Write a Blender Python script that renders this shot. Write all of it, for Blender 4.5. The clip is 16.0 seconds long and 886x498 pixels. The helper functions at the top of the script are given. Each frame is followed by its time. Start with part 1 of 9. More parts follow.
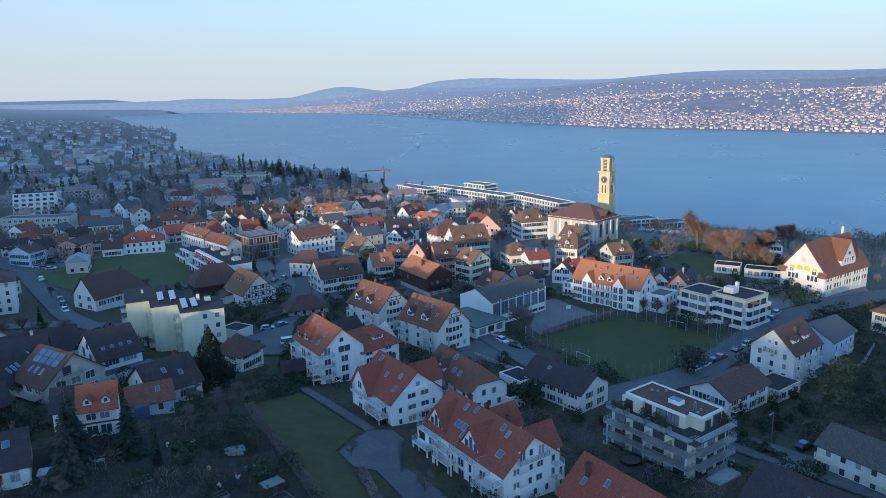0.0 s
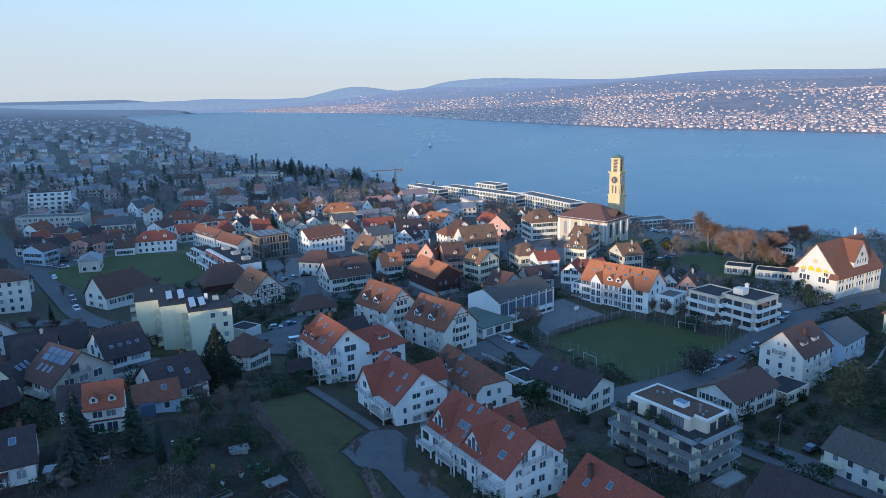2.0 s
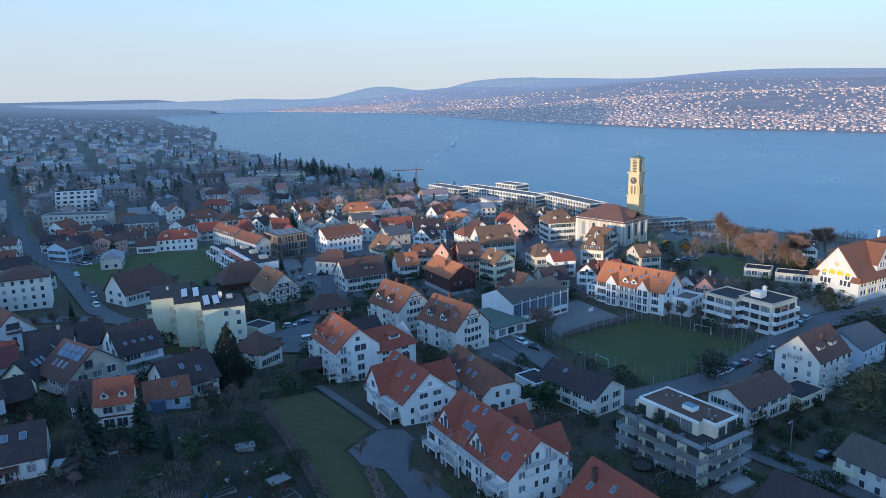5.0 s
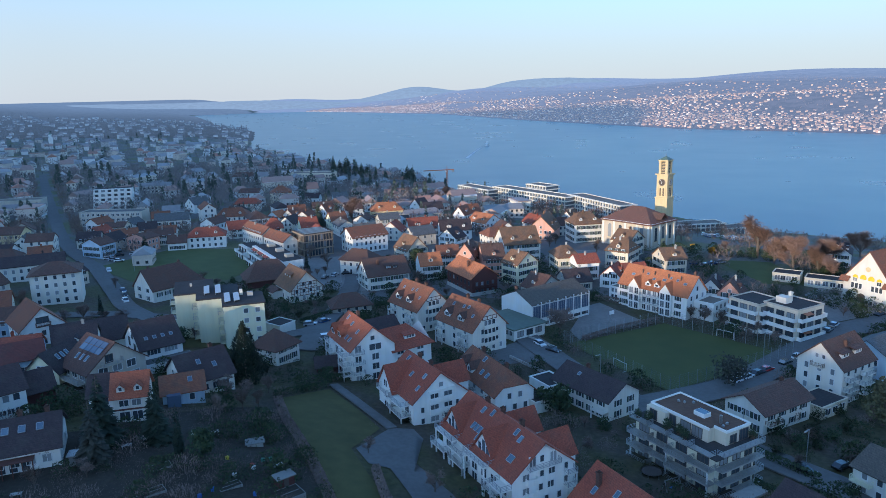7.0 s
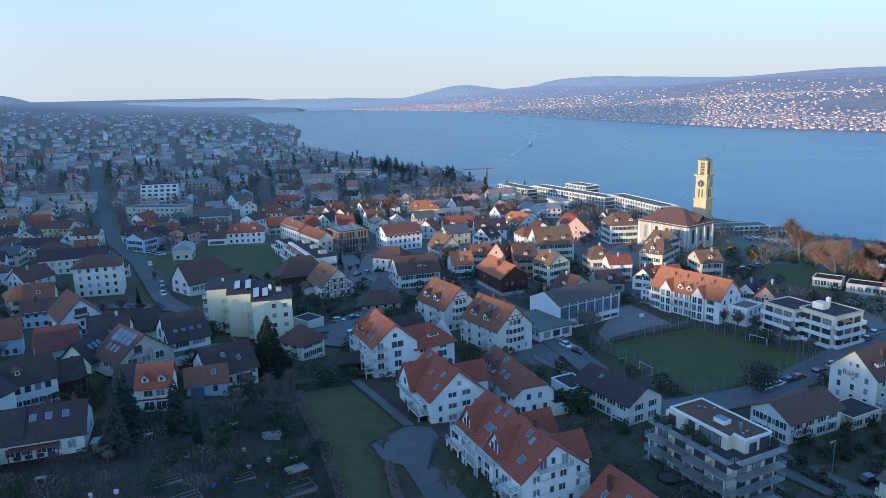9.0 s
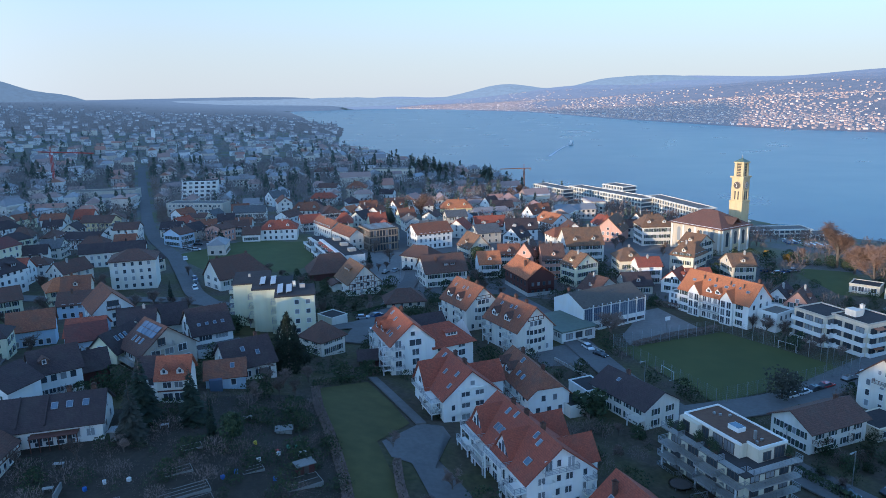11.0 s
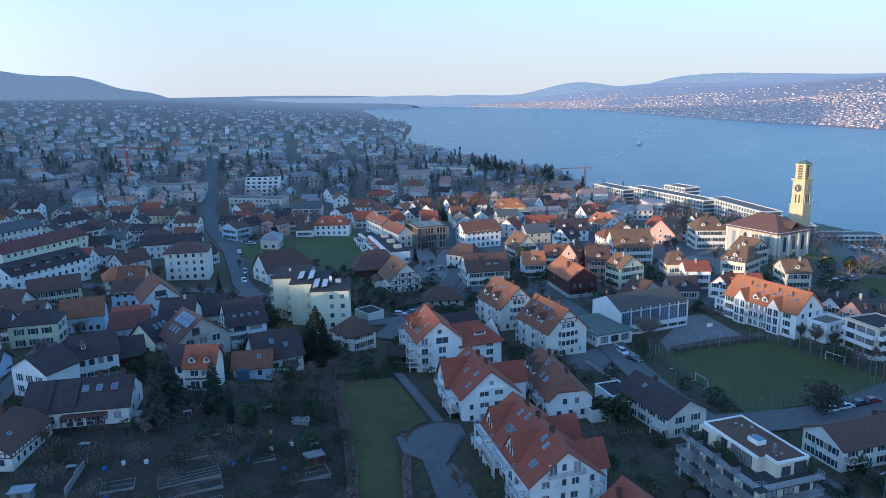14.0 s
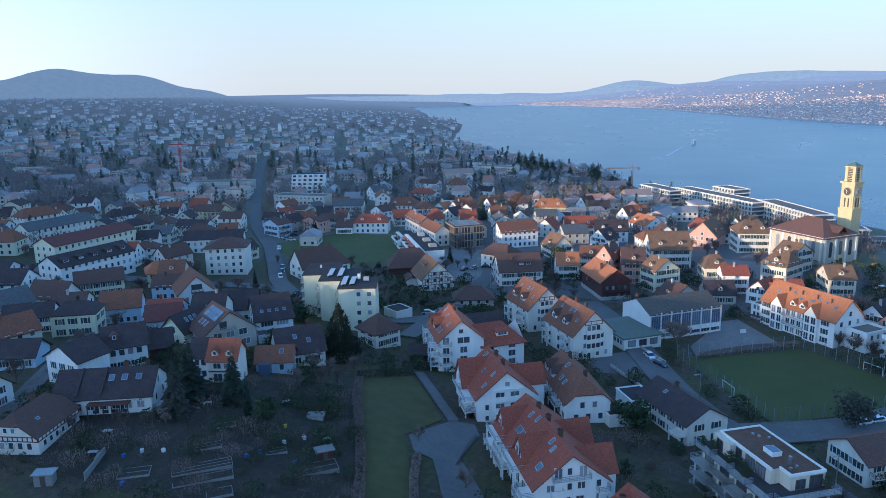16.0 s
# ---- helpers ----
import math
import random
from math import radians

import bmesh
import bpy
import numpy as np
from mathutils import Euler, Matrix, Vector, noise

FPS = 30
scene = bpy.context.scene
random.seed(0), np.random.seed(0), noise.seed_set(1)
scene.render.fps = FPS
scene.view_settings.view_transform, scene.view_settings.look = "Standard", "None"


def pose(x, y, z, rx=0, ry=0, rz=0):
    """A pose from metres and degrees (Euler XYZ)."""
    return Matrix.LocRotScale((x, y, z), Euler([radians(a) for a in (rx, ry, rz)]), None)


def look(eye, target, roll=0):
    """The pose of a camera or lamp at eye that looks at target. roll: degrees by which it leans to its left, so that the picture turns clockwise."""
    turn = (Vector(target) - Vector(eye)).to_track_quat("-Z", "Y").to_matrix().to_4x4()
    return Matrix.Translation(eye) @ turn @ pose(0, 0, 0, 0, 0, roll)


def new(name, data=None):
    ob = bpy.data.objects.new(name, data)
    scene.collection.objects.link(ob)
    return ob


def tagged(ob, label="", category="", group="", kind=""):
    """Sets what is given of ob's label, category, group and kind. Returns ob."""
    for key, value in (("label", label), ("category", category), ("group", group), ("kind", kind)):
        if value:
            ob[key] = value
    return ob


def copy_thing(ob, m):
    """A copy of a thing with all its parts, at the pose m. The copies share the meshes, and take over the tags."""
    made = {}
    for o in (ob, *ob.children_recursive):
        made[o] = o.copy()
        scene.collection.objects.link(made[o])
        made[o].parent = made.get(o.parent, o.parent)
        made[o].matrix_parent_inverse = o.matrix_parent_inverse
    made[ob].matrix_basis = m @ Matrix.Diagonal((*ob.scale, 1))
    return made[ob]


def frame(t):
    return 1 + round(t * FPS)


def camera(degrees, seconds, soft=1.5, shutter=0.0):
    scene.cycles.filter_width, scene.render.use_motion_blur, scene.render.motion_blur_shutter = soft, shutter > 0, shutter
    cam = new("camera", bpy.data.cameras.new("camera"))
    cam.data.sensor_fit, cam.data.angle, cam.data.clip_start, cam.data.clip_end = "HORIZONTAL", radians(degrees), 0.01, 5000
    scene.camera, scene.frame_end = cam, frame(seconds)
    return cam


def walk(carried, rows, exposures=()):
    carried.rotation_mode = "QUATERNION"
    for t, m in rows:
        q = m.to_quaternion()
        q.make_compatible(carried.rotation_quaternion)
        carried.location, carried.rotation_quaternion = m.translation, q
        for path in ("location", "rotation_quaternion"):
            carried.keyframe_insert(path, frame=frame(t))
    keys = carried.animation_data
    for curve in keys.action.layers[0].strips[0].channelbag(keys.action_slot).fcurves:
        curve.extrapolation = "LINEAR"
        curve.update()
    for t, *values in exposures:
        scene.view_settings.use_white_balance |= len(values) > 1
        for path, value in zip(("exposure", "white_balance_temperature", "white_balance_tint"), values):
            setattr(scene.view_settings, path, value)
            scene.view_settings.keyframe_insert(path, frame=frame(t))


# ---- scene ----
cam = camera(64.00, 16.0, soft=0.65)
# seconds, metres east, metres north, metres above the lake, yaw, pitch, roll
ROWS = [
    (0.0, 0.00, 0.00, 92.00, 0.000, -12.552, -1.282),
    (0.5, 0.45, 0.05, 91.96, 0.278, -12.539, -1.314),
    (1.0, 0.88, 0.03, 91.99, 0.557, -12.529, -1.356),
    (1.5, 1.17, -0.03, 92.04, 0.794, -12.536, -1.325),
    (2.0, 1.66, 0.02, 92.07, 1.080, -12.543, -1.342),
    (2.5, 2.09, -0.04, 92.09, 1.331, -12.545, -1.361),
    (3.0, 2.52, 0.04, 92.08, 1.589, -12.549, -1.358),
    (3.5, 3.10, -0.01, 92.17, 1.897, -12.567, -1.419),
    (4.0, 3.47, 0.06, 92.14, 2.161, -12.565, -1.409),
    (6.5, 8.34, 0.29, 92.12, 5.191, -12.428, -1.377),
    (7.0, 9.58, 0.26, 92.20, 5.971, -12.442, -1.350),
    (7.5, 10.79, 0.36, 92.31, 6.756, -12.454, -1.363),
    (8.0, 11.97, 0.47, 92.19, 7.678, -12.439, -1.339),
    (8.5, 13.30, 0.58, 92.26, 8.675, -12.478, -1.343),
    (9.0, 14.63, 0.70, 92.29, 9.654, -12.482, -1.295),
    (11.5, 21.51, 1.75, 92.32, 14.000, -12.481, -1.199),
    (12.0, 23.11, 2.11, 92.20, 14.987, -12.474, -1.221),
    (12.5, 24.55, 2.48, 92.28, 15.922, -12.520, -1.204),
    (13.0, 26.10, 2.84, 92.36, 16.871, -12.538, -1.163),
    (13.5, 27.77, 3.37, 92.49, 17.830, -12.552, -1.154),
    (14.0, 29.39, 3.76, 92.34, 18.747, -12.526, -1.156),
    (14.5, 31.08, 4.24, 92.54, 19.711, -12.545, -1.136),
    (15.0, 32.66, 4.63, 92.67, 20.678, -12.572, -1.097),
    (15.5, 34.27, 5.17, 92.70, 21.799, -12.557, -1.094),
    (16.0, 36.00, 5.70, 92.71, 22.979, -12.585, -1.135),
]
walk(cam, [(t, pose(x, y, z, 90 + pitch, 0, yaw) @ pose(0, 0, 0, 0, 0, roll)) for t, x, y, z, yaw, pitch, roll in ROWS], [(0.0, 1.52, 5150, 3), (8.0, 1.58, 5150, 3), (16.0, 1.71, 5150, 4)])

# ---- sky, sun, exposure ----
SUN_EL, SUN_AZ = 7.0, 217.0  # degrees above the horizon, compass bearing of the sun
scene.view_settings.exposure = 0.0
world = bpy.data.worlds.new("sky")
scene.world = world
world.use_nodes = True
wn, wl = world.node_tree.nodes, world.node_tree.links
sky = wn.new("ShaderNodeTexSky")
sky.sky_type, sky.sun_disc = "NISHITA", False
sky.sun_elevation, sky.sun_rotation = radians(SUN_EL), radians(SUN_AZ)
sky.altitude, sky.air_density, sky.dust_density, sky.ozone_density = 450, 1.0, 0.6, 3.2
# pale evening mist low over the horizon, all the way round
tcw, sep, up = wn.new("ShaderNodeTexCoord"), wn.new("ShaderNodeSeparateXYZ"), wn.new("ShaderNodeMapRange")
wl.new(tcw.outputs["Generated"], sep.inputs[0])
wl.new(sep.outputs[2], up.inputs[0])
up.interpolation_type = "SMOOTHERSTEP"
up.inputs[1].default_value, up.inputs[2].default_value, up.inputs[3].default_value, up.inputs[4].default_value = -0.02, 0.36, 0.92, 0.08
veil = wn.new("ShaderNodeMix")
veil.data_type = "RGBA"
wl.new(up.outputs[0], veil.inputs[0])
wl.new(sky.outputs[0], veil.inputs[6])
# the mist glows brighter round towards the low sun
toward, glow, mist = wn.new("ShaderNodeVectorMath"), wn.new("ShaderNodeMapRange"), wn.new("ShaderNodeMix")
toward.operation = "DOT_PRODUCT"
toward.inputs[1].default_value = (math.sin(radians(SUN_AZ)), math.cos(radians(SUN_AZ)), 0)
wl.new(tcw.outputs["Generated"], toward.inputs[0])
wl.new(toward.outputs["Value"], glow.inputs[0])
glow.interpolation_type = "SMOOTHSTEP"
glow.inputs[1].default_value, glow.inputs[2].default_value = -0.35, 1.0
mist.data_type = "RGBA"
wl.new(glow.outputs[0], mist.inputs[0])
mist.inputs[6].default_value = (1.68, 1.51, 1.40, 1)
mist.inputs[7].default_value = (4.9, 4.9, 5.4, 1)
wl.new(mist.outputs[2], veil.inputs[7])
wl.new(veil.outputs[2], wn["Background"].inputs[0])
wn["Background"].inputs[1].default_value = 0.15
sun = new("sun", bpy.data.lights.new("sun", "SUN"))
sun.data.energy, sun.data.angle, sun.data.color = 1.8, radians(0.6), (1.0, 0.69, 0.42)
SUN_DIR = Vector((math.sin(radians(SUN_AZ)) * math.cos(radians(SUN_EL)), math.cos(radians(SUN_AZ)) * math.cos(radians(SUN_EL)), math.sin(radians(SUN_EL))))
sun.matrix_world = look((0, 0, 300), Vector((0, 0, 300)) - SUN_DIR)


# ---- materials ----
def shader(name, rough=0.8, metal=0.0):
    m = bpy.data.materials.new(name)
    m.use_nodes = True
    b = m.node_tree.nodes["Principled BSDF"]
    b.inputs["Roughness"].default_value, b.inputs["Metallic"].default_value = rough, metal
    return m, m.node_tree.nodes, m.node_tree.links, b


def mixed(n, l, fac, a, b, kind="MIX"):
    """A colour mix; fac, a and b are sockets or values."""
    x = n.new("ShaderNodeMix")
    x.data_type, x.blend_type = "RGBA", kind
    for sock, val in ((x.inputs[0], fac), (x.inputs[6], a), (x.inputs[7], b)):
        if hasattr(val, "is_output"):
            l.new(val, sock)
        else:
            sock.default_value = (*val, 1) if isinstance(val, tuple) and len(val) == 3 else val
    return x.outputs[2]


def noise_of(n, l, scale, detail=4.0, vec=None, lo=0.35, hi=0.65):
    t = n.new("ShaderNodeTexNoise")
    t.inputs["Scale"].default_value, t.inputs["Detail"].default_value = scale, detail
    if vec is not None:
        l.new(vec, t.inputs["Vector"])
    r = n.new("ShaderNodeMapRange")
    r.inputs[1].default_value, r.inputs[2].default_value = lo, hi
    l.new(t.outputs[0], r.inputs[0])
    return r.outputs[0]


def bumped(n, l, b, height, strength, dist):
    u = n.new("ShaderNodeBump")
    u.inputs["Strength"].default_value, u.inputs["Distance"].default_value = strength, dist
    l.new(height, u.inputs["Height"])
    l.new(u.outputs[0], b.inputs["Normal"])


def plaster(name, col, dirt=0.16):
    """Painted render: faint blotches, streaks down the wall and a fine grain."""
    m, n, l, b = shader(name, 0.88)
    tc = n.new("ShaderNodeTexCoord")
    mp = n.new("ShaderNodeMapping")
    mp.inputs["Scale"].default_value = (1.2, 1.2, 0.12)
    l.new(tc.outputs["Object"], mp.inputs[0])
    streak = noise_of(n, l, 0.9, 5, mp.outputs[0], 0.45, 0.75)
    blot = noise_of(n, l, 0.35, 3, tc.outputs["Object"])
    dark = tuple(c * (1 - 2.2 * dirt) for c in col)
    warm = (col[0], col[1] * 0.96, col[2] * 0.9)
    c1 = mixed(n, l, blot, col, warm)
    mul = n.new("ShaderNodeMath")
    mul.operation = "MULTIPLY"
    mul.inputs[1].default_value = 0.4
    l.new(streak, mul.inputs[0])
    c2 = mixed(n, l, mul.outputs[0], c1, dark)
    l.new(c2, b.inputs["Base Color"])
    bumped(n, l, b, noise_of(n, l, 9.0, 3, tc.outputs["Object"]), 0.25, 0.02)
    return m


def tiles(name, col, col2, moss=(0.10, 0.09, 0.07), mossy=0.35):
    """Clay tiles: courses by height, single tiles along them, weathering in patches."""
    m, n, l, b = shader(name, 0.82)
    tc = n.new("ShaderNodeTexCoord")
    sp = n.new("ShaderNodeSeparateXYZ")
    l.new(tc.outputs["Object"], sp.inputs[0])
    add = n.new("ShaderNodeMath")
    add.operation = "ADD"
    l.new(sp.outputs[0], add.inputs[0])
    l.new(sp.outputs[1], add.inputs[1])
    cb = n.new("ShaderNodeCombineXYZ")
    l.new(add.outputs[0], cb.inputs[0])
    l.new(sp.outputs[2], cb.inputs[1])
    br = n.new("ShaderNodeTexBrick")
    br.inputs["Color1"].default_value, br.inputs["Color2"].default_value = (*col, 1), (*col2, 1)
    br.inputs["Mortar"].default_value = (col[0] * 0.45, col[1] * 0.45, col[2] * 0.45, 1)
    br.inputs["Scale"].default_value, br.inputs["Mortar Size"].default_value = 1.0, 0.012
    br.inputs["Brick Width"].default_value, br.inputs["Row Height"].default_value = 0.28, 0.22
    l.new(cb.outputs[0], br.inputs["Vector"])
    patch = noise_of(n, l, 0.45, 6, tc.outputs["Object"], 0.48, 0.72)
    mul = n.new("ShaderNodeMath")
    mul.operation = "MULTIPLY"
    mul.inputs[1].default_value = mossy
    l.new(patch, mul.inputs[0])
    c = mixed(n, l, mul.outputs[0], br.outputs[0], moss)
    fine = noise_of(n, l, 3.0, 4, tc.outputs["Object"])
    c = mixed(n, l, 0.35, c, mixed(n, l, fine, (0.55, 0.55, 0.55), (1.0, 1.0, 1.0)), "MULTIPLY")
    l.new(c, b.inputs["Base Color"])
    bumped(n, l, b, br.outputs[1], 0.6, -0.04)
    return m


def mottled(name, a, c, scale, rough=0.9, bump=0.3, dist=0.05, detail=6.0, spec=None):
    m, n, l, b = shader(name, rough)
    tc = n.new("ShaderNodeTexCoord")
    f = noise_of(n, l, scale, detail, tc.outputs["Object"], 0.32, 0.68)
    big = noise_of(n, l, scale * 0.13, 3, tc.outputs["Object"], 0.3, 0.7)
    mid = tuple((p + q) / 2 * 0.8 for p, q in zip(a, c))
    col = mixed(n, l, 0.5, mixed(n, l, f, a, c), mixed(n, l, big, mid, c))
    l.new(col, b.inputs["Base Color"])
    if spec is not None:
        b.inputs["Specular IOR Level"].default_value = spec
    bumped(n, l, b, f, bump, dist)
    return m


def plain(name, col, rough=0.6, metal=0.0):
    """Small painted or metal parts: one colour with a faint grain."""
    m, n, l, b = shader(name, rough, metal)
    tc = n.new("ShaderNodeTexCoord")
    f = noise_of(n, l, 4.0, 4, tc.outputs["Object"])
    l.new(mixed(n, l, f, col, tuple(c * 0.82 for c in col)), b.inputs["Base Color"])
    return m


def per_piece(name, cols, rough=0.85):
    """One colour for each loose piece of a joined mesh."""
    m, n, l, b = shader(name, rough)
    g = n.new("ShaderNodeNewGeometry")
    r = n.new("ShaderNodeValToRGB")
    r.color_ramp.interpolation = "CONSTANT"
    el = r.color_ramp.elements
    for i, c in enumerate(cols):
        e = el[i] if i < 2 else el.new(i / len(cols))
        e.position, e.color = i / len(cols), (*c, 1)
    l.new(g.outputs["Random Per Island"], r.inputs[0])
    tc = n.new("ShaderNodeTexCoord")
    f = noise_of(n, l, 0.6, 4, tc.outputs["Object"])
    l.new(mixed(n, l, 0.3, r.outputs[0], mixed(n, l, f, (0.6, 0.6, 0.6), (1.0, 1.0, 1.0)), "MULTIPLY"), b.inputs["Base Color"])
    return m


WHITE = plaster("white_render", (0.80, 0.80, 0.78), 0.10)
OFFWHITE = plaster("offwhite_render", (0.72, 0.70, 0.64), 0.14)
CREAM = plaster("cream_render", (0.72, 0.71, 0.53), 0.10)
PALECREAM = plaster("pale_cream_render", (0.70, 0.67, 0.54), 0.12)
SAND = plaster("sand_render", (0.66, 0.60, 0.48), 0.16)
GREYBEIGE = plaster("grey_beige_render", (0.50, 0.47, 0.41), 0.14)
PINK = plaster("pink_render", (0.62, 0.36, 0.28), 0.14)
BLUEISH = plaster("pale_blue_render", (0.50, 0.60, 0.72), 0.12)
YELLOW = plaster("yellow_render", (0.74, 0.62, 0.36), 0.12)
SCHOOLWALL = plaster("warm_white_render", (0.66, 0.64, 0.59), 0.10)
CHURCHWALL = plaster("pale_stone_render", (0.52, 0.46, 0.37), 0.14)
STONE = plaster("sandstone", (0.62, 0.50, 0.29), 0.18)
CONCRETE = plaster("concrete", (0.42, 0.41, 0.39), 0.2)
RED = tiles("red_roof_tiles", (0.40, 0.105, 0.055), (0.29, 0.078, 0.045), mossy=0.25)
ORANGE = tiles("orange_roof_tiles", (0.56, 0.21, 0.085), (0.47, 0.17, 0.075), mossy=0.18)
RUST = tiles("rust_roof_tiles", (0.30, 0.12, 0.06), (0.22, 0.085, 0.05), mossy=0.45)
BROWN = tiles("brown_roof_tiles", (0.16, 0.085, 0.06), (0.115, 0.062, 0.048), mossy=0.4)
DARK = tiles("dark_roof_tiles", (0.075, 0.05, 0.05), (0.05, 0.036, 0.038), mossy=0.3)
CHURCHROOF = tiles("church_roof_tiles", (0.24, 0.115, 0.08), (0.175, 0.085, 0.062), mossy=0.3)
CORAL = tiles("coral_roof_tiles", (0.44, 0.135, 0.065), (0.34, 0.10, 0.052), mossy=0.25)
MAROON = tiles("maroon_roof_tiles", (0.20, 0.066, 0.05), (0.145, 0.05, 0.042), mossy=0.35)
OCHRE = tiles("ochre_roof_tiles", (0.29, 0.155, 0.08), (0.20, 0.11, 0.062), mossy=0.5)
WEATHERED = tiles("weathered_roof_tiles", (0.15, 0.125, 0.10), (0.105, 0.09, 0.075), mossy=0.5)
SLATE = tiles("slate_roof", (0.16, 0.16, 0.16), (0.11, 0.11, 0.115), mossy=0.3)
GRAVEL = mottled("roof_gravel", (0.14, 0.12, 0.10), (0.22, 0.19, 0.16), 2.5)
DARKROOF = mottled("dark_roof_felt", (0.045, 0.043, 0.045), (0.075, 0.07, 0.07), 2.0, spec=0.15)
SEDUM = mottled("planted_roof", (0.09, 0.045, 0.03), (0.16, 0.09, 0.055), 1.2)
TRIM = plain("white_trim", (0.78, 0.78, 0.76), 0.5)
DARKTRIM = plain("dark_trim", (0.09, 0.075, 0.065), 0.6)
PALEPANEL = plain("pale_collector", (0.42, 0.46, 0.50), 0.35)
SHUTTER = plain("green_shutters", (0.035, 0.06, 0.05), 0.55)
TIMBER = plain("dark_red_timber", (0.085, 0.03, 0.026), 0.75)
BEAM = plain("half_timber_beams", (0.12, 0.05, 0.035), 0.75)
METAL = plain("galvanised_steel", (0.45, 0.46, 0.47), 0.4, 0.8)
COPPERGREEN = plain("green_sheet_roof", (0.13, 0.19, 0.15), 0.5)
BRONZE = plain("bronze_fins", (0.36, 0.28, 0.20), 0.5)
AWNING = plain("yellow_awning", (0.85, 0.52, 0.02), 0.8)
AWNINGRED = plain("red_awning", (0.45, 0.12, 0.07), 0.8)
AWNINGBROWN = plain("brown_awning", (0.36, 0.17, 0.10), 0.8)
ASPHALT = mottled("asphalt", (0.11, 0.105, 0.102), (0.165, 0.158, 0.152), 1.1, 0.92, 0.15, 0.01)
PAVING = mottled("paving", (0.17, 0.16, 0.15), (0.25, 0.235, 0.22), 0.9, 0.9, 0.15, 0.01)
GRASS = mottled("winter_lawn", (0.055, 0.056, 0.016), (0.105, 0.095, 0.030), 0.35, 0.95, 0.5, 0.08)
MEADOW = mottled("green_meadow", (0.072, 0.086, 0.024), (0.105, 0.118, 0.034), 0.22, 0.95, 0.4, 0.05)
PITCH = mottled("sports_pitch_grass", (0.056, 0.068, 0.014), (0.084, 0.092, 0.022), 0.16, 0.95, 0.4, 0.05)
SOIL = mottled("garden_soil", (0.028, 0.023, 0.017), (0.058, 0.047, 0.033), 1.3, 0.95, 0.6, 0.1)
BARK = mottled("bark", (0.085, 0.068, 0.055), (0.16, 0.13, 0.105), 4.0, 0.95, 0.5, 0.02)
TWIGS = per_piece("bare_twigs", [(0.19, 0.145, 0.125), (0.24, 0.18, 0.15), (0.16, 0.125, 0.11), (0.21, 0.155, 0.135)], 0.95)
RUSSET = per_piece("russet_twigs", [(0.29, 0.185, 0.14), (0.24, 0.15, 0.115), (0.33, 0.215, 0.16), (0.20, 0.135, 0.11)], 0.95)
GOLD = per_piece("golden_leaves", [(0.45, 0.26, 0.03), (0.38, 0.19, 0.03), (0.5, 0.33, 0.05)], 0.9)
NEEDLES = per_piece("dark_needles", [(0.022, 0.036, 0.022), (0.03, 0.046, 0.028), (0.018, 0.03, 0.02), (0.038, 0.05, 0.03)], 0.9)
GREYNEEDLES = per_piece("grey_green_needles", [(0.05, 0.053, 0.04), (0.065, 0.065, 0.05), (0.04, 0.043, 0.034)], 0.9)
LEAVES = per_piece("evergreen_leaves", [(0.03, 0.05, 0.022), (0.045, 0.07, 0.028), (0.06, 0.08, 0.03), (0.025, 0.04, 0.02)], 0.85)


def glass_mat(name, tint, rough=0.06, curtain=(0.34, 0.35, 0.36)):
    m, n, l, b = shader(name, rough)
    info = n.new("ShaderNodeObjectInfo")
    # some panes stand before pale curtains or drawn blinds
    drawn = n.new("ShaderNodeMapRange")
    drawn.inputs[1].default_value, drawn.inputs[2].default_value = 0.62, 0.98
    l.new(info.outputs["Random"], drawn.inputs[0])
    l.new(mixed(n, l, drawn.outputs[0], tint, curtain), b.inputs["Base Color"])
    b.inputs["Specular IOR Level"].default_value = 0.6
    return m


GLASS = glass_mat("window_glass", (0.06, 0.07, 0.085))
SOLAR = glass_mat("solar_glass", (0.10, 0.13, 0.19), 0.12, (0.16, 0.2, 0.26))
SKYPANE = glass_mat("skylight_glass", (0.12, 0.16, 0.21), 0.04, (0.2, 0.25, 0.3))


# ---- terrain ----
NEAR_SHORE = [(663, 128), (428, 310), (261, 415), (160, 478), (96, 567), (-32, 642), (-96, 792), (-235, 931), (-460, 1241), (-685, 1862), (-749, 1980), (-963, 2268), (-1156, 2675), (-1728, 3766)]
FAR_SHORE = [(-1391, 4109), (-1218, 4113), (-749, 3659), (-316, 3134), (39, 2321), (363, 1702), (791, 1269), (1605, 535), (2782, -321)]
LAKE = NEAR_SHORE + FAR_SHORE


def inland(x, y):
    """Metres from the lake's edge, minus out on the water; numpy arrays."""
    best, inside = np.full(x.shape, 1e9), np.zeros(x.shape, bool)
    for (ax, ay), (bx, by) in zip(LAKE, LAKE[1:] + LAKE[:1]):
        dx, dy = bx - ax, by - ay
        k = np.clip(((x - ax) * dx + (y - ay) * dy) / (dx * dx + dy * dy), 0, 1)
        best = np.minimum(best, np.hypot(x - ax - k * dx, y - ay - k * dy))
        inside ^= ((ay > y) != (by > y)) & (x < dx * (y - ay) / dy + ax)
    return np.where(inside, -best, best)


def smooth(v):
    v = np.clip(v, 0, 1)
    return v * v * (3 - 2 * v)


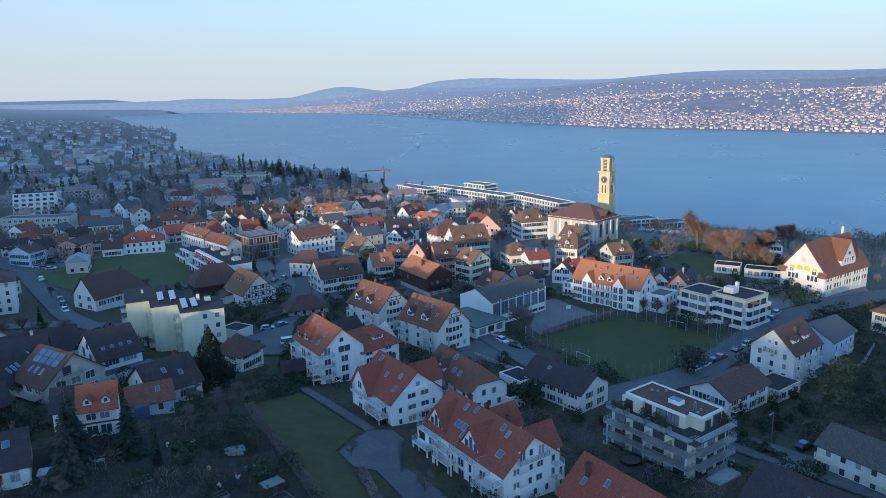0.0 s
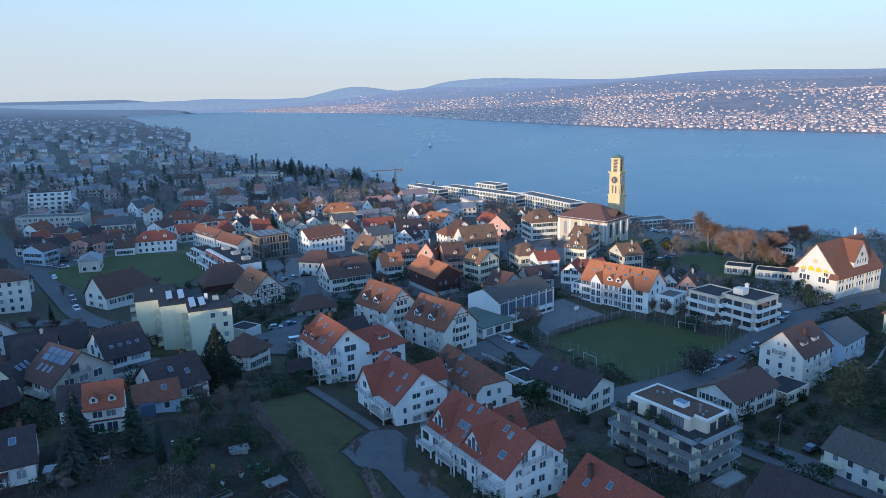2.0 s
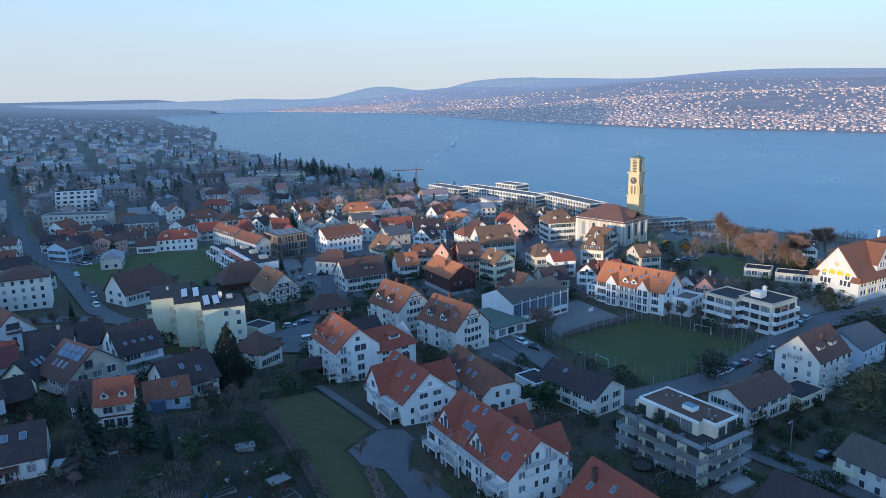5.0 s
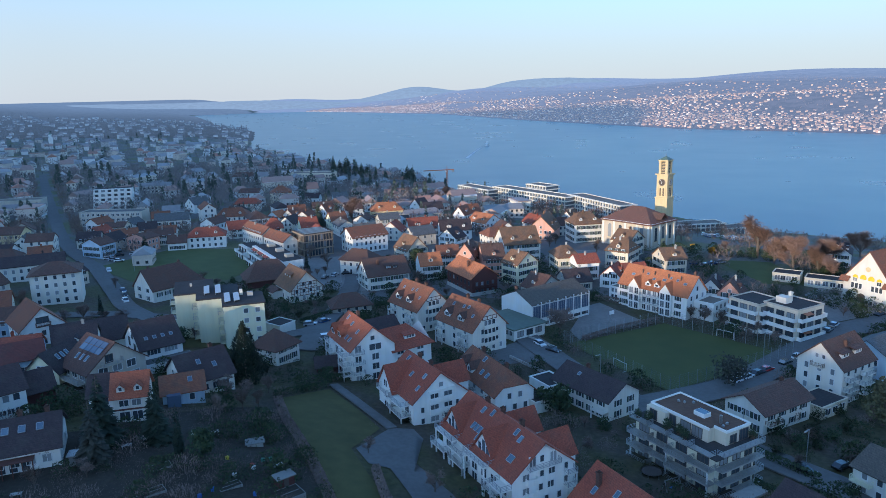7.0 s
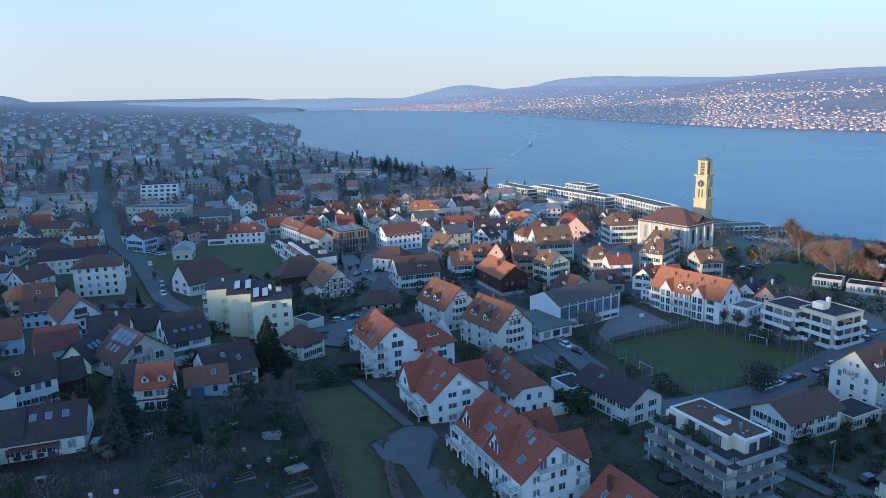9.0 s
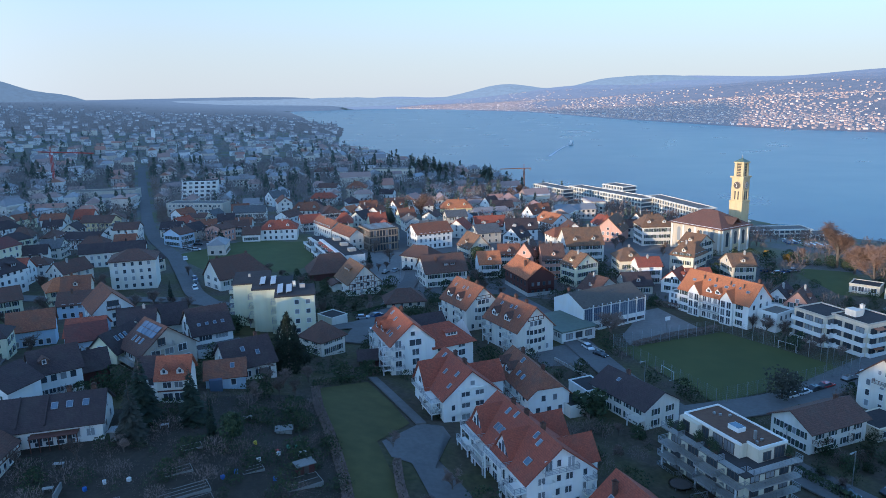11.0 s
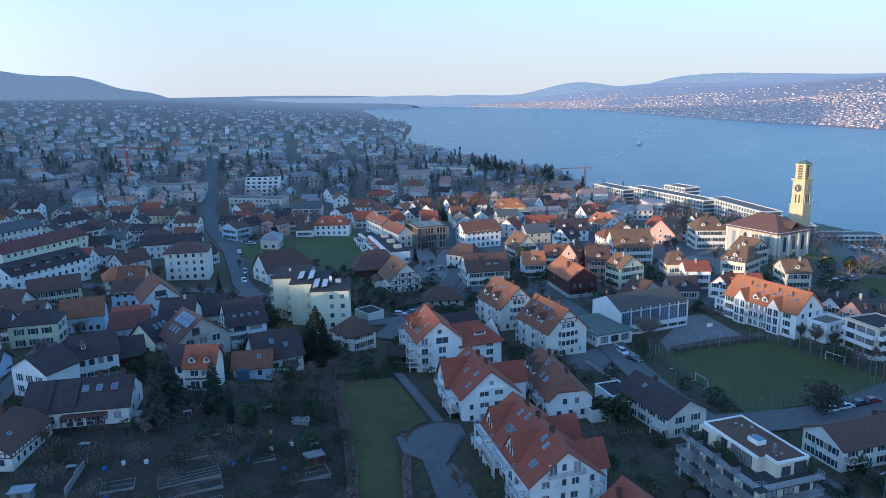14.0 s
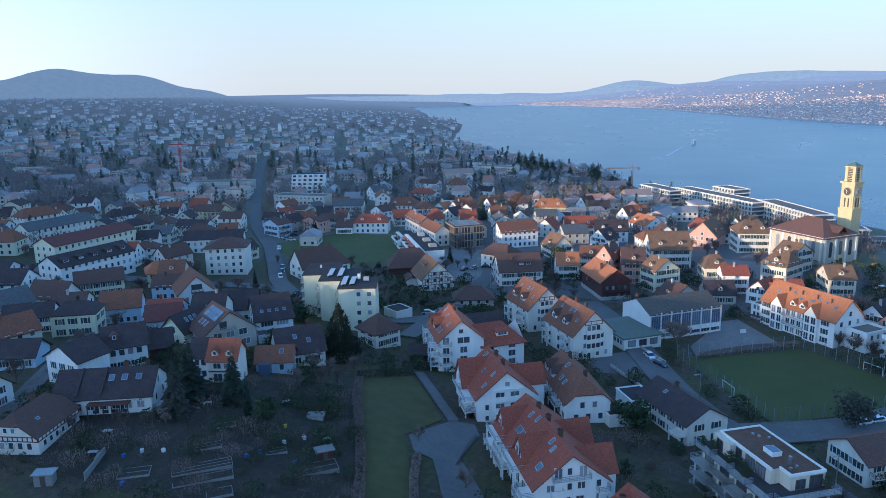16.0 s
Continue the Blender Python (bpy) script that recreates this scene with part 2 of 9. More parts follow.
def heights(x, y):
    x, y = np.asarray(x, float), np.asarray(y, float)
    s = inland(x, y)
    far = smooth((x * 0.80 + y * 0.60 - 1120) / 250)
    near = 20.3 * (1 - np.exp(-((np.maximum(s, 0) / 110) ** 1.5))) + 55 * smooth((s - 250) / 1000)
    near = near + 9.0 * np.exp(-((x + 85) ** 2 + (y - 118) ** 2) / 64**2) + 2.4 * np.exp(-((x + 40) ** 2 + (y - 93) ** 2) / 32**2)
    near = near + 7 * np.exp(-((x - 75) ** 2 + (y - 320) ** 2) / 65**2) + 3 * np.exp(-((x - 125) ** 2 + (y - 245) ** 2) / 50**2)
    near = near + 8 * smooth((y * 0.78 - x * 0.62 - 1050) / 1100) * smooth((s - 60) / 400)
    # unseen hill added behind the camera, crest shaped to shade near and western houses
    u = (x - 75) * SUN_DIR.x / math.cos(radians(SUN_EL)) + (y - 215) * SUN_DIR.y / math.cos(radians(SUN_EL))
    v = -(x - 75) * SUN_DIR.y / math.cos(radians(SUN_EL)) + (y - 215) * SUN_DIR.x / math.cos(radians(SUN_EL))
    west = smooth((-v - 225) / 200)
    near = near + smooth((u - 420) / 420) * (57 + 4.5 * (1 - smooth((v - 18) / 14)) * smooth((v + 30) / 20) - 4.0 * smooth((-v - 30) / 30) * (1 - west) + 44 * west + 190 * smooth((-v - 500) / 500))
    opp = 150 * (1 - np.exp(-np.maximum(s, 0) / 900)) * (1 + 0.18 * np.sin(x / 310.0) * np.cos(y / 420.0)) + 10 * np.sin(x / 120.0 + y / 95.0) * smooth(s / 300)
    opp = opp * (1 - 0.4 * smooth((y - 2600) / 1200) * smooth((-x - 100) / 900))
    h = near * (1 - far) + opp * far
    return np.where(s < 0, np.maximum(s * 0.15, -8), h)


EDGES = [(ax, ay, bx - ax, by - ay, by, (bx - ax) ** 2 + (by - ay) ** 2) for (ax, ay), (bx, by) in zip(LAKE, LAKE[1:] + LAKE[:1])]


def lake_side(x, y):
    """inland() for one place."""
    best, inside = 1e18, False
    for ax, ay, dx, dy, by, q in EDGES:
        k = ((x - ax) * dx + (y - ay) * dy) / q
        k = 0.0 if k < 0 else 1.0 if k > 1 else k
        ex, ey = x - ax - k * dx, y - ay - k * dy
        d = ex * ex + ey * ey
        if d < best:
            best = d
        if (ay > y) != (by > y) and x < dx * (y - ay) / dy + ax:
            inside = not inside
    return -math.sqrt(best) if inside else math.sqrt(best)


def step_up(v):
    v = 0.0 if v < 0 else 1.0 if v > 1 else v
    return v * v * (3 - 2 * v)


def ground_at(x, y):
    """heights() for one place."""
    s = lake_side(x, y)
    if s < 0:
        return max(s * 0.15, -8)
    far = step_up((x * 0.80 + y * 0.60 - 1120) / 250)
    h = 0.0
    if far < 1:
        h = 20.3 * (1 - math.exp(-((s / 110) ** 1.5))) + 55 * step_up((s - 250) / 1000)
        h += 9.0 * math.exp(-((x + 85) ** 2 + (y - 118) ** 2) / 64**2) + 2.4 * math.exp(-((x + 40) ** 2 + (y - 93) ** 2) / 32**2)
        h += 7 * math.exp(-((x - 75) ** 2 + (y - 320) ** 2) / 65**2) + 3 * math.exp(-((x - 125) ** 2 + (y - 245) ** 2) / 50**2)
        h += 8 * step_up((y * 0.78 - x * 0.62 - 1050) / 1100) * step_up((s - 60) / 400)
        h *= 1 - far
    if far > 0:
        h += far * (1 - 0.4 * step_up((y - 2600) / 1200) * step_up((-x - 100) / 900)) * (150 * (1 - math.exp(-s / 900)) * (1 + 0.18 * math.sin(x / 310.0) * math.cos(y / 420.0)) + 10 * math.sin(x / 120.0 + y / 95.0) * step_up(s / 300))
    return h


# ---- building blocks ----
def put(name, bm, mat):
    me = bpy.data.meshes.new(name)
    bm.to_mesh(me)
    bm.free()
    for m in mat if isinstance(mat, (list, tuple)) else [mat]:
        me.materials.append(m)
    return me


def part(name, bm, mat, parent=None, label="", m=None):
    ob = new(name, bm if isinstance(bm, bpy.types.Mesh) else put(name, bm, mat))
    ob.parent = parent
    if m is not None:
        ob.matrix_basis = m
    if label:
        ob["label"] = label
    return ob


def box(bm, x0, x1, y0, y1, z0, z1, mat=0):
    v = [bm.verts.new(c) for c in ((x0, y0, z0), (x1, y0, z0), (x1, y1, z0), (x0, y1, z0), (x0, y0, z1), (x1, y0, z1), (x1, y1, z1), (x0, y1, z1))]
    for f in ((3, 2, 1, 0), (4, 5, 6, 7), (0, 1, 5, 4), (1, 2, 6, 5), (2, 3, 7, 6), (3, 0, 4, 7)):
        bm.faces.new([v[i] for i in f]).material_index = mat


def box_of(*a):
    bm = bmesh.new()
    box(bm, *a)
    return bm


def prism(bm, profile, y0, y1):
    """A profile in x and z, drawn out along y."""
    a = [bm.verts.new((x, y0, z)) for x, z in profile]
    b = [bm.verts.new((x, y1, z)) for x, z in profile]
    bm.faces.new(a)
    bm.faces.new(b[::-1])
    for i in range(len(a)):
        j = (i + 1) % len(a)
        bm.faces.new((a[j], a[i], b[i], b[j]))


def thing(name, label, category, x, y, head=0.0, z=None, group="", kind=""):
    ob = new(name)
    ob.matrix_basis = pose(x, y, ground_at(x, y) if z is None else z, 0, 0, head)
    return tagged(ob, label, category, group, kind)


SHARED = {}


def lattice(bm, xs, zs, holes, y0, y1):
    """A plate in x and z between y0 and y1, in one piece, with the cells in holes left open."""
    grid = {}

    def at(i, k, y):
        if (i, k, y) not in grid:
            grid[i, k, y] = bm.verts.new((xs[i], y, zs[k]))
        return grid[i, k, y]

    full = {(i, k) for i in range(len(xs) - 1) for k in range(len(zs) - 1)} - set(holes)
    for i, k in full:
        c = [(i, k), (i + 1, k), (i + 1, k + 1), (i, k + 1)]
        bm.faces.new([at(*p, y0) for p in c])
        bm.faces.new([at(*p, y1) for p in c[::-1]])
        for p, q, nb in ((0, 1, (i, k - 1)), (1, 2, (i + 1, k)), (2, 3, (i, k + 1)), (3, 0, (i - 1, k))):
            if nb not in full:
                bm.faces.new((at(*c[q], y0), at(*c[p], y0), at(*c[p], y1), at(*c[q], y1)))


def window_meshes(w, h, tm):
    """Frame with mullions, and pane: looking along -y, centred, foot at 0."""
    key = (round(w, 2), round(h, 2), tm.name)
    if key not in SHARED:
        f = bmesh.new()
        t = 0.09
        n = max(1, round(w / 0.8)) if w > 0.75 else 1
        xs = [-w / 2 - t, -w / 2 + 0.03]
        for i in range(1, n):
            c = -w / 2 + w * i / n
            xs += [c - 0.04, c + 0.04]
        xs += [w / 2 - 0.03, w / 2 + t]
        lattice(f, xs, [-t, 0.03, h - 0.03, h + t], [(2 * i + 1, 1) for i in range(n)], -0.10, 0.03)
        p = box_of(-w / 2 + 0.03, w / 2 - 0.03, -0.045, 0.02, 0.03, h - 0.03)
        SHARED[key] = (put("window", f, tm), put("pane", p, GLASS))
    return SHARED[key]


def shutter_mesh(w, h, mat):
    key = ("shutter", round(w, 2), round(h, 2), mat.name)
    if key not in SHARED:
        SHARED[key] = put("shutter", box_of(0, w / 2, -0.09, -0.02, 0, h), mat)
    return SHARED[key]


def far_window(w, h, tm, shutters):
    """Frame with its mullions, pane and open shutters in one mesh."""
    key = ("far", round(w, 2), round(h, 2), tm.name, shutters.name if shutters else "")
    if key not in SHARED:
        f = bmesh.new()
        t = 0.1
        if w > 1.15:
            lattice(f, [-w / 2 - t, -w / 2, -0.05, 0.05, w / 2, w / 2 + t], [-t, 0, h, h + t], [(1, 1), (3, 1)], -0.1, 0.03)
        else:
            lattice(f, [-w / 2 - t, -w / 2, w / 2, w / 2 + t], [-t, 0, h, h + t], [(1, 1)], -0.1, 0.03)
        box(f, -w / 2, w / 2, -0.05, 0.02, 0, h, 1)
        if shutters:
            for sx in (-1.03 * w - 0.1, w / 2 + 0.1):
                box(f, sx, sx + 0.53 * w, -0.11, -0.02, -0.05, h + 0.05, 2)
        SHARED[key] = put("window", f, [tm, GLASS] + ([shutters] if shutters else []))
    return SHARED[key]


def window(parent, m, w=1.0, h=1.35, tm=None, shutters=None, simple=False):
    if simple or parent.matrix_basis.translation.y > 158:
        return part("window", far_window(w, h, tm or TRIM, shutters), None, parent, "", m)
    f, p = window_meshes(w, h, tm or TRIM)
    ob = part("window", f, None, parent, "", m)
    part("pane", p, None, ob)
    if shutters:
        for sx in (-w / 2 - 0.12 - w / 2, w / 2 + 0.12):
            part("shutter", shutter_mesh(w, h, shutters), None, ob, "", pose(sx, 0, 0))
    return ob


FACES = {"front": 0, "right": 90, "back": 180, "left": 270}


def side(L, D, face):
    """The pose of a facade's foot: x along it, y into the house."""
    m = pose(0, 0, 0, 0, 0, FACES[face])
    off = D / 2 if face in ("front", "back") else L / 2
    return m @ pose(0, -off, 0)


def facade(parent, L, D, face, cols, rows, w=1.0, h=1.35, sill=0.9, storey=2.8, shutters=None, tm=None, skip=(), base=0.0, span=None, simple=False):
    m = side(L, D, face)
    wide = (span or (L if face in ("front", "back") else D)) - 1.6
    for r in range(rows):
        for c in range(cols):
            if (c, r) in skip:
                continue
            x = wide * ((c + 0.5) / cols - 0.5)
            window(parent, m @ pose(x, 0, base + r * storey + sill), w, h, tm, shutters, simple)


def roof_mesh(L, D, eave, ridge, over, gable_over, hips, half, thick=0.22):
    """Two slopes with the ridge along x. hips: the inset of the ridge at the left and right end; half: how far up a hip begins."""
    bm = bmesh.new()
    k = (ridge - eave) / (D / 2)
    ye, ze = D / 2 + over, eave - over * k
    ends = []
    for sx, inset in ((-1, hips[0]), (1, hips[1])):
        xe = sx * (L / 2 + (over if inset and not half else gable_over))
        zh = ze if not half else eave + (ridge - eave) * half
        yh = (ridge - zh) / k
        ends.append((xe, zh, yh, sx * (L / 2 - inset), inset > 0))
    rl, rr = (bm.verts.new((ends[i][3] if ends[i][4] else ends[i][0], 0, ridge)) for i in (0, 1))
    low = {}
    for i in (0, 1):
        for s in (-1, 1):
            low[i, s] = bm.verts.new((ends[i][0], s * ye, ze))
    mid = {}
    for i in (0, 1):
        for s in (-1, 1):
            if ends[i][4] and half:
                mid[i, s] = bm.verts.new((ends[i][0], s * ends[i][2], ends[i][1]))
    for s in (-1, 1):
        loop = [low[0, s], low[1, s]] + ([mid[1, s]] if (1, s) in mid else []) + [rr, rl] + ([mid[0, s]] if (0, s) in mid else [])
        bm.faces.new(loop if s < 0 else loop[::-1])
    for i, rv in ((0, rl), (1, rr)):
        if ends[i][4]:
            a, b = (mid[i, -1], mid[i, 1]) if half else (low[i, -1], low[i, 1])
            bm.faces.new((a, b, rv) if i else (b, a, rv))
    bmesh.ops.recalc_face_normals(bm, faces=bm.faces)
    bmesh.ops.solidify(bm, geom=bm.faces[:], thickness=thick)
    return bm


def wall_mesh(L, D, eave, ridge, hips, half, sink=2.5):
    bm = bmesh.new()
    k = (ridge - eave) / (D / 2) if ridge > eave else 1
    lo = [bm.verts.new(c) for c in ((-L / 2, -D / 2, -sink), (L / 2, -D / 2, -sink), (L / 2, D / 2, -sink), (-L / 2, D / 2, -sink))]
    hi = [bm.verts.new((v.co.x, v.co.y, eave - 0.12)) for v in lo]
    bm.faces.new(lo[::-1])
    bm.faces.new((lo[0], lo[1], hi[1], hi[0]))
    bm.faces.new((lo[2], lo[3], hi[3], hi[2]))
    for a, b, inset, x in ((1, 2, hips[1], L / 2), (3, 0, hips[0], -L / 2)):
        top = [hi[b], hi[a]]
        if ridge > eave and (inset == 0 or half):
            if inset and half:
                zt = eave + (ridge - eave) * half - 0.15
                yt = (ridge - zt) / k - 0.1
                s = 1 if x > 0 else -1
                top = [hi[b], bm.verts.new((x, s * yt, zt)), bm.verts.new((x, -s * yt, zt)), hi[a]]
            else:
                top = [hi[b], bm.verts.new((x, 0, ridge - 0.15)), hi[a]]
        bm.faces.new((lo[a], lo[b], *top))
    bmesh.ops.recalc_face_normals(bm, faces=bm.faces)
    return bm


def chimney(parent, x, y, z0, z1, w=0.7, mat=None):
    bm = box_of(x - w / 2, x + w / 2, y - w / 2, y + w / 2, z0, z1)
    box(bm, x - w / 2 - 0.08, x + w / 2 + 0.08, y - w / 2 - 0.08, y + w / 2 + 0.08, z1 - 0.22, z1)
    box(bm, x - w / 4, x + w / 4, y - w / 4, y + w / 4, z1, z1 + 0.25)
    return part("chimney", bm, mat or BROWN, parent)


def slope_pose(L, D, eave, ridge, s, u, f):
    """On the front (s=-1) or back (s=1) slope, u along the ridge, f of the way up: x along, z out of the roof."""
    tilt = math.degrees(math.atan2(ridge - eave, D / 2))
    m = pose(u, s * D / 2 * (1 - f), eave + (ridge - eave) * f)
    return m @ pose(0, 0, 0, 0, 0, 0 if s < 0 else 180) @ pose(0, 0, 0, tilt)


def skylight(parent, m, w=0.9, h=1.3):
    key = ("sky", w, h)
    if key not in SHARED:
        f = bmesh.new()
        for a in ((-w / 2, -w / 2 + 0.1, 0, h), (w / 2 - 0.1, w / 2, 0, h), (-w / 2, w / 2, 0, 0.1), (-w / 2, w / 2, h - 0.1, h)):
            box(f, a[0], a[1], a[2], a[3], -0.1, 0.12)
        SHARED[key] = (put("skylight", f, METAL), put("pane", box_of(-w / 2 + 0.1, w / 2 - 0.1, 0.1, h - 0.1, -0.1, 0.09), SKYPANE))
    ob = part("skylight", SHARED[key][0], None, parent, "", m)
    part("pane", SHARED[key][1], None, ob)


def dormer(parent, L, D, eave, ridge, s, u, f=0.2, w=2.0, h=1.5, peak=0.9, wall=None, roofm=None, shed=False, win=True):
    """A dormer on a slope: its front stands f of the way up the slope."""
    k = (ridge - eave) / (D / 2)
    y = D / 2 * (1 - f)
    z = eave + (ridge - eave) * f
    top = z + h
    depth = (h + (0 if shed else peak)) / k
    body = bmesh.new()
    prof = [(-w / 2, z - 0.5), (w / 2, z - 0.5), (w / 2, top - 0.24)] + ([] if shed else [(0, top + peak - 0.26)]) + [(-w / 2, top - 0.24)]
    prism(body, prof, -y, -y + min(depth, y))
    m = pose(u, 0, 0) if s < 0 else pose(u, 0, 0, 0, 0, 180)
    ob = part("dormer", body, wall or TRIM, parent, "", m)
    r = bmesh.new()
    o, yb = 0.3, -y + min(depth + 0.3, y)
    if shed:
        v = [r.verts.new(c) for c in ((-w / 2 - o, -y - o, top), (w / 2 + o, -y - o, top), (w / 2 + o, yb, top + 0.45), (-w / 2 - o, yb, top + 0.45))]
        r.faces.new(v)
    else:
        g = peak / (w / 2)
        a = [r.verts.new(c) for c in ((-w / 2 - o, -y - o, top - o * g), (0, -y - o, top + peak), (w / 2 + o, -y - o, top - o * g))]
        b = [r.verts.new((v.co.x, yb, v.co.z)) for v in a]
        r.faces.new((a[0], a[1], b[1], b[0]))
        r.faces.new((a[1], a[2], b[2], b[1]))
    bmesh.ops.recalc_face_normals(r, faces=r.faces)
    bmesh.ops.solidify(r, geom=r.faces[:], thickness=0.14)
    part("dormer_roof", r, roofm or RED, ob)
    if win:
        fm, pm = window_meshes(max(0.6, w - 0.9), min(1.15, h - 0.25), TRIM)
        part("window", fm, None, ob, "", pose(0, -y, z + 0.2))
        part("pane", pm, None, ob, "", pose(0, -y, z + 0.2))
    return ob


def balcony(parent, m, w, d=1.5, rail=None, slab=None, posts=0.0):
    """Slab with a railed edge, standing out of a facade along -y of m; posts: their length down to the ground."""
    bm = box_of(-w / 2, w / 2, -d, 0.0, -0.2, 0.0)
    ob = part("balcony", bm, slab or WHITE, parent, "", m)
    for kind, wide, place in (("front", w, pose(0, -d, 0)), ("side", d - 0.1, pose(-w / 2 + 0.03, -d / 2 + 0.05, 0, 0, 0, 90)), ("side", d - 0.1, pose(w / 2 - 0.03, -d / 2 + 0.05, 0, 0, 0, 90))):
        key = ("rail", round(wide, 2), (rail or METAL).name)
        if key not in SHARED:
            r = bmesh.new()
            n = max(1, round(wide / 1.4))
            xs = [v for i in range(n + 1) for v in (-wide / 2 + (wide - 0.06) * i / n, -wide / 2 + (wide - 0.06) * i / n + 0.06)]
            zs = [0.0, 0.12, 0.17, 0.38, 0.43, 0.64, 0.69, 0.9, 0.98]
            lattice(r, xs, zs, [(2 * i + 1, k) for i in range(n) for k in (0, 2, 4, 6)], 0.0, 0.05)
            SHARED[key] = put("railing", r, rail or METAL)
        part("railing", SHARED[key], None, ob, "", place)
    if posts:
        for x in (-w / 2 + 0.15, w / 2 - 0.15):
            part("post", box_of(x - 0.12, x + 0.12, -d + 0.1, -d + 0.34, -posts, -0.2), TRIM, ob)
    return ob


def solid_balcony(parent, m, w, d=1.5, mat=None):
    """Slab with a closed parapet."""
    bm = box_of(-w / 2, w / 2, -d, 0.0, -0.2, 0.0)
    box(bm, -w / 2, w / 2, -d, -d + 0.12, 0, 0.95)
    box(bm, -w / 2, -w / 2 + 0.12, -d + 0.12, 0, 0, 0.95)
    box(bm, w / 2 - 0.12, w / 2, -d + 0.12, 0, 0, 0.95)
    return part("balcony", bm, mat or WHITE, parent, "", m)


def house(label, x, y, head, L, D, eave, ridge, wall=WHITE, roof=RED, hips=(0, 0), half=0.0, over=0.7, gover=0.5, z=None, wins=(), chim=(), category="house", name="house", group="", kind=""):
    """A pitched-roof house with the ridge along its x; wins: rows of (face, columns, rows, keywords)."""
    ob = thing(name, label, category, x, y, head, z, group, kind)
    part("wall", wall_mesh(L, D, eave, ridge, hips, half), wall, ob)
    part("roof", roof_mesh(L, D, eave, ridge, over, gover, hips, half), roof, ob)
    for face, cols, rows, kw in wins:
        facade(ob, L, D, face, cols, rows, **kw)
    for cx, cy, top in chim:
        chimney(ob, cx, cy, ridge - (ridge - eave) * abs(cy) / (D / 2) - 0.6, ridge + top)
    return ob


def flat_block(label, x, y, head, L, D, h, wall=WHITE, top=GRAVEL, z=None, wins=(), category="apartment block", name="apartment_block", parapet=0.5, rim=None, group=""):
    ob = thing(name, label, category, x, y, head, z, group)
    part("wall", box_of(-L / 2, L / 2, -D / 2, D / 2, -2.5, h), wall, ob)
    part("roof", box_of(-L / 2 + 0.3, L / 2 - 0.3, -D / 2 + 0.3, D / 2 - 0.3, h, h + 0.12), top, ob)
    p = bmesh.new()
    for a in ((-L / 2 - 0.1, L / 2 + 0.1, -D / 2 - 0.1, -D / 2 + 0.28), (-L / 2 - 0.1, L / 2 + 0.1, D / 2 - 0.28, D / 2 + 0.1), (-L / 2 - 0.1, -L / 2 + 0.28, -D / 2 + 0.28, D / 2 - 0.28), (L / 2 - 0.28, L / 2 + 0.1, -D / 2 + 0.28, D / 2 - 0.28)):
        box(p, *a, h + 0.004, h + parapet)
    part("parapet", p, rim or wall, ob)
    for face, cols, rows, kw in wins:
        facade(ob, L, D, face, cols, rows, **kw)
    return ob


# ---- ground, lake, roads ----
def sheet(name, xs, ys, z_of, mat, label, category, kind="structure"):
    X, Y = np.meshgrid(xs, ys)
    Z = z_of(X, Y)
    nx, ny = len(xs), len(ys)
    me = bpy.data.meshes.new(name)
    quads = [(j * nx + i, j * nx + i + 1, (j + 1) * nx + i + 1, (j + 1) * nx + i) for j in range(ny - 1) for i in range(nx - 1)]
    me.from_pydata(np.stack([X.ravel(), Y.ravel(), Z.ravel()], 1).tolist(), [], quads)
    me.polygons.foreach_set("use_smooth", [True] * len(quads))
    me.materials.append(mat)
    return tagged(new(name, me), label, category, kind=kind)


def land_material():
    """Gardens and meadows, with bare woods over the upper slopes."""
    m, n, l, b = shader("land", 0.95)
    tc = n.new("ShaderNodeTexCoord")
    v = tc.outputs["Object"]
    a = noise_of(n, l, 0.09, 6, v, 0.38, 0.62)
    f = noise_of(n, l, 0.9, 5, v, 0.3, 0.7)
    green = mixed(n, l, f, (0.050, 0.050, 0.018), (0.088, 0.082, 0.032))
    brown = mixed(n, l, f, (0.05, 0.04, 0.028), (0.095, 0.076, 0.052))
    c = mixed(n, l, a, green, brown)
    sp = n.new("ShaderNodeSeparateXYZ")
    l.new(v, sp.inputs[0])
    up = n.new("ShaderNodeMapRange")
    up.inputs[1].default_value, up.inputs[2].default_value = 62, 96
    l.new(sp.outputs[2], up.inputs[0])
    wood = mixed(n, l, noise_of(n, l, 0.02, 8, v, 0.35, 0.65), (0.055, 0.04, 0.032), (0.10, 0.075, 0.055))
    # paved yards, lanes and lawns of the town, paled in place of haze
    yard = mixed(n, l, noise_of(n, l, 0.05, 5, v, 0.42, 0.58), mixed(n, l, f, (0.12, 0.115, 0.11), (0.19, 0.18, 0.17)), mixed(n, l, f, (0.10, 0.11, 0.05), (0.16, 0.16, 0.08)))
    town = n.new("ShaderNodeMapRange")
    town.inputs[1].default_value, town.inputs[2].default_value = 225, 300
    l.new(sp.outputs[1], town.inputs[0])
    c = mixed(n, l, town.outputs[0], c, yard)
    l.new(mixed(n, l, up.outputs[0], c, wood), b.inputs["Base Color"])
    bumped(n, l, b, f, 0.5, 0.15)
    return m


GRID = np.sinh(np.linspace(-4.9, 4.9, 381))
GRID = GRID / GRID[-1] * 4900
sheet("ground", GRID - 20, GRID + 190, heights, land_material(), "winter gardens and meadows sloping down to the lake", "ground")


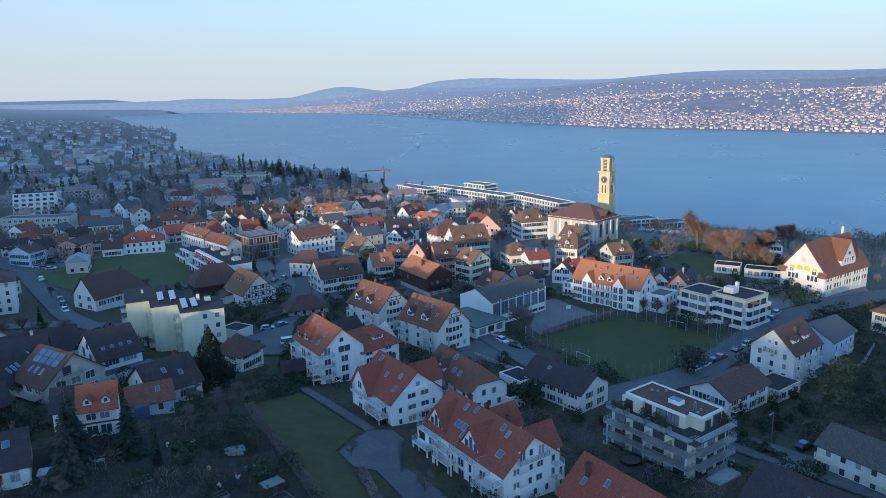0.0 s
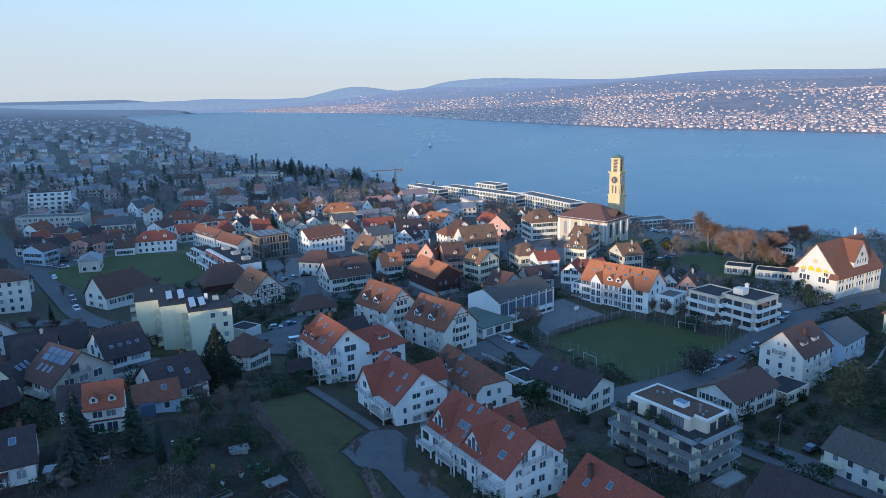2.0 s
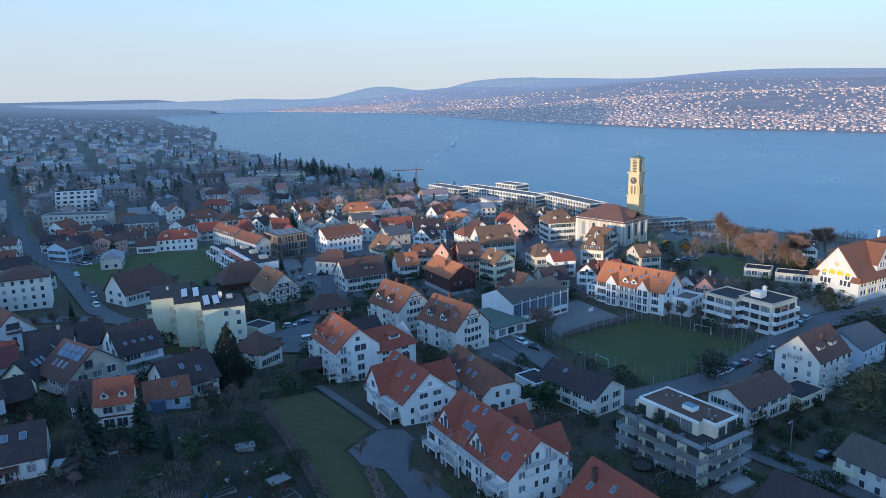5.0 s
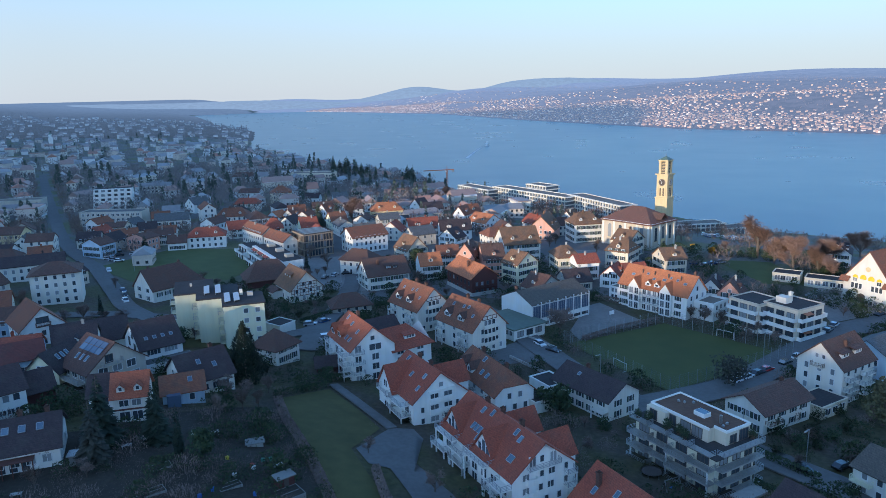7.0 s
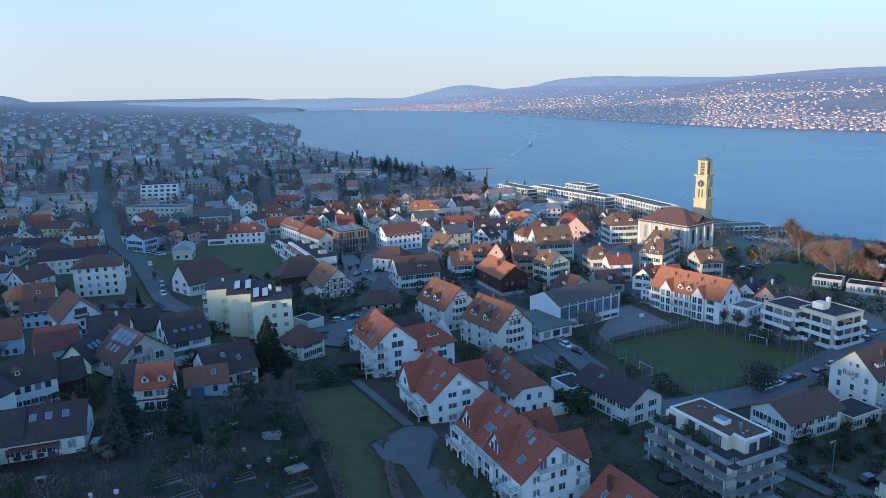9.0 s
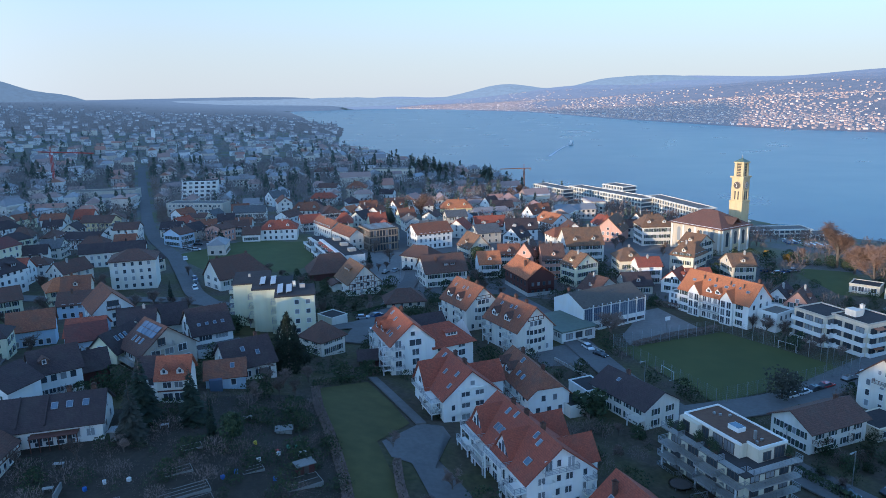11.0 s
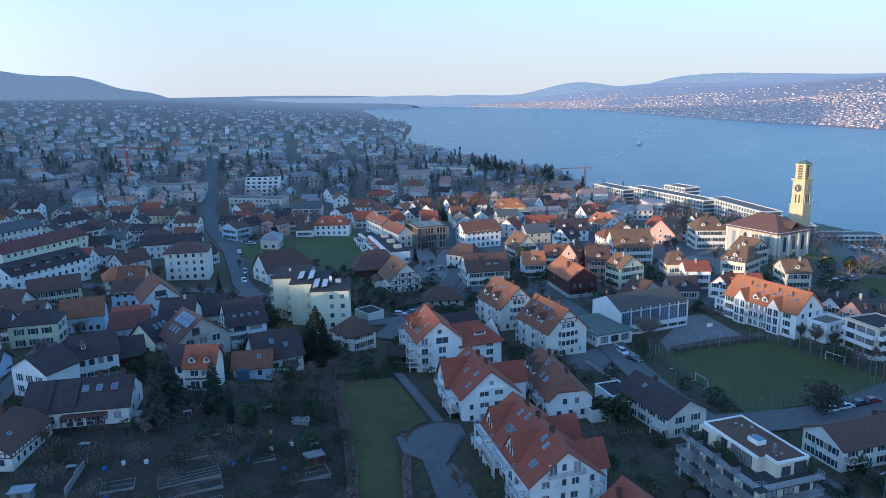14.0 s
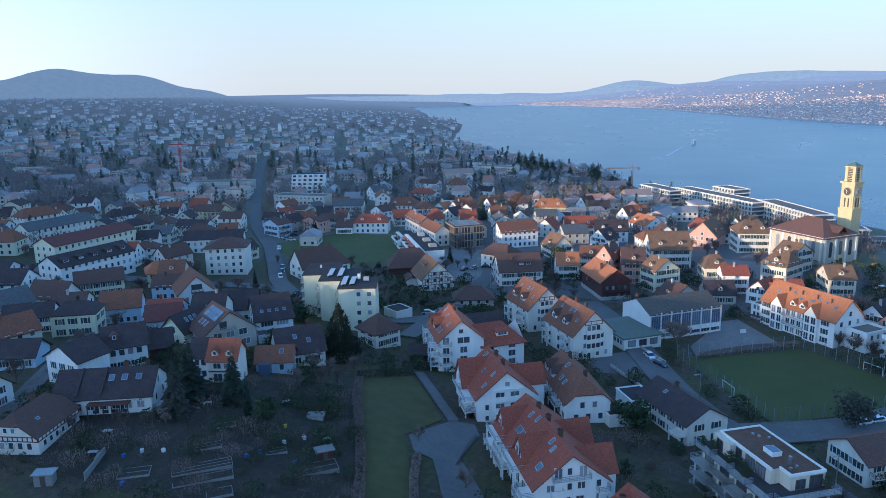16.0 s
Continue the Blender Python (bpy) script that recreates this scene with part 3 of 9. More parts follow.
def water_material():
    m, n, l, b = shader("lake_water", 0.22)
    b.inputs["Base Color"].default_value = (0.034, 0.122, 0.172, 1)
    b.inputs["IOR"].default_value = 1.33
    b.inputs["Specular IOR Level"].default_value = 0.38
    tc = n.new("ShaderNodeTexCoord")
    mp = n.new("ShaderNodeMapping")
    mp.inputs["Scale"].default_value = (0.35, 0.5, 0.3)
    mp.inputs["Rotation"].default_value = (0, 0, radians(25))
    l.new(tc.outputs["Object"], mp.inputs[0])
    big = noise_of(n, l, 0.012, 5, tc.outputs["Object"], 0.3, 0.7)
    r = n.new("ShaderNodeMapRange")
    r.inputs[3].default_value, r.inputs[4].default_value = 0.27, 0.30
    l.new(big, r.inputs[0])
    l.new(r.outputs[0], b.inputs["Roughness"])
    bumped(n, l, b, noise_of(n, l, 1.0, 2, mp.outputs[0], 0.2, 0.8), 0.003, 0.3)
    return m


lake = bmesh.new()
lake.faces.new([lake.verts.new(c) for c in ((-2600, -900, 0), (4300, -900, 0), (4300, 4700, 0), (-2600, 4700, 0))])
tagged(new("water", put("water", lake, water_material())), "wide calm blue lake with fine ripples", "lake", kind="structure")


def along(pts, step=4.0):
    """Points every few metres along a smoothed line."""
    out = []
    for (ax, ay), (bx, by) in zip(pts, pts[1:]):
        n = max(1, int(math.hypot(bx - ax, by - ay) / step))
        out += [(ax + (bx - ax) * i / n, ay + (by - ay) * i / n) for i in range(n)]
    out.append(pts[-1])
    for _ in range(3):
        out = [out[0]] + [((p[0] + 2 * q[0] + r[0]) / 4, (p[1] + 2 * q[1] + r[1]) / 4) for p, q, r in zip(out, out[1:], out[2:])] + [out[-1]]
    return out


def strip(name, pts, width, mat, label, category, lift=0.14, offset=0.0):
    """A way draped over the ground, with a shallow edge."""
    line = along(pts)
    bm = bmesh.new()
    rows = []
    for i, (x, y) in enumerate(line):
        a, b = line[max(i - 1, 0)], line[min(i + 1, len(line) - 1)]
        dx, dy = b[0] - a[0], b[1] - a[1]
        k = math.hypot(dx, dy) or 1
        nx, ny = -dy / k, dx / k
        row = []
        for f in (-0.5, -0.25, 0, 0.25, 0.5):
            px, py = x + nx * (f * width + offset), y + ny * (f * width + offset)
            row.append(bm.verts.new((px, py, ground_at(px, py) + lift)))
        rows.append(row)
    for p, q in zip(rows, rows[1:]):
        for i in range(4):
            bm.faces.new((p[i], p[i + 1], q[i + 1], q[i]))
    bmesh.ops.recalc_face_normals(bm, faces=bm.faces)
    bmesh.ops.solidify(bm, geom=bm.faces[:], thickness=-0.3)
    return tagged(new(name, put(name, bm, mat)), label, category, kind="structure")


def patch(name, pts, mat, label, category, lift=0.14, step=3.0):
    """A lawn, yard or court: its outline cut out of a draped net."""
    cx, cy = sum(p[0] for p in pts) / len(pts), sum(p[1] for p in pts) / len(pts)
    bm = bmesh.new()
    rings = 10
    edge = []
    for (ax, ay), (bx, by) in zip(pts, pts[1:] + pts[:1]):
        n = max(1, int(math.hypot(bx - ax, by - ay) / step))
        edge += [(ax + (bx - ax) * i / n, ay + (by - ay) * i / n) for i in range(n)]
    mid = bm.verts.new((cx, cy, ground_at(cx, cy) + lift))
    last = None
    for r in range(1, rings + 1):
        ring = []
        for ex, ey in edge:
            px, py = cx + (ex - cx) * r / rings, cy + (ey - cy) * r / rings
            ring.append(bm.verts.new((px, py, ground_at(px, py) + lift)))
        for i in range(len(ring)):
            j = (i + 1) % len(ring)
            bm.faces.new((mid, ring[i], ring[j]) if last is None else (last[i], ring[i], ring[j], last[j]))
        last = ring
    bmesh.ops.recalc_face_normals(bm, faces=bm.faces)
    for f in bm.faces:
        f.smooth = True
    return tagged(new(name, put(name, bm, mat)), label, category, kind="structure")


strip("road", [(-450, 650), (-356, 519), (-278, 412), (-231, 348), (-198, 307), (-164, 272), (-137.5, 239), (-122, 219), (-100, 200), (-64, 186), (-50, 196), (-50, 225), (-53, 262), (-66, 312)], 6.6, ASPHALT, "grey asphalt road through the town", "road", 0.16)
strip("road", [(-230, 190), (-160, 200), (-122, 210), (-96, 205)], 7, ASPHALT, "grey asphalt side street", "road", 0.13)
strip("road", [(-122, 136), (-113, 122), (-103, 110), (-99, 103), (-94, 95.4), (-90, 88), (-88, 80)], 4.2, ASPHALT, "narrow asphalt lane between old houses", "road", 0.16)
strip("road", [(-46, 176), (-48, 190), (-50, 207)], 8, ASPHALT, "grey asphalt lane between houses", "road", 0.19)
strip("road", [(-10, 240), (3, 221), (16, 192), (25, 172), (37.5, 153.5), (51, 138), (60, 128), (72, 115), (95, 92), (120, 70)], 8, ASPHALT, "grey asphalt road beside the sports pitch", "road", 0.16)
strip("road", [(38, 153), (63, 167), (82, 187), (101, 206), (122, 216), (146, 228), (175, 240)], 9, ASPHALT, "grey asphalt road with parked cars", "road", 0.19)
strip("pavement", [(-32.4, 150.5), (-29.4, 147.2), (-22.2, 138.4), (-15.2, 130.2)], 2.2, ASPHALT, "narrow asphalt footpath along the meadow", "path", 0.18)
patch("pavement", [(-20, 119), (-15.6, 130.5), (-11, 131.5), (-8.5, 127.5), (-8.6, 117), (-1, 108), (8, 92), (2, 88), (-8, 106), (-12.6, 113.5), (-16.6, 114)], ASPHALT, "grey asphalt turning place between gardens", "yard", 0.17)
patch("pavement", [(28, 199), (26, 207), (33, 232), (38, 236), (50, 216)], PAVING, "bare grey school court", "court", 0.15)
patch("pavement", [(0, 185), (14, 200), (22, 188), (16, 180), (6, 176)], ASPHALT, "asphalt parking yard", "yard", 0.15)
patch("pavement", [(-66, 250), (-46, 250), (-40, 285), (-60, 312), (-96, 300), (-90, 270)], PAVING, "paved town square", "square", 0.15)
patch("pavement", [(-44, 232), (-20, 246), (22, 238), (48, 246), (84, 262), (78, 290), (52, 306), (46, 350), (0, 395), (-60, 415), (-112, 372), (-96, 318), (-70, 270)], ASPHALT, "grey asphalt lanes and yards of the old town", "yard", 0.11)
patch("pavement", [(20, 296), (30, 310), (52, 300), (48, 282), (34, 276)], PAVING, "paved yard below the church", "square", 0.15)
patch("lawn", [(45.9, 162.3), (24.4, 195.4), (55.2, 214.8), (82.9, 189.3)], PITCH, "mown green sports pitch", "pitch", 0.2)
patch("lawn", [(-168, 276), (-136, 252), (-104, 262), (-100, 280), (-118, 322), (-155, 318)], MEADOW, "green meadow between houses", "lawn", 0.15)
patch("lawn", [(-30.1, 117.5), (-41.4, 136.8), (-32.6, 147.6), (-24, 138), (-17.5, 129.6), (-20.8, 118.6), (-17, 112), (-12, 104), (-6, 92), (-14, 88), (-20.9, 102.3)], GRASS, "large green meadow beside the footpath", "lawn", 0.15)
patch("lawn", [(88, 284), (110, 284), (113, 250), (97, 252)], MEADOW, "green park lawn", "lawn", 0.15)
patch("lawn", [(-95, 185), (-82, 168), (-72, 172), (-84, 192)], GRASS, "shady lawn below the cream apartment block", "lawn", 0.15)
patch("lawn", [(22, 120), (30, 118), (36, 106), (24, 108)], GRASS, "small back garden lawn", "lawn", 0.15)
patch("lawn", [(86, 232), (70, 222), (58, 236), (64, 246)], GRASS, "green strip beside the school court", "lawn", 0.15)
patch("ground", [(-74, 78), (-80, 104), (-66, 112), (-50, 128), (-40, 132), (-31, 117), (-22, 102), (-15, 86), (-30, 78)], SOIL, "dark allotment soil between the beds", "garden", 0.10)
patch("pavement", [(104, 214), (122, 222), (146, 234), (150, 246), (122, 256), (106, 240)], PAVING, "gravelled forecourt of the school", "yard", 0.10)


# ---- houses round the meadow and the pitch ----
ST = 2.45


def wing(parent, D, s, u, w, out, eave, ridge, wall, roof, wins=0, back=0.0):
    """A cross gable standing out of the front (s=-1) or back (s=1) of a house, with its own roof running back to the ridge."""
    m = pose(u, 0, 0) if s < 0 else pose(u, 0, 0, 0, 0, 180)
    y = -D / 2 - out
    b = bmesh.new()
    prism(b, [(-w / 2, -2.5), (w / 2, -2.5), (w / 2, eave - 0.28), (0, ridge - 0.34), (-w / 2, eave - 0.28)], y, back)
    ob = part("wing", b, wall, parent, "", m)
    r = bmesh.new()
    g = (ridge - eave) / (w / 2)
    o = 0.45
    f = [r.verts.new(c) for c in ((-w / 2 - o, y - o, eave - o * g), (0, y - o, ridge), (w / 2 + o, y - o, eave - o * g))]
    k = [r.verts.new((v.co.x, back, v.co.z)) for v in f]
    r.faces.new((f[0], f[1], k[1], k[0]))
    r.faces.new((f[1], f[2], k[2], k[1]))
    bmesh.ops.recalc_face_normals(r, faces=r.faces)
    bmesh.ops.solidify(r, geom=r.faces[:], thickness=0.2)
    part("wing_roof", r, roof, ob)
    for i in range(wins):
        fm, pm = window_meshes(min(1.6, w - 1.4), 1.5, TRIM)
        for me, nm in ((fm, "window"), (pm, "pane")):
            part(nm, me, None, ob, "", pose(0, y, 0.7 + i * ST))
    return ob


def big_house():
    L, D, e, r = 23.7, 12.6, 6.6, 11.6
    ob = house("long white apartment house with red tiled roof and balconies", 7.6, 118.0, -56, L, D, e, r, WHITE, RED, over=0.6, wins=[("front", 7, 1, dict(w=1.7, h=1.9, sill=0.2)), ("front", 7, 1, dict(w=1.7, h=1.9, sill=0.2 + ST))], chim=[(-6.5, 0.6, 0.5), (-1.5, 0.7, 0.5), (4.5, 0.7, 0.6)], category="apartment house", name="apartment_house")
    g = side(L, D, "right")
    for z, rows in ((0.5, (-3.4, 0.6, 3.2)), (0.5 + ST, (-3.6, -0.6, 1.4, 4.6)), (0.5 + 2 * ST, (-3.6, -0.4, 1.6, 4.6)), (0.7 + 3 * ST, (-0.4,))):
        for x in rows:
            window(ob, g @ pose(x, 0, z), 1.3 if x in (-3.6, 1.4, 1.6, -3.4) else 0.8, 1.2)
    window(ob, g @ pose(-2.3, 0, 0.15 + 3 * ST), 1.3, 1.9)
    window(ob, g @ pose(1.9, 0, 0.15 + 3 * ST), 1.3, 1.9)
    balcony(ob, g @ pose(-0.2, 0, 3 * ST), 6.4, 1.0)
    for z in (ST, 2 * ST):
        solid_balcony(ob, g @ pose(-2.6, 0, z), 2.2, 0.9)
        balcony(ob, g @ pose(5.2, 0, z), 2.0, 1.3, posts=z)
    for x, w in ((-8.4, 6.4), (2.4, 6.6)):
        wg = wing(ob, D, -1, x, w, -0.5, e + 0.3, r - 0.5, WHITE, RED)
        for q in (-1.3, 0.0, 1.3):
            for me, nm in zip(window_meshes(1.1, 2.0 if q else 2.9, TRIM), ("window", "pane")):
                part(nm, me, None, wg, "", pose(q, -D / 2 + 0.5, e - 0.3))
        balcony(ob, pose(x, -D / 2 + 0.45, e - 0.5), w + 0.2, 2.3, posts=e - 0.5)
    for x in (-4.2, 7.8, -11):
        balcony(ob, pose(x, -D / 2, ST + 0.05), 5.2, 1.9, posts=ST)
    balcony(ob, pose(10.0, -D / 2, 2 * ST - 0.2), 3.6, 2.2, posts=2 * ST)
    balcony(ob, pose(-4.0, -D / 2, 2 * ST - 0.2), 4.8, 1.9, posts=2 * ST)
    for x, f, w in ((-4.3, 0.3, 0.9), (-3.2, 0.3, 0.9), (-2.1, 0.3, 0.9), (-1.4, 0.14, 0.7), (-5.0, 0.72, 0.9), (-2.4, 0.78, 0.8), (5.6, 0.74, 0.9), (7.4, 0.66, 0.9), (8.6, 0.22, 1.5)):
        skylight(ob, slope_pose(L, D, e, r, -1, x, f), w, 1.4)
    wing(ob, D, 1, -4.0, 5.4, 2.6, 6.2, 9.6, WHITE, RED, 2)
    wing(ob, D, 1, 6.2, 5.6, 2.6, 6.2, 9.8, WHITE, RED, 2)


def path_house():
    L, D, e, r = 15.0, 12.6, 6.0, 11.3
    ob = house("white apartment house with red tiled roof beside the footpath", -10.2, 143.3, -56, L, D, e, r, WHITE, RED, over=0.6, wins=[("front", 3, 2, dict(w=1.9, h=1.9, sill=0.2, storey=ST))], chim=[(-3, 0.7, 0.5), (2, 0.8, 0.4)], category="apartment house", name="apartment_house")
    g = side(L, D, "right")
    window(ob, g @ pose(0.2, 0, 0.6 + 3 * ST), 1.0, 1.0)
    for z in (0.6, 0.6 + ST, 0.6 + 2 * ST):
        for x, w in ((-4.2, 0.8), (-1.4, 1.9), (1.8, 1.9), (4.0, 0.7)):
            if z < 5 or abs(x) < 3:
                window(ob, g @ pose(x, 0, z), w, 1.2)
    for z in (0.0 + ST, 2 * ST):
        solid_balcony(ob, g @ pose(0.3, 0, z), 5.6, 0.5)
    part("eave_board", box_of(-3.0, 3.2, -0.45, 0.02, 0, 0.25), WHITE, ob, "", g @ pose(0.2, 0, 7.2))
    wing(ob, D, -1, -3.6, 7.6, 1.2, 5.8, 10.6, WHITE, RED, 3)
    for z in (ST, 2 * ST):
        balcony(ob, pose(3.2, -D / 2, z - 0.1), 6.0, 2.4, posts=z)
    balcony(ob, pose(-3.6, -D / 2 - 1.2, 2 * ST - 0.1), 5.0, 1.2)
    for x, f in ((4.6, 0.6), (5.6, 0.25), (-5.0, 0.75), (0.2, 0.45)):
        skylight(ob, slope_pose(L, D, e, r, -1, x, f))
    wing(ob, D, 1, -2.0, 6.0, 4.2, 5.4, 8.8, WHITE, RED, 2)


def corner_house():
    L, D, e, r = 15.0, 11.4, 8.6, 13.6
    ob = house("white apartment house with orange tiled roof and corner balconies", -28.6, 164.6, -56, L, D, e, r, WHITE, CORAL, over=0.5, wins=[("front", 2, 3, dict(w=1.9, h=1.9, sill=0.2, storey=ST, span=9))], chim=[(-3, 0.6, 0.9)], category="apartment house", name="apartment_house")
    g = side(L, D, "right")
    window(ob, g @ pose(0, 0, 0.4 + 4 * ST), 1.0, 1.0)
    for k in range(4):
        window(ob, g @ pose(0.6, 0, 0.3 + k * ST), 3.0 if k == 3 else 1.7, 1.5)
        window(ob, g @ pose(-3.8, 0, 0.3 + k * ST), 1.5, 1.7)
    for k in (1, 2, 3):
        balcony(ob, pose(6.0, -D / 2, k * ST), 3.6, 2.2, posts=k * ST)
        balcony(ob, pose(-5.0, -D / 2, k * ST), 3.2, 1.6, posts=k * ST)
        balcony(ob, g @ pose(-4.0, 0, k * ST), 3.0, 1.2)
    for x, f in ((-5.4, 0.08), (-1.6, 0.12)):
        dormer(ob, L, D, e, r, -1, x, f, 2.6, 1.3, 1.5, CORAL, CORAL)
    for x, f in ((-5, 0.72), (-1.0, 0.62), (4.0, 0.5), (1.5, 0.16), (3.6, 0.16)):
        skylight(ob, slope_pose(L, D, e, r, -1, x, f))
    # the lower wing at a right angle
    w = part("wing", wall_mesh(11.5, 10.5, 6.6, 10.4, (0, 0), 0), WHITE, ob, "", pose(1.2, 10.2, 0, 0, 0, 98))
    part("wing_roof", roof_mesh(11.5, 10.5, 6.6, 10.4, 0.8, 0.5, (0, 4.0), 0), RED, w)
    for k in range(3):
        for x in (-3.5, 2.4):
            for me, nm in zip(window_meshes(1.9, 1.5, TRIM), ("window", "pane")):
                part(nm, me, None, w, "", side(11.5, 10.5, "front") @ pose(x, 0, 0.5 + k * 2.2))
    dormer(ob, 11.5, 10.5, 6.6, 10.4, -1, 0, 0.3, 3.2, 0.9, 0.2, WHITE, RED, shed=True).matrix_basis = pose(1.2, 10.2, 0, 0, 0, 98) @ pose(0.5, 0, 0)


def dormered(label, x, y, head, L, D, e, r, roof):
    """Tall gabled apartment house with two dormers to the front, balcony recesses and a timber-braced gable."""
    ob = house(label, x, y, head, L, D, e, r, OFFWHITE, roof, over=0.7, wins=[("front", 3, 3, dict(w=1.1, storey=ST)), ("right", 4, 1, dict(w=0.9)), ("right", 2, 2, dict(w=0.9, base=ST, storey=ST, span=12))], chim=[(-2, 0.7, 0.9), (3, 0.7, 0.6)], category="apartment house", name="apartment_house")
    g = side(L, D, "right")
    for k in (1, 2, 3):
        solid_balcony(ob, g @ pose(0, 0, k * ST), 4.6, 0.8, OFFWHITE)
        for x in (-1.4, 0, 1.4):
            window(ob, g @ pose(x, 0, 0.3 + k * ST), 1.1, 1.7)
    br = bmesh.new()
    lattice(br, [-2.6, -2.45, -0.95, -0.8, 0.8, 0.95, 2.45, 2.6], [3.9 * ST, 3.96 * ST, 4.3 * ST, 4.36 * ST], [(1, 1), (3, 1), (5, 1)], -0.12, 0.0)
    part("gable_frame", br, TIMBER, ob, "", g)
    for x in (-L * 0.27, L * 0.1):
        dormer(ob, L, D, e, r, -1, x, 0.16, 2.6, 1.2, 1.3, WHITE, BROWN)
    for x in (-L * 0.36, L * 0.28):
        for k in (1, 2):
            balcony(ob, pose(x, -D / 2, k * ST), 3.2, 1.4, posts=k * ST if k == 2 else 0)
    for x, f in ((-5, 0.6), (-0.5, 0.62), (1.5, 0.65), (5, 0.4)):
        skylight(ob, slope_pose(L, D, e, r, -1, x, f), 0.8, 1.1)
    return ob


def low_house():
    L, D, e, r = 20.0, 9.6, 5.2, 9.3
    ob = house("low white house with long brown tiled roof and skylights", 4.4, 154.4, -60, L, D, e, r, WHITE, RUST, hips=(0, 3.0), half=0.35, over=0.7, wins=[("front", 6, 1, dict(w=1.5, h=1.8, sill=0.2)), ("front", 5, 1, dict(w=1.2, h=1.3, sill=0.6, base=ST)), ("right", 3, 1, dict()), ("right", 2, 1, dict(base=ST * 1.1, span=7))], chim=[(-6, 0.8, 0.7), (5, 0.8, 0.5)])
    for x in (-7.6, -3.4):
        dormer(ob, L, D, e, r, -1, x, 0.1, 2.4, 1.3, 1.3, WHITE, BROWN)
    balcony(ob, pose(-5.5, -D / 2, 2.4), 5.4, 1.5, BROWN, WHITE, posts=2.4)
    balcony(ob, pose(3.0, -D / 2, 2.4), 5.4, 1.5, BROWN, WHITE, posts=2.4)
    for x, f in ((0.5, 0.25), (3, 0.25), (-2, 0.7)):
        skylight(ob, slope_pose(L, D, e, r, -1, x, f), 1.1, 1.4)
    flat_block("small white flat-roofed annex with one window", 17.5, 158.5, -54, 7.5, 6, 3.4, WHITE, DARKROOF, wins=[("right", 1, 1, dict(w=2.6, h=1.3))], category="annex", name="annex", parapet=0.3)
    flat_block("white flat-roofed garage with terrace", 14.2, 149.5, -54, 6, 5, 2.6, OFFWHITE, DARKROOF, category="garage", name="garage", parapet=0.3)


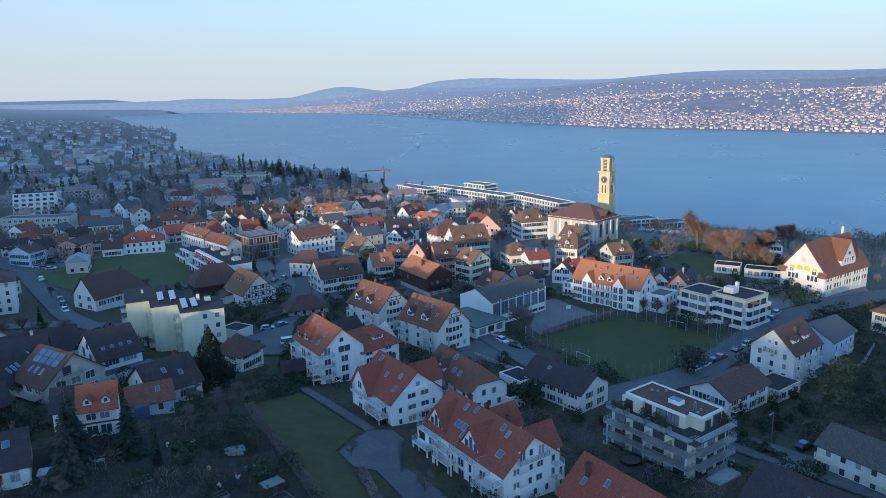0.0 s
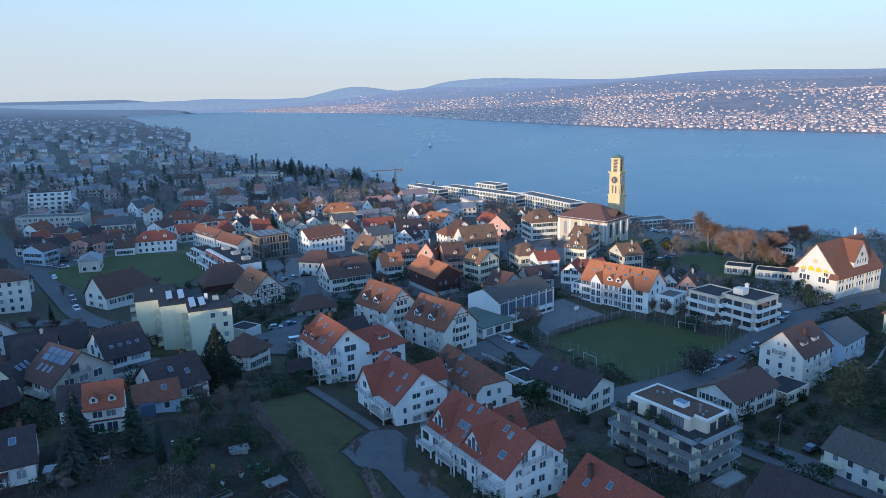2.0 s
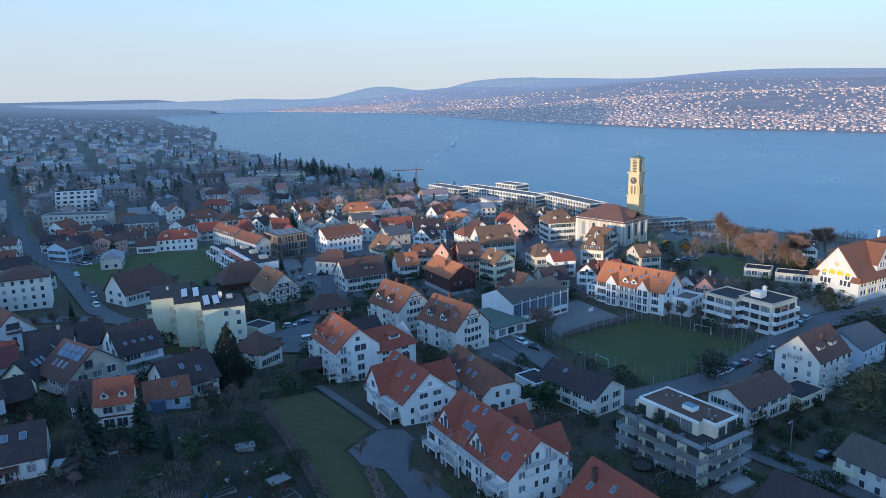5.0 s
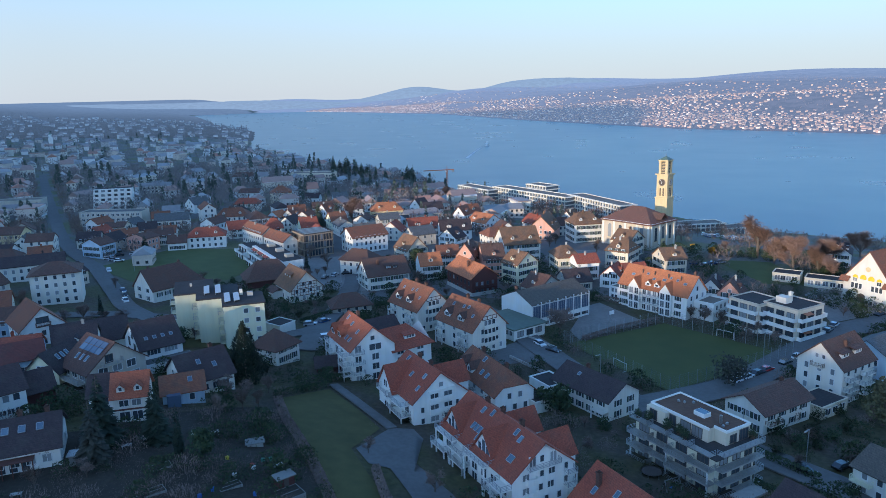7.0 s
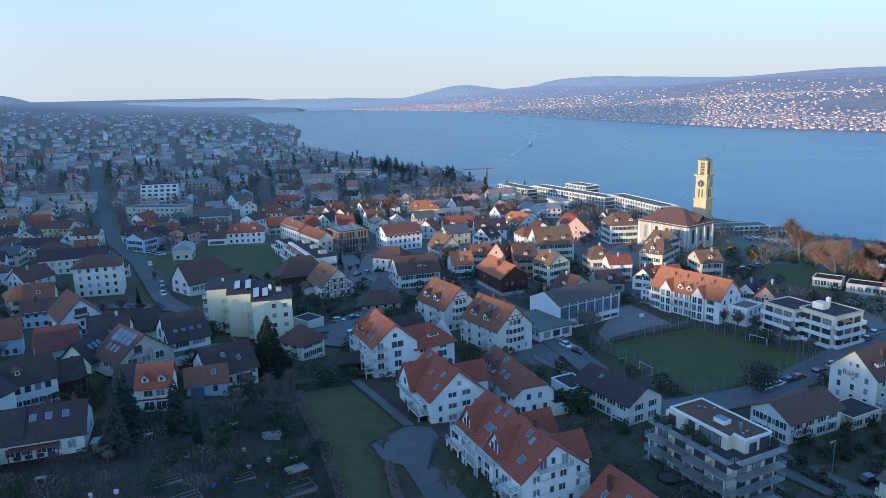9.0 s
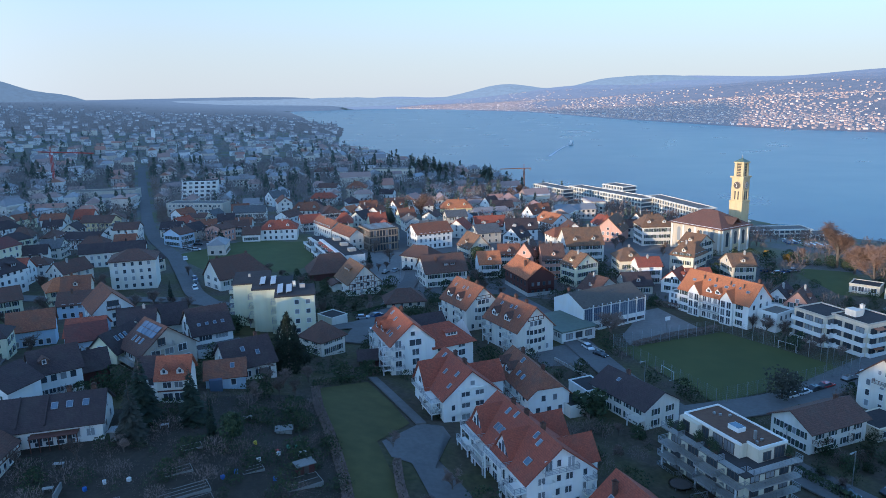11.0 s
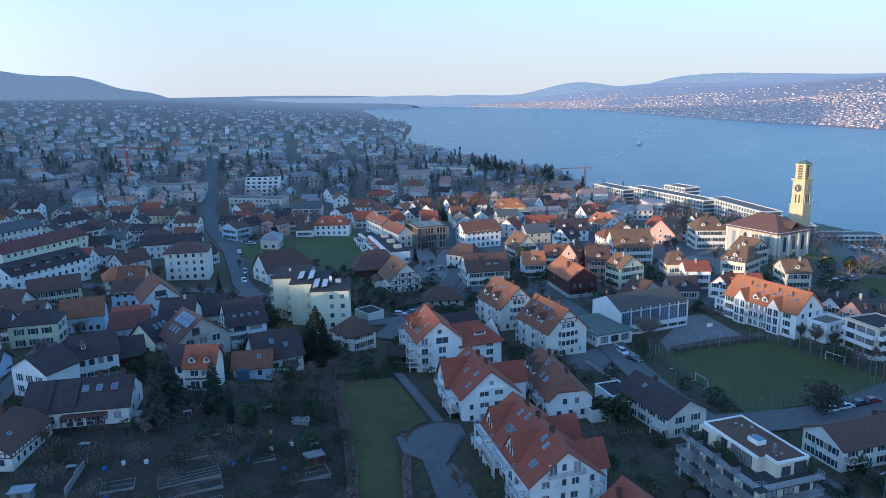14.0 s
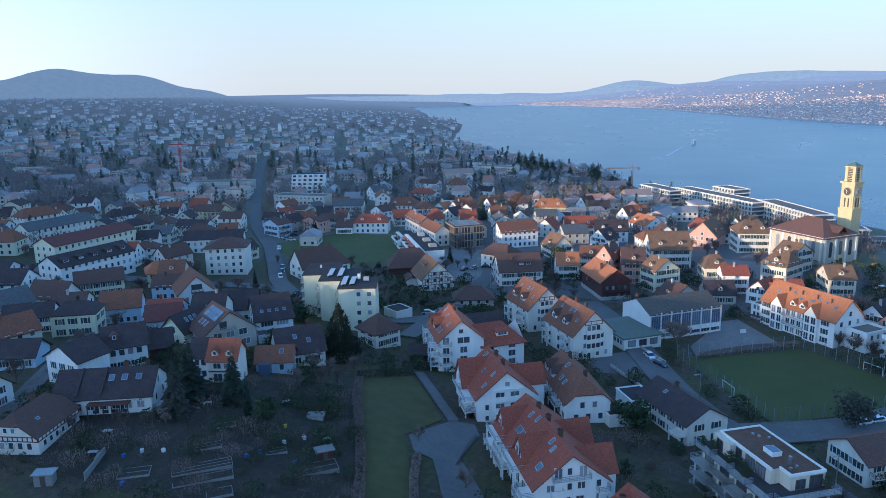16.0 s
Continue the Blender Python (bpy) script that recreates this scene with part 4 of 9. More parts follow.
def terraced_block():
    L, D = 18.4, 10.6
    x0, y0, hd = 42.6, 126.2, -54
    ob = thing("apartment_block", "white terraced apartment block with deep balconies and planted roof", "apartment block", x0, y0, hd)
    part("wall", box_of(-L / 2, L / 2, -D / 2, D / 2, -2.5, 7.9), PALECREAM, ob)
    part("terrace", box_of(-L / 2 - 0.3, L / 2 + 1.7, -D / 2 - 1.7, D / 2 + 0.2, 7.9, 8.1), DARKROOF, ob, "dark roof terrace")
    part("penthouse", box_of(-L / 2 + 1.6, L / 2 - 3.4, -D / 2 + 2.2, D / 2 - 0.4, 8.1, 10.6), SAND, ob, "pale set-back top storey")
    part("penthouse", box_of(L / 2 - 3.39, L / 2 - 0.9, -D / 2 + 3.9, D / 2 - 0.4, 8.1, 10.6), SAND, ob)
    part("penthouse", box_of(-L / 2 + 1.6, -L / 2 + 6.2, -D / 2 + 1.0, -D / 2 + 2.19, 8.1, 10.6), SAND, ob)
    part("roof", box_of(-L / 2 + 1.8, L / 2 - 3.6, -D / 2 + 2.4, D / 2 - 0.6, 10.6, 10.72), SEDUM, ob, "flat roof planted with reddish sedum")
    part("roof", box_of(L / 2 - 3.58, L / 2 - 1.1, -D / 2 + 4.1, D / 2 - 0.6, 10.6, 10.715), SEDUM, ob)
    for a in ((-L / 2 + 1.5, L / 2 - 3.3, -D / 2 + 2.1, -D / 2 + 2.4), (-L / 2 + 1.5, L / 2 - 0.8, D / 2 - 0.6, D / 2 - 0.3), (-L / 2 + 1.5, -L / 2 + 1.8, -D / 2 + 2.4, D / 2 - 0.6), (L / 2 - 1.1, L / 2 - 0.8, -D / 2 + 3.8, D / 2 - 0.6), (L / 2 - 3.6, L / 2 - 1.1, -D / 2 + 3.8, -D / 2 + 4.1)):
        part("parapet", box_of(*a, 10.5, 10.95), WHITE, ob)
    hatch = part("roof_hatch", box_of(0.2, 2.6, -0.4, 1.4, 10.7, 11.5), WHITE, ob)
    part("pane", box_of(0.35, 2.45, -0.25, 1.25, 11.5, 11.56), SKYPANE, hatch)
    for x, y in ((-5, 1.5), (-4, 2.0), (-3, 3.3), (5.4, 0.6), (6.3, 1.2), (6.6, -0.2)):
        part("roof_vent", box_of(x - 0.2, x + 0.2, y - 0.2, y + 0.2, 10.7, 11.1 if x != 5.4 else 12.3), METAL, ob)
    for x, w in ((-5.8, 1.6), (-2.2, 1.4), (0.8, 2.2), (3.4, 2.2)):
        window(ob, pose(x, -D / 2 + (1.0 if x < -4 else 2.2), 8.3), w, 1.9, DARKTRIM)
    window(ob, pose(L / 2 - 0.9, 0.4, 8.3, 0, 0, 90), 1.6, 1.5, DARKTRIM)
    window(ob, pose(L / 2 - 0.9, 3.2, 8.2, 0, 0, 90), 2.2, 2.0, DARKTRIM)
    for k in range(3):
        z = 0.2 + k * 2.6
        for i, x in enumerate((-7.0, -2.6, 2.0, 6.8)):
            window(ob, pose(x, -D / 2, z + 0.1), 2.4, 1.9, DARKTRIM)
        for y in (-3.0, 0.4, 3.6):
            window(ob, pose(L / 2, y, z + 0.1, 0, 0, 90), 1.9, 1.8, DARKTRIM)
        for x, w, d in ((-7.1, 4.6, 2.3), (-2.4, 4.6, 1.7), (2.4, 4.6, 2.5), (7.2, 4.6, 1.9)):
            balcony(ob, pose(x, -D / 2, z - 0.1), w, d, METAL, CONCRETE)
        balcony(ob, pose(L / 2, 0.4, z - 0.1, 0, 0, 90), D + 0.6, 1.7, METAL, CONCRETE)
        for x in (-9.0, -0.2, 9.0):
            part("pillar", box_of(x - 0.12, x + 0.12, -D / 2 - 1.6, -D / 2 - 1.36, z - 2.6 if k else -2.5, z - 0.3), TRIM, ob)
    for x, w in ((-7.1, 4.6), (-2.4, 4.6), (2.4, 4.6), (7.2, 4.6)):
        balcony(ob, pose(x, -D / 2 - 0.2, 8.11), w, 1.5, METAL, CONCRETE)
    balcony(ob, pose(L / 2 + 0.2, 0.4, 8.11, 0, 0, 90), D + 0.4, 1.5, METAL, CONCRETE)
    part("terrace_step", box_of(L / 2 + 1.7, L / 2 + 4.5, -3, 4, -2.5, 0.5), CONCRETE, ob)
    for x, y, s in ((-8.2, -6.0, 1.0), (-6.0, -5.4, 1.2), (-1.6, -5.2, 1.3), (0.6, -4.6, 1.1), (2.6, -5.4, 1.2), (8.8, 5.0, 1.1)):
        p = (pose(x0, y0, 0, 0, 0, hd) @ Vector((x, y, 0)))
        s_ob = thing("potted_shrub", "round green shrub in a pot on the roof terrace", "shrub", p.x, p.y, 0, ground_at(x0, y0) + 8.1, "terrace shrubs")
        s_ob.scale = (s / 8, s / 8, s / 7)
        part("pot", box_of(-2.6, 2.6, -2.6, 2.6, 0, 3.2), BROWN, s_ob)
        LATER.append(s_ob)


LATER = []  # pots that get their leaves once the plants exist


def cream_block():
    """Five storeys in three staggered slabs with balconies in the steps."""
    ob = thing("apartment_block", "tall cream apartment block in three staggered slabs", "apartment block", -66.2, 170.8, 24, 25.0)
    h = 13.9
    segs = [(0, 10.4, 0, 11.0), (-6.6, 4.2, 9.0, 22.0), (-12.6, -2.4, 16.5, 31.0)]
    for i, (xa, xb, ya, yb) in enumerate(segs):
        if i:
            ya = segs[i][2]
        part("wall", box_of(xa, xb, ya, yb, -3, h - 0.02 * i), CREAM, ob)
        part("roof", box_of(xa - 0.3, xb + 0.3, ya - 0.3, yb + 0.3, h - 0.02 * i, h + 0.35 - 0.02 * i), DARKROOF, ob, "dark flat roof")
    for k in range(5):
        z = 0.9 + k * 2.7
        for x in (5.6, 8.6):
            if k:
                window(ob, pose(x, 0, z), 1.1, 1.2)
        for y in (3.0, 7.5):
            window(ob, pose(10.4, y, z, 0, 0, 90), 1.4, 1.3)
        for xa, ya in ((0, 5.4), (-6.6, 12.4), (-12.6, 21.0)):
            if k:
                balcony(ob, pose(xa, ya, k * 2.7, 0, 0, 270), 3.4, 1.5, METAL, CREAM)
            window(ob, pose(xa, ya, z - 0.6, 0, 0, 270), 1.6, 1.9)
        for y in (25.5, 28.5):
            window(ob, pose(-12.6, y, z, 0, 0, 270), 1.1, 1.2)
    for x, y, ln in ((1.2, 6.4, 4.6), (-1.0, 16.4, 4.6), (3.6, 6.2, 4.0), (-4.0, 16.6, 4.2)):
        sp = part("solar_panel", box_of(-0.75, 0.75, -ln, ln, 0, 0.1), PALEPANEL, ob, "long pale reflecting solar collector", pose(x, y, h + 0.85, 0, -5, 0))
        part("stand", box_of(-0.7, -0.6, -ln + 0.3, ln - 0.3, -0.5, 0.0), METAL, sp)
    part("roof_box", box_of(6.5, 8.0, 7.0, 8.4, h + 0.35, h + 1.4), CONCRETE, ob)
    part("roof_box", box_of(-8.6, -8.0, 24, 24.6, h + 0.31, h + 1.2), CONCRETE, ob)
    part("chimney", box_of(4.6, 5.4, 9.0, 9.8, h + 0.35, h + 1.9), OFFWHITE, ob)


def shuttered():
    e = house("off-white two-storey house with dark roof and green shutters", 27.6, 153.6, -49.3, 17, 9.6, 5.2, 8.0, OFFWHITE, DARK, over=0.9, wins=[("right", 2, 2, dict(shutters=SHUTTER, storey=ST, sill=0.7)), ("front", 5, 2, dict(shutters=SHUTTER, storey=ST, sill=0.7))], chim=[(-3, 0.8, 0.6)])
    balcony(e, pose(6.6, -4.8, ST), 3.6, 1.9, OFFWHITE, OFFWHITE, posts=ST)
    balcony(e, pose(-6.6, -4.8, ST), 3.6, 1.9, OFFWHITE, OFFWHITE, posts=ST)
    skylight(e, slope_pose(17, 9.6, 5.2, 8.0, -1, -3, 0.5), 0.9, 1.0)
    f = house("off-white two-storey house with brown roof and green shutters", 63.9, 149.0, 35.7, 15.8, 9.4, 5.3, 7.8, OFFWHITE, BROWN, over=0.9, wins=[("left", 4, 2, dict(shutters=SHUTTER, storey=ST, sill=0.7, w=0.9)), ("front", 4, 2, dict(shutters=SHUTTER, storey=ST, sill=0.7))], chim=[(5, 0.5, 0.5)])
    balcony(f, side(15.8, 9.4, "front") @ pose(-5.2, 0, ST), 4, 1.4, BROWN, OFFWHITE)
    flat_block("low flat-roofed house with white chimney", 77.2, 155.0, 36, 9.5, 7, 2.8, SAND, DARKROOF, wins=[("front", 3, 1, dict(w=1.8))], category="bungalow", name="bungalow", parapet=0.2)


def right_side():
    k = house("tall white gabled house with brown tiled roof and dormer", 85.7, 168.4, 38, 13.4, 11.0, 8.0, 13.0, OFFWHITE, BROWN, wins=[("left", 3, 3, dict(storey=ST, w=0.9)), ("front", 4, 3, dict(storey=ST))], chim=[(0, -2.0, -0.6)])
    for x in (-0.8, 0.8):
        window(k, side(13.4, 11.0, "left") @ pose(x, 0, 9.0), 0.7, 0.9)
    balcony(k, side(13.4, 11.0, "left") @ pose(-0.3, 0, 3 * ST - 0.4), 3.0, 1.0, BROWN, OFFWHITE)
    for z in (ST, 2 * ST, 0.2):
        balcony(k, side(13.4, 11.0, "front") @ pose(-3.9, 0, z), 4.2, 1.5, METAL, WHITE)
        balcony(k, side(13.4, 11.0, "front") @ pose(3.0, 0, z), 4.2, 1.5, METAL, WHITE)
    dormer(k, 13.4, 11.0, 8, 13.0, -1, -3.2, 0.3, 3.0, 1.0, 0.3, OFFWHITE, BROWN, shed=True)
    dormer(k, 13.4, 11.0, 8, 13.0, -1, 2.2, 0.3, 3.0, 1.0, 0.3, OFFWHITE, BROWN, shed=True)
    t = house("pale blue terraced house with grey roof and balconies", 101.6, 180.5, 40, 14, 10.5, 6.4, 9.4, BLUEISH, SLATE, wins=[("front", 4, 2, dict(storey=ST)), ("left", 2, 2, dict(storey=ST))])
    for x in (-4, 1.5):
        balcony(t, side(14, 10.5, "front") @ pose(x, 0, ST), 3.4, 1.5, METAL, WHITE)
    l = house("long cream house with weathered grey tiled roof", 79.8, 111.8, -58.3, 26, 10, 5.0, 7.6, OFFWHITE, WEATHERED, wins=[("front", 9, 2, dict(storey=ST, sill=0.6)), ("left", 2, 2, dict(storey=ST))], chim=[(-7, 0.5, 0.7)])
    for x in (-11, -1.5, 8):
        balcony(l, pose(x, -5, ST), 3.6, 1.3, CREAM, CREAM)
    m = house("house with a broad dark tiled roof and glazed dormers", 57.2, 99.2, -54.2, 17, 12, 5, 9, OFFWHITE, DARK, wins=[("front", 4, 1, dict())])
    for x, f in ((4, 0.3), (6.5, 0.3), (1, 0.35)):
        skylight(m, slope_pose(17, 12, 5, 9, -1, x, f), 1.8, 1.6)
    n = house("house with a steep red tiled roof and skylights", 27.6, 101.6, -57, 16, 12, 4, 9, WHITE, RED, wins=[("front", 4, 1, dict())], chim=[(-5, -2.5, 0.2)])
    for x, f in ((-5, 0.35), (-1, 0.55), (3, 0.4)):
        skylight(n, slope_pose(16, 12, 4, 9, -1, x, f), 0.9, 1.4)
    h2 = house("cream office house with rust hip roof and green shutters", 134, 196, 35, 15, 12, 6.5, 9, CREAM, RUST, hips=(5, 5), wins=[("left", 5, 2, dict(shutters=SHUTTER, w=0.8)), ("front", 5, 2, dict(shutters=SHUTTER, w=0.8))])
    dormer(h2, 15, 12, 6.5, 9, -1, 0, 0.3, 1.4, 0.8, 0.4, OFFWHITE, RUST)
    flat_block("long low white garage wing", 131, 182, 35, 14, 6, 3.2, OFFWHITE, GRAVEL, category="garage", name="garage", parapet=0.3)
    house("orange-walled house with brown roof", 118, 152, 40, 11, 10, 5.0, 8.5, plaster("orange_render", (0.60, 0.26, 0.10)), BROWN, wins=[("left", 3, 2, dict(storey=ST)), ("front", 3, 2, dict(storey=ST))])
    b = flat_block("white apartment block with wide corner balconies", 104, 130, -54, 13, 11, 8.0, WHITE, GRAVEL, wins=[("front", 4, 3, dict(storey=ST))])
    for k2 in (1, 2):
        balcony(b, pose(-3, -5.5, k2 * ST), 5, 1.8, METAL, CONCRETE)


def school():
    L, D, e, r = 27.8, 15.4, 8.0, 17.6
    ob = house("large white school house with steep rust tiled roof", 133, 239.2, 33.6, L, D, e, r, SCHOOLWALL, RUST, over=1.0, gover=0.3, z=22.4, category="school", name="school_house")
    f = side(L, D, "front")
    for x in (-12.2, -10.4, -7.6, -5.9, -4.2, -1.4, 0.3, 2.0, 4.8, 6.5, 8.2, 10.6, 12.2):
        window(ob, f @ pose(x, 0, 5.2), 1.1, 1.7)
        window(ob, f @ pose(x, 0, 2.5), 1.1, 1.5)
        if int(x * 10) % 3:
            part("blind", box_of(-0.55, 0.55, -0.13, -0.06, 0, 0.8), AWNING, ob, "yellow roller blind", f @ pose(x, 0, 6.1))
    for x in (-9, -3, 3.4, 9.4):
        part("pilaster", box_of(x - 0.25, x + 0.25, -0.16, 0.02, 0, 7.4), YELLOW, ob, "", f)
    g = side(L, D, "left")
    for x in (-4.6, -3.3, -2.0, 2.0, 3.3, 4.6):
        window(ob, g @ pose(x, 0, 4.8), 0.95, 1.7)
    for x, w in ((-3.9, 1.7), (-1.3, 2.0), (1.3, 2.0), (3.9, 1.7)):
        aw = bmesh.new()
        n = 14
        prism(aw, [(-w / 2, 0)] + [(w / 2 * math.cos(math.pi * (1 - i / n)), 0.5 + w / 2 * math.sin(math.pi * i / n)) for i in range(n + 1)] + [(w / 2, 0)], -0.14, 0.02)
        z = 8.1 if abs(x) < 2 else 7.9
        part("arched_blind", aw, AWNING, ob, "bright yellow blind in an arched window", g @ pose(x, 0, z))
        if abs(x) > 2:
            window(ob, g @ pose(x, -0.1, z - 0.8), w * 0.8, 1.1)
    disc = bmesh.new()
    bmesh.ops.create_cone(disc, cap_ends=True, segments=20, radius1=0.8, radius2=0.8, depth=0.2)
    part("gable_rose", disc, STONE, ob, "", g @ pose(0, 0, 11.6) @ pose(0, 0, 0, 90))
    door = bmesh.new()
    prism(door, [(-1.3, 0)] + [(1.3 * math.cos(math.pi * (1 - i / 12)), 1.9 + 1.3 * math.sin(math.pi * i / 12)) for i in range(13)] + [(1.3, 0)], -0.3, 0.02)
    part("entrance_arch", door, DARKTRIM, ob, "dark arched entrance", g @ pose(-1.4, 0, 0.2))
    part("plinth", box_of(-D / 2 - 0.15, D / 2 + 0.15, -0.2, 0.3, -2.5, 1.9), CONCRETE, ob, "grey stone plinth", g)
    window(ob, g @ pose(-5.4, -0.2, 1.9), 1.2, 1.2, DARKTRIM)
    for x in (0.6, 2.0, 3.4):
        window(ob, g @ pose(x, -0.2, 0.5), 0.6, 0.9, DARKTRIM)
    for x in (-7.0, 7.0):
        part("skirt_roof", roof_mesh(2.2, 1.6, 7.6, 8.6, 0.5, 0.4, (0, 0), 0), RUST, ob, "", g @ pose(x, -0.3, -0.2))
    dormer(ob, L, D, e, r, -1, 1.6, 0.1, 9.0, 2.2, 6.4, SCHOOLWALL, RUST, win=False)
    for x in (-2.4, -0.8, 0.8, 2.4):
        window(ob, pose(1.6 + x, -D / 2 * 0.9, 10.0), 1.1, 1.5)
    rose = bmesh.new()
    bmesh.ops.create_cone(rose, cap_ends=True, segments=16, radius1=0.6, radius2=0.6, depth=0.2)
    part("gable_rose", rose, DARKTRIM, ob, "", pose(1.6, -D / 2 * 0.9, 13.0, 90))
    chimney(ob, 10.5, 0.5, r - 0.6, r + 2.2, 0.6, WHITE)
    for z in (0.9, 4.3, 7.3):
        part("cornice", box_of(-L / 2, L / 2, -0.12, 0.0, z, z + 0.16), TRIM, ob, "", f)


def orange_house():
    L, D, e, r = 25.0, 11.5, 7.6, 13.0
    ob = house("long white apartment house with bright orange tiled roof", 57.4, 230.6, -43.5, L, D, e, r, WHITE, ORANGE, over=0.6, wins=[("right", 3, 3, dict(storey=ST, sill=0.7)), ("right", 1, 1, dict(base=3 * ST))], chim=[(11, 1.2, 0.8)], category="apartment house", name="apartment_house")
    for k in range(3):
        for x in (-11.0, -8.6, 9.4):
            window(ob, pose(x, -D / 2, 0.6 + k * ST), 1.0, 1.4, None, SHUTTER)
        for x in (-2.8, -1.0, 1.0, 2.8):
            window(ob, pose(x, -D / 2, 0.2 + k * ST), 1.2, 1.8)
    for u in (-6.2, 5.4):
        w = wing(ob, D, -1, u, 4.2, 0.9, 7.8, 10.6, WHITE, ORANGE, 0)
        for k in range(3):
            for x in (-1.0, 1.0):
                for me, nm in zip(window_meshes(1.4, 2.0, TRIM), ("window", "pane")):
                    part(nm, me, None, w, "", pose(x, -D / 2 - 0.9, 0.15 + k * ST))
    for k in (1, 2):
        balcony(ob, pose(-0.4, -D / 2, k * ST), 7.2, 1.3, METAL, WHITE)
    for u in (-1.9, 1.3):
        dormer(ob, L, D, e, r, -1, u, 0.1, 2.0, 1.0, 1.0, WHITE, ORANGE)
    for x, f, w in ((-9, 0.45, 1.2), (-4, 0.6, 0.9), (-1, 0.4, 1.0), (2.6, 0.45, 1.3), (4.5, 0.6, 0.8), (7.0, 0.55, 0.8), (10.0, 0.45, 1.2)):
        skylight(ob, slope_pose(L, D, e, r, -1, x, f), w, 0.9)
    for x in (-6, -1.5, 3.5, 8):
        part("vent", box_of(x - 0.15, x + 0.15, -2.1, -1.8, r - 2.2, r - 0.6), DARKTRIM, ob)
    flat_block("white two-storey flat-roofed end of the long house", 70.8, 221.4, -43.5, 6.4, 9, 5.0, WHITE, GRAVEL, wins=[("front", 1, 2, dict(shutters=SHUTTER, storey=ST)), ("right", 3, 2, dict(storey=ST, w=0.9))], category="annex", name="annex", parapet=0.7)
    flat_block("white flat-roofed bay beside the long house", 45.6, 240.4, -43.5, 4.4, 7, 4.6, WHITE, GRAVEL, wins=[("front", 2, 2, dict(w=0.9, storey=2.2))], category="annex", name="annex", parapet=0.4)


GREENSHEET = mottled("green_sheet", (0.11, 0.14, 0.115), (0.16, 0.19, 0.15), 0.8, 0.7)


def hall_window():
    f, p = window_meshes(2.9, 4.0, METAL)
    pane = p.copy()
    pane.materials[0] = SOLAR
    return f, pane


def hall():
    ob = house("long white sports hall with a window wall and dark roof", 19.2, 221.2, 40.5, 24.5, 14.5, 7.9, 11.0, WHITE, WEATHERED, over=0.25, gover=0.15, category="sports hall", name="sports_hall", chim=[(-11.4, 1.0, 1.0)])
    m = side(24.5, 14.5, "front")
    for i in range(7):
        x = -12.0 + 24 * (i + 0.5) / 7
        for me, nm in zip(hall_window(), ("window", "pane")):
            part(nm, me, None, ob, "", m @ pose(x, 0, 3.2))
        part("pier", box_of(x + 1.55, x + 1.85, -0.3, 0.02, -1, 8.2), TRIM, ob, "", m)
        part("floodlight", box_of(x - 0.2, x + 0.2, -0.7, -0.3, 7.7, 8.0), METAL, ob, "", m)
        for xx in (x - 1, x, x + 1):
            window(ob, m @ pose(xx, 0, 0.9), 0.7, 0.7, DARKTRIM)
    a = thing("hall_annex", "low white annex of the hall with green sheet roof", "annex", 8.2, 206.5, 40.5)
    part("wall", box_of(-6, 6, -8.5, 8, -2.5, 3.6), WHITE, a)
    part("roof", box_of(-6.6, 6.6, -9.2, 8.2, 3.6, 3.95), GREENSHEET, a, "flat green sheet-metal roof")
    for i in range(9):
        window(a, pose(-6, -7.2 + 1.7 * i, 1.7, 0, 0, 270), 1.2, 1.3)
    for x in (-3.5, 0, 3.5):
        window(a, pose(x, -8.5, 1.2), 2.2, 1.6, DARKTRIM)


